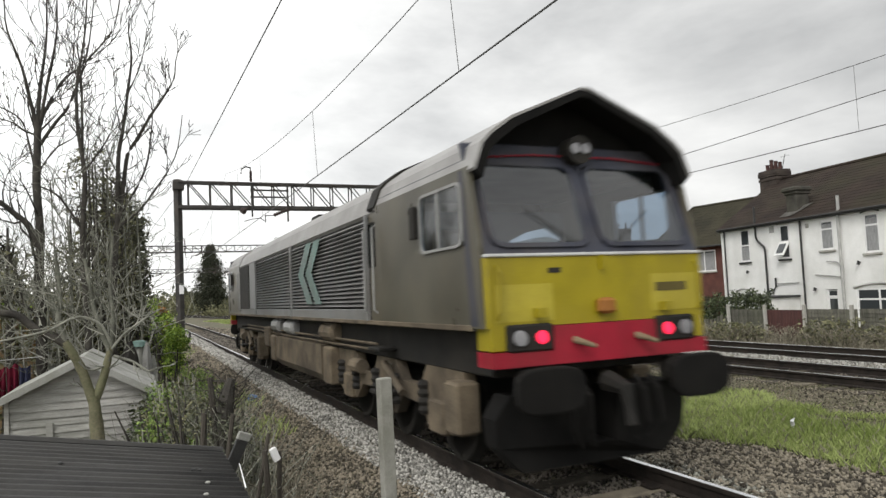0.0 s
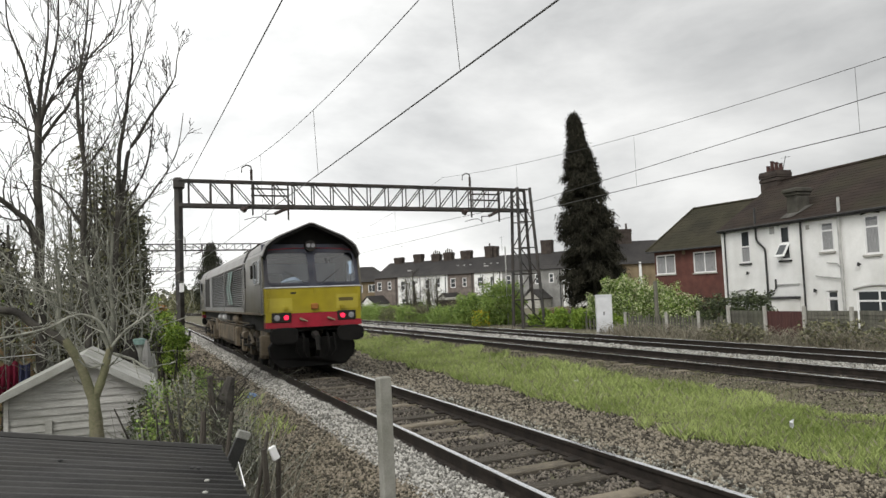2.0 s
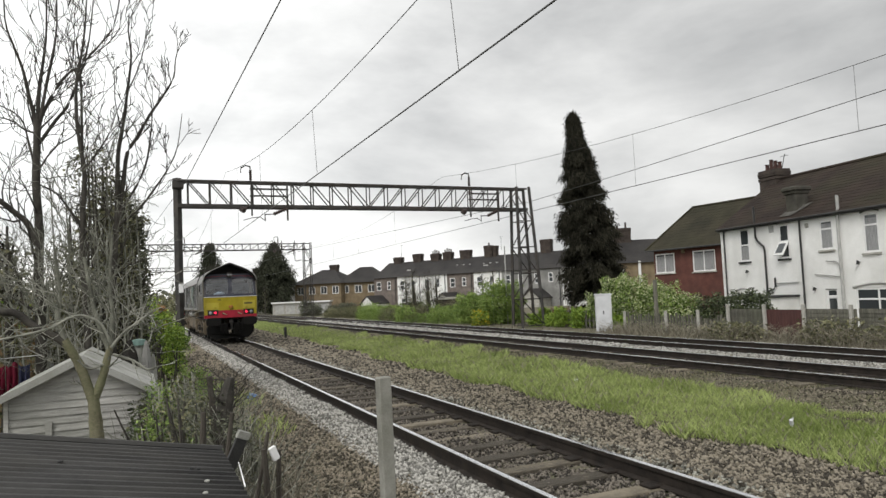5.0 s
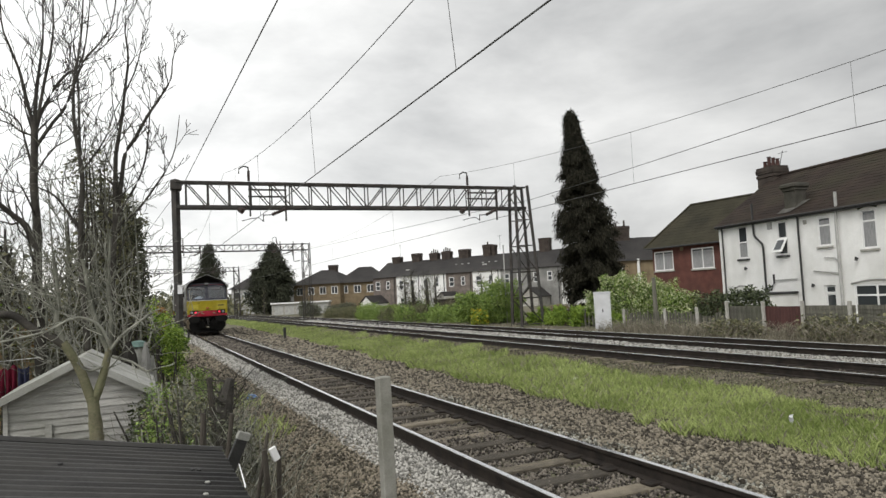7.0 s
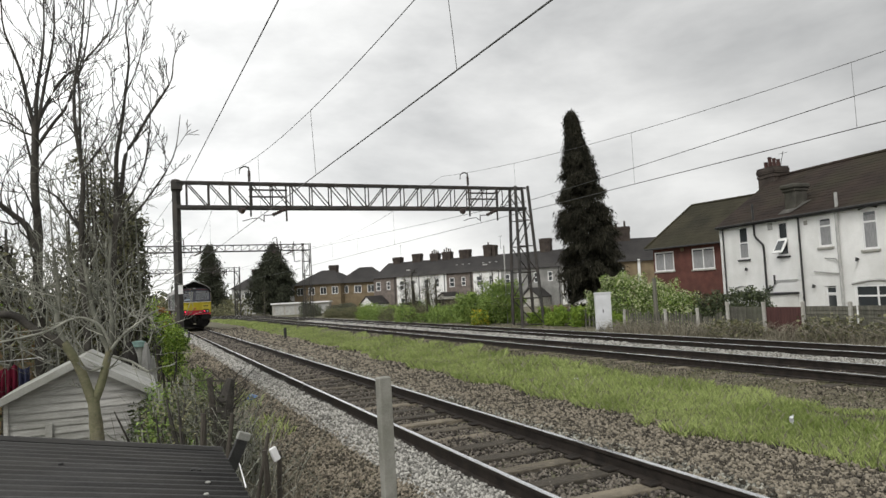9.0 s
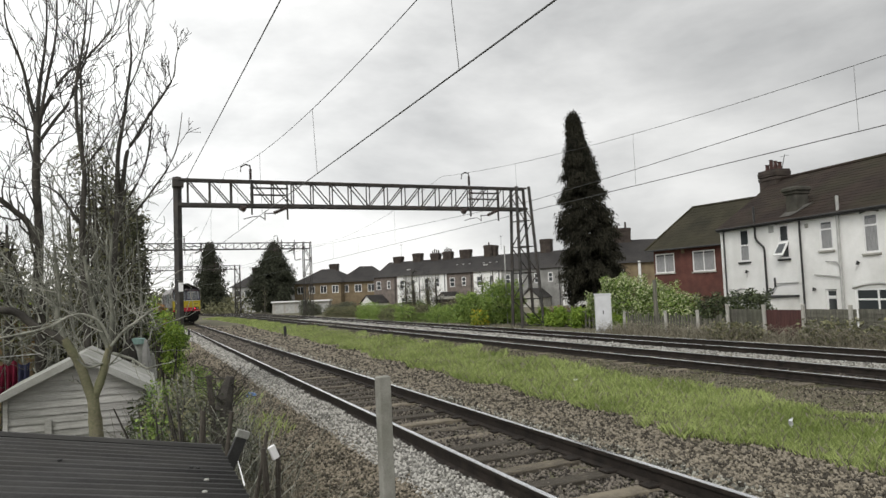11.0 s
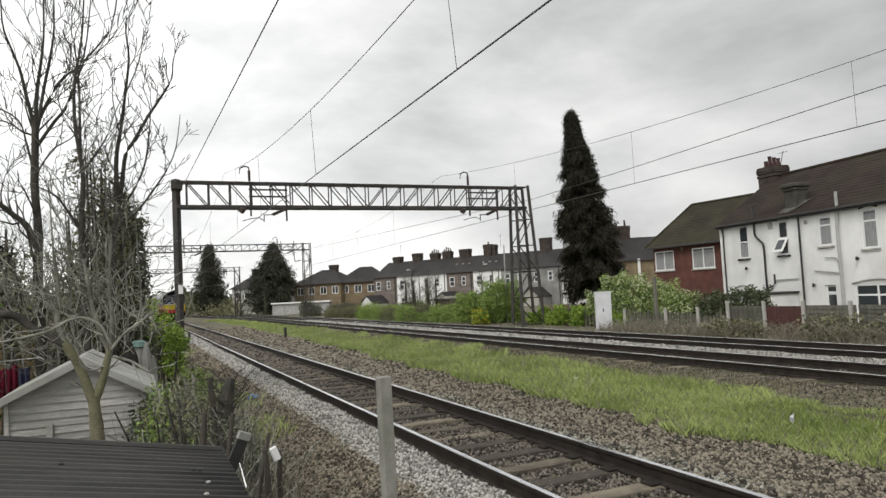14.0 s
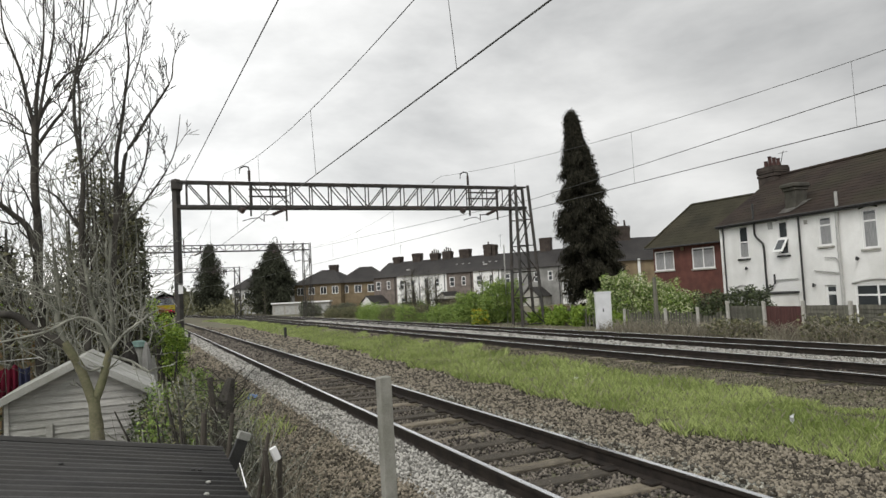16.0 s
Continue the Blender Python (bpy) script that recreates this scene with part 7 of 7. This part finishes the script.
conifer(21.55, 35.55, 12.9, 1.9, "tall dark ragged conifer with drooping fronds", 150000, 0.17, lean=-1.1, droop=0.75, ragged=0.22, nb=360, slim=0.12)
conifer(10.5, 165.0, 15.2, 3.3, "dark shaggy evergreen beside the curving line, far off", 24000, 0.40, 0, -0.3, 0.42, 150, 0.16, 0.42, M_EVERGREEN)
conifer(17.6, 127.0, 11.6, 3.9, "broad dark shaggy evergreen beside the garages, far off", 36000, 0.38, 0.5, -0.5, 0.30, 200, 0.16, 0.36, M_EVERGREEN)

# cream-blossomed shrub by the cabinet and the hedge next to it
bush([(20.2, 31.2, 0.9, 1.3, 1.6, 1.75), (20.8, 29.3, 0.7, 1.2, 1.4, 1.5), (20.0, 33.2, 0.5, 0.9, 1.0, 1.2), (20.6, 27.4, 0.3, 1.0, 1.3, 1.25)], 20000, 0.07, M_LEAF_MID, "shrub covered in cream blossom behind the fence", stems=30, group="garden shrubs", extra=(M_BLOSSOM, 13000, 0.06, "cream blossom sprays"))
bush([(21.2, 25.6, 0.3, 1.0, 1.2, 1.15), (21.6, 23.9, 0.4, 1.0, 1.0, 1.2)], 11000, 0.065, M_LEAF_DARK, "dark green garden shrub behind the fence", stems=20, group="garden shrubs")
bush([(18.9, 14.0, 0.2, 0.5, 1.6, 0.75), (18.5, 12.2, 0.3, 0.5, 1.0, 0.8)], 2000, 0.09, M_LEAF_OLIVE, "scrubby hedge behind the fence", group="garden shrubs")
bush([(19.2, 43.5, 0.9, 1.6, 1.7, 1.9), (18.3, 46.5, 0.6, 1.3, 1.6, 1.4)], 22000, 0.075, M_LEAF_FRESH, "fresh green bush by the gantry leg", stems=24, group="line bushes")
bush([(17.6, 99.0, 0.6, 1.1, 1.3, 1.5), (18.4, 97.0, 0.3, 1.0, 1.2, 1.1)], 3600, 0.10, M_IVY_GREY, "dull grey-brown thorn bush before the garages", stems=60, group="line bushes", stem_mat=M_TWIG)
bush([(19.4, 90.0, 0.2, 1.4, 1.6, 1.0), (20.6, 88.0, 0.3, 1.3, 1.6, 1.2), (19.2, 85.0, 0.1, 1.2, 1.4, 0.9)], 7000, 0.09, M_IVY_GREY, "dark green scrub beyond the bramble mounds", stems=20, group="line bushes")
bush([(20.0, 37.3, 0.1, 0.75, 0.9, 0.85), (20.3, 38.6, 0.0, 0.6, 0.7, 0.6)], 4500, 0.05, M_RUSSET, "dry brown bramble heap beside the gantry leg", stems=60, group="line bushes", stem_mat=M_DRY)
bush([(17.2, 43.0, 0.1, 0.6, 0.8, 0.65)], 1400, 0.09, M_LEAF, "yellow flowering broom at the gantry foot", group="line bushes", extra=(mat("yellow_flower", (0.45, 0.33, 0.02), (0.62, 0.48, 0.04), 2, 0.7, bump=0, per_island=0.5), 500, 0.09, "yellow blossom"))
for i, (x, y, rx, rz, mm, lab) in enumerate(((18.0, 51, 2.0, 1.1, M_LEAF_FRESH, "green bramble mound along the line"), (17.9, 57, 1.9, 1.2, M_LEAF_OLIVE, "brown-green scrub along the line"), (18.2, 63, 2.2, 1.2, M_LEAF_FRESH, "green bramble mound along the line"),
                                             (18.0, 70, 2.2, 1.3, M_LEAF_FRESH, "green bramble mound along the line"), (18.2, 79, 2.2, 1.2, M_LEAF_OLIVE, "brown-green scrub along the line"), (21.5, 49, 2.0, 1.6, M_LEAF_OLIVE, "brown-green scrub in the gardens"),
                                             (22.5, 57, 2.6, 1.7, M_LEAF_OLIVE, "brown-green scrub in the gardens"), (20.5, 66, 2.6, 1.6, M_LEAF_MID, "green scrub in the gardens"), (19.0, 36.5, 1.0, 0.7, M_LEAF, "fresh green hedge by the cabinet"), (18.8, 33.0, 0.8, 0.6, M_LEAF, "fresh green hedge by the cabinet"))):
    bush([(x + float(rng.normal(0, rx * 0.4)), y + float(rng.normal(0, 2.2)), float(rng.uniform(-0.1, 0.3)), rx * float(rng.uniform(0.35, 0.7)), rx * 0.7, rz * float(rng.uniform(0.5, 1.05))) for q in range(6)], 15000, 0.062, mm, lab, group="line bushes", stems=10)
for x, y, h, lab in ((17.4, 58.0, 4.1, "bare brown sapling before the terrace"), (18.3, 58.6, 4.5, "bare brown sapling before the terrace"), (19.3, 57.4, 4.2, "bare brown sapling before the terrace"), (20.4, 58.2, 4.0, "bare brown sapling before the terrace"), (17.8, 54.0, 3.0, "thin bare sapling among the brambles"), (19.0, 60.0, 3.4, "thin bare sapling among the brambles"), (23.0, 52.0, 4.2, "thin bare garden tree"), (26.0, 60.0, 4.0, "thin bare garden tree"), (-7.0, 92, 5.0, "bare tree by the far line"), (15.5, 122, 5.0, "bare tree by the far line"), (13.5, 142, 5.5, "bare tree by the far line")):
    back_tree(x, y, h, 1.0, lab, 32 if "brown" in lab else 16, 300)
# belt of distant trees
dp = []
for i in range(150):
    a = float(rng.uniform(-1.2, 1.25))
    rr = float(rng.uniform(190, 420))
    dp.append((rr * math.sin(a) + 5, rr * math.cos(a), 1.5, float(rng.uniform(6, 14)), float(rng.uniform(6, 14)), float(rng.uniform(4, 9))))
stuff("distant_trees", leaf_mesh("distant_trees", blob_points(dp, 26000), 1.5), M_HILL, "dull grey-green belt of distant trees", "trees")
dq = [(float(rng.uniform(13, 24)), float(rng.uniform(140, 185)), 0.8, 3.0, 3.0, float(rng.uniform(1.5, 3.4))) for i in range(14)] + [(float(rng.uniform(8, 13.5)), float(rng.uniform(125, 150)), 0.2, 1.6, 2.0, float(rng.uniform(1.0, 2.6))) for i in range(10)] + [(float(rng.uniform(-9, 8)), float(rng.uniform(160, 200)), 1.0, 4.0, 4.0, float(rng.uniform(2.5, 5.5))) for i in range(16)] + [(float(rng.uniform(9, 12)), float(rng.uniform(190, 240)), 1.0, 4.0, 4.0, float(rng.uniform(2, 5))) for i in range(6)] + [(float(rng.uniform(-34, -13)), float(rng.uniform(30, 110)), 0.5, 3.5, 4, float(rng.uniform(1.5, 3.5))) for i in range(26)]
stuff("lineside_trees", leaf_mesh("lineside_trees", blob_points(dq, 26000), 0.3), M_LEAF_OLIVE, "olive scrub and small trees along the far line", "trees")


# ---- grass ----
def grass(name, n, xr, yr, h, material, label, keep):
    y = yr[0] * (yr[1] / yr[0]) ** rng.random(n)
    x = rng.uniform(xr[0], xr[1], n)
    sel = np.array([keep(a, b) for a, b in zip(x, y)])
    x, y = x[sel], y[sel]
    n = len(x)
    z = np.array([land(a, b) for a, b in zip(x, y)]) - 0.01
    far = np.clip(y / 12, 0.8, 6)
    hh = h * rng.uniform(0.4, 1.5, n) * np.clip(far, 0.9, 1.25) * (0.7 + 0.6 * np.array([noise.noise((a * 0.5, b * 0.35, 3)) + 0.5 for a, b in zip(x, y)]))
    a = rng.uniform(0, 6.283, n)
    w = 0.0026 * far * rng.uniform(0.7, 1.5, n)
    lean = rng.normal(0, 0.35, (n, 2)) * hh[:, None]
    c, s = np.cos(a) * w, np.sin(a) * w
    v = np.stack([np.stack([x - c, y - s, z], 1), np.stack([x + c, y + s, z], 1),
                  np.stack([x + lean[:, 0] * 0.4 + c * 0.8, y + lean[:, 1] * 0.4 + s * 0.8, z + hh * 0.6], 1),
                  np.stack([x + lean[:, 0], y + lean[:, 1], z + hh], 1)], 1).reshape(-1, 3)
    return stuff(name, fast_mesh(name, v, np.arange(n * 4).reshape(n, 4)), material, label, "grass")


def in_strip(x, y):
    s = bend(y)
    e = 0.55 * noise.noise((x * 0.8, y * 0.5, 9)) + 0.3 * noise.noise((x * 2.5, y * 1.6, 2))
    return 3.65 + 0.033 * max(0.0, min(y, 80) - 15) + s + e < x < 6.75 + s + e + 0.9 * min(1.0, max(0.0, (y - 8) / 18)) and noise.noise((x * 0.9, y * 0.6, 1)) > -0.62


grass("grass", 380000, (1.5, 8.6), (4.5, 110), 0.125, M_GRASS, "rough spring grass strip between the tracks", in_strip)
grass("straw", 14000, (3.2, 8.4), (4.5, 60), 0.15, M_DRY, "thin dead straw standing in the grass strip", in_strip)
grass("verge_tufts", 40000, (6.2, 8.3), (7, 60), 0.06, M_LEAF_OLIVE, "sparse low weeds on the bare edge beside the rails", lambda x, y: noise.noise((x * 1.6, y * 0.9, 12)) > -0.02)
grass("bank_grass", 14000, (-4.5, -1.9), (7, 60), 0.16, M_GRASS, "thin grass on the bank beside the ballast", lambda x, y: y > 11.5 and noise.noise((x * 1.2, y * 0.5, 4)) > 0.12)
grass("fence_grass", 6000, (15.2, 18), (10, 60), 0.15, M_DRY, "rank dry grass at the foot of the garden fence", lambda x, y: noise.noise((x * 1.2, y * 0.5, 4)) > -0.05)
# ---- ballast and sleepers ----
def stones(name, n, u_of, yr, size, material, label, pick_y=1.0):
    y = yr[0] * (yr[1] / yr[0]) ** rng.random(n) if pick_y else rng.uniform(*yr, n)
    x = u_of(y)
    z = np.array([land(a, b) for a, b in zip(x, y)])
    s = size * rng.uniform(0.55, 1.45, n) * np.clip(y / 16, 0.85, 2.6)
    o = np.array([(1, 0, 0), (-1, 0, 0), (0, 1, 0), (0, -1, 0), (0, 0, 1), (0, 0, -1)], float)
    v = o[None] * rng.uniform(0.55, 1.2, (n, 6, 1)) + rng.normal(0, 0.16, (n, 6, 3))
    q = rng.normal(size=(n, 4))
    q /= np.linalg.norm(q, axis=1, keepdims=True)
    w, a, b, c = q.T
    R = np.stack([1 - 2 * (b * b + c * c), 2 * (a * b - c * w), 2 * (a * c + b * w), 2 * (a * b + c * w), 1 - 2 * (a * a + c * c), 2 * (b * c - a * w),
                  2 * (a * c - b * w), 2 * (b * c + a * w), 1 - 2 * (a * a + b * b)], 1).reshape(n, 3, 3)
    v = np.einsum("nij,nkj->nki", R, v) * (s * 0.5)[:, None, None]
    v += np.stack([x, y, z + s * 0.18 + rng.uniform(-0.01, 0.02, n)], 1)[:, None]
    t = np.array([(0, 2, 4), (2, 1, 4), (1, 3, 4), (3, 0, 4), (2, 0, 5), (1, 2, 5), (3, 1, 5), (0, 3, 5)])
    f = (np.arange(n)[:, None, None] * 6 + t[None]).reshape(-1, 3)
    return stuff(name, fast_mesh(name, v.reshape(-1, 3), f), material, label, "ballast")


def off(line, lo, hi):
    return lambda y: np.array([line(b) for b in y]) + rng.uniform(lo, hi, len(y))


def tri_off(line, lo, mid, hi):
    return lambda y: np.array([line(b) for b in y]) + rng.triangular(lo, mid, hi, len(y))


stones("clean_ballast", 22000, off(line_near, -1.56, -0.82), (5, 60), 0.052, M_BALLAST_GREY, "pale clean ballast beside the near rail")
stones("old_ballast", 30000, tri_off(line_near, -3.6, -1.62, -1.40), (5, 40), 0.05, M_BALLAST_BANK, "rusty brown old ballast on the bank side")
stones("track_ballast", 26000, off(line_near, -0.70, 0.70), (5, 60), 0.052, M_BALLAST_DARK, "dark dirty ballast between the rails")
stones("olive_ballast", 9000, tri_off(line_near, 0.82, 0.9, 1.7), (4, 40), 0.05, M_BALLAST_OLIVE, "grey-green ballast close to the rail")
stones("old_ballast", 40000, tri_off(line_near, 0.95, 2.2, 4.9), (4, 70), 0.068, M_BALLAST_BROWN, "brown old ballast between the line and the grass")
stones("strip_gravel", 13000, tri_off(line_mid, -3.0, -1.2, -0.8), (6, 50), 0.045, M_BALLAST_BROWN, "thin brown gravel at the grass edge")
stones("strip_stones", 7000, off(line_near, 3.0, 7.2), (5, 40), 0.04, M_BALLAST_BROWN, "scattered stones in the grass strip")
stones("far_ballast", 17000, off(line_mid, 0.85, 2.75), (7, 70), 0.055, M_BALLAST_GREY, "pale grey ballast between the two far lines")
stones("far_ballast", 5000, off(line_far, 0.85, 2.0), (7, 60), 0.055, M_BALLAST_OLIVE, "grey ballast at the garden side of the lines")
stones("oily_ballast", 5000, off(line_mid, -0.7, 0.7), (7, 60), 0.055, M_BALLAST_DARK, "dark oily ballast between the far rails")
stones("oily_ballast", 5000, off(line_far, -0.7, 0.7), (7, 60), 0.055, M_BALLAST_DARK, "dark oily ballast between the far rails")

SL = Geo().box(-1.3, 1.3, -0.118, 0.118, -0.13, 0.0, 0.012).mesh("sleeper")
SL.materials.append(M_SLEEPER)
CH = Geo().box(-0.17, 0.17, -0.09, 0.09, 0.0, 0.03, 0.008).mesh("chair")
CH.materials.append(M_RAIL_SIDE)


def sleepers(line, tr, y0, y1, step=0.7, chairs=False):
    y = y0
    while y < y1:
        turn = math.degrees(math.atan2(line(y - 1) - line(y + 1), 2)) + float(rng.normal(0, 0.5))
        s = new("sleeper", SL)
        s.parent = tr
        s.matrix_basis = pose(line(y) + float(rng.normal(0, 0.015)), y, -0.187 + float(rng.normal(0, 0.004)), 0, float(rng.normal(0, 0.2)), turn)
        if chairs:
            for du in (-0.7525, 0.7525):
                c = new("chair", CH)
                c.parent = s
                c.matrix_basis = pose(du, 0, 0.001)
        y += step + float(rng.normal(0, 0.015))


sleepers(line_near, track_near, 3.2, 70, chairs=True)
sleepers(line_mid, track_mid, 6.0, 62)
sleepers(line_far, track_far, 8.0, 62)
# ---- what moves ----
def motions():
    run = ((0, 5.74), (0.5, 8.85), (1, 12.04), (1.5, 15.17), (2, 18.28), (2.5, 21.35), (3.5, 27.3), (4, 30.3), (6.5, 46.0), (7, 49.0), (8, 55.0), (9.2, 62.3), (11.5, 76.6), (13.5, 89.4), (15, 99.0), (16, 105.5))
    rows = []
    for t, y in run:
        yc = y + 10
        turn = math.degrees(math.atan2(bend(yc - 7) - bend(yc + 7), 14))
        rows.append((t, pose(bend(yc), yc, 0, 0, 0, turn) @ pose(0, -10, 0)))
    walk(LOCO, rows)
    # wheels roll with the distance run
    steps = [i / 10 for i in range(161)]
    for w, y in WHEELS:
        walk(w, [(t, pose(0, y, 0.51, -math.degrees((np.interp(t, [r[0] for r in run], [r[1] for r in run]) - 5.74) / 0.51))) for t in steps])


motions()
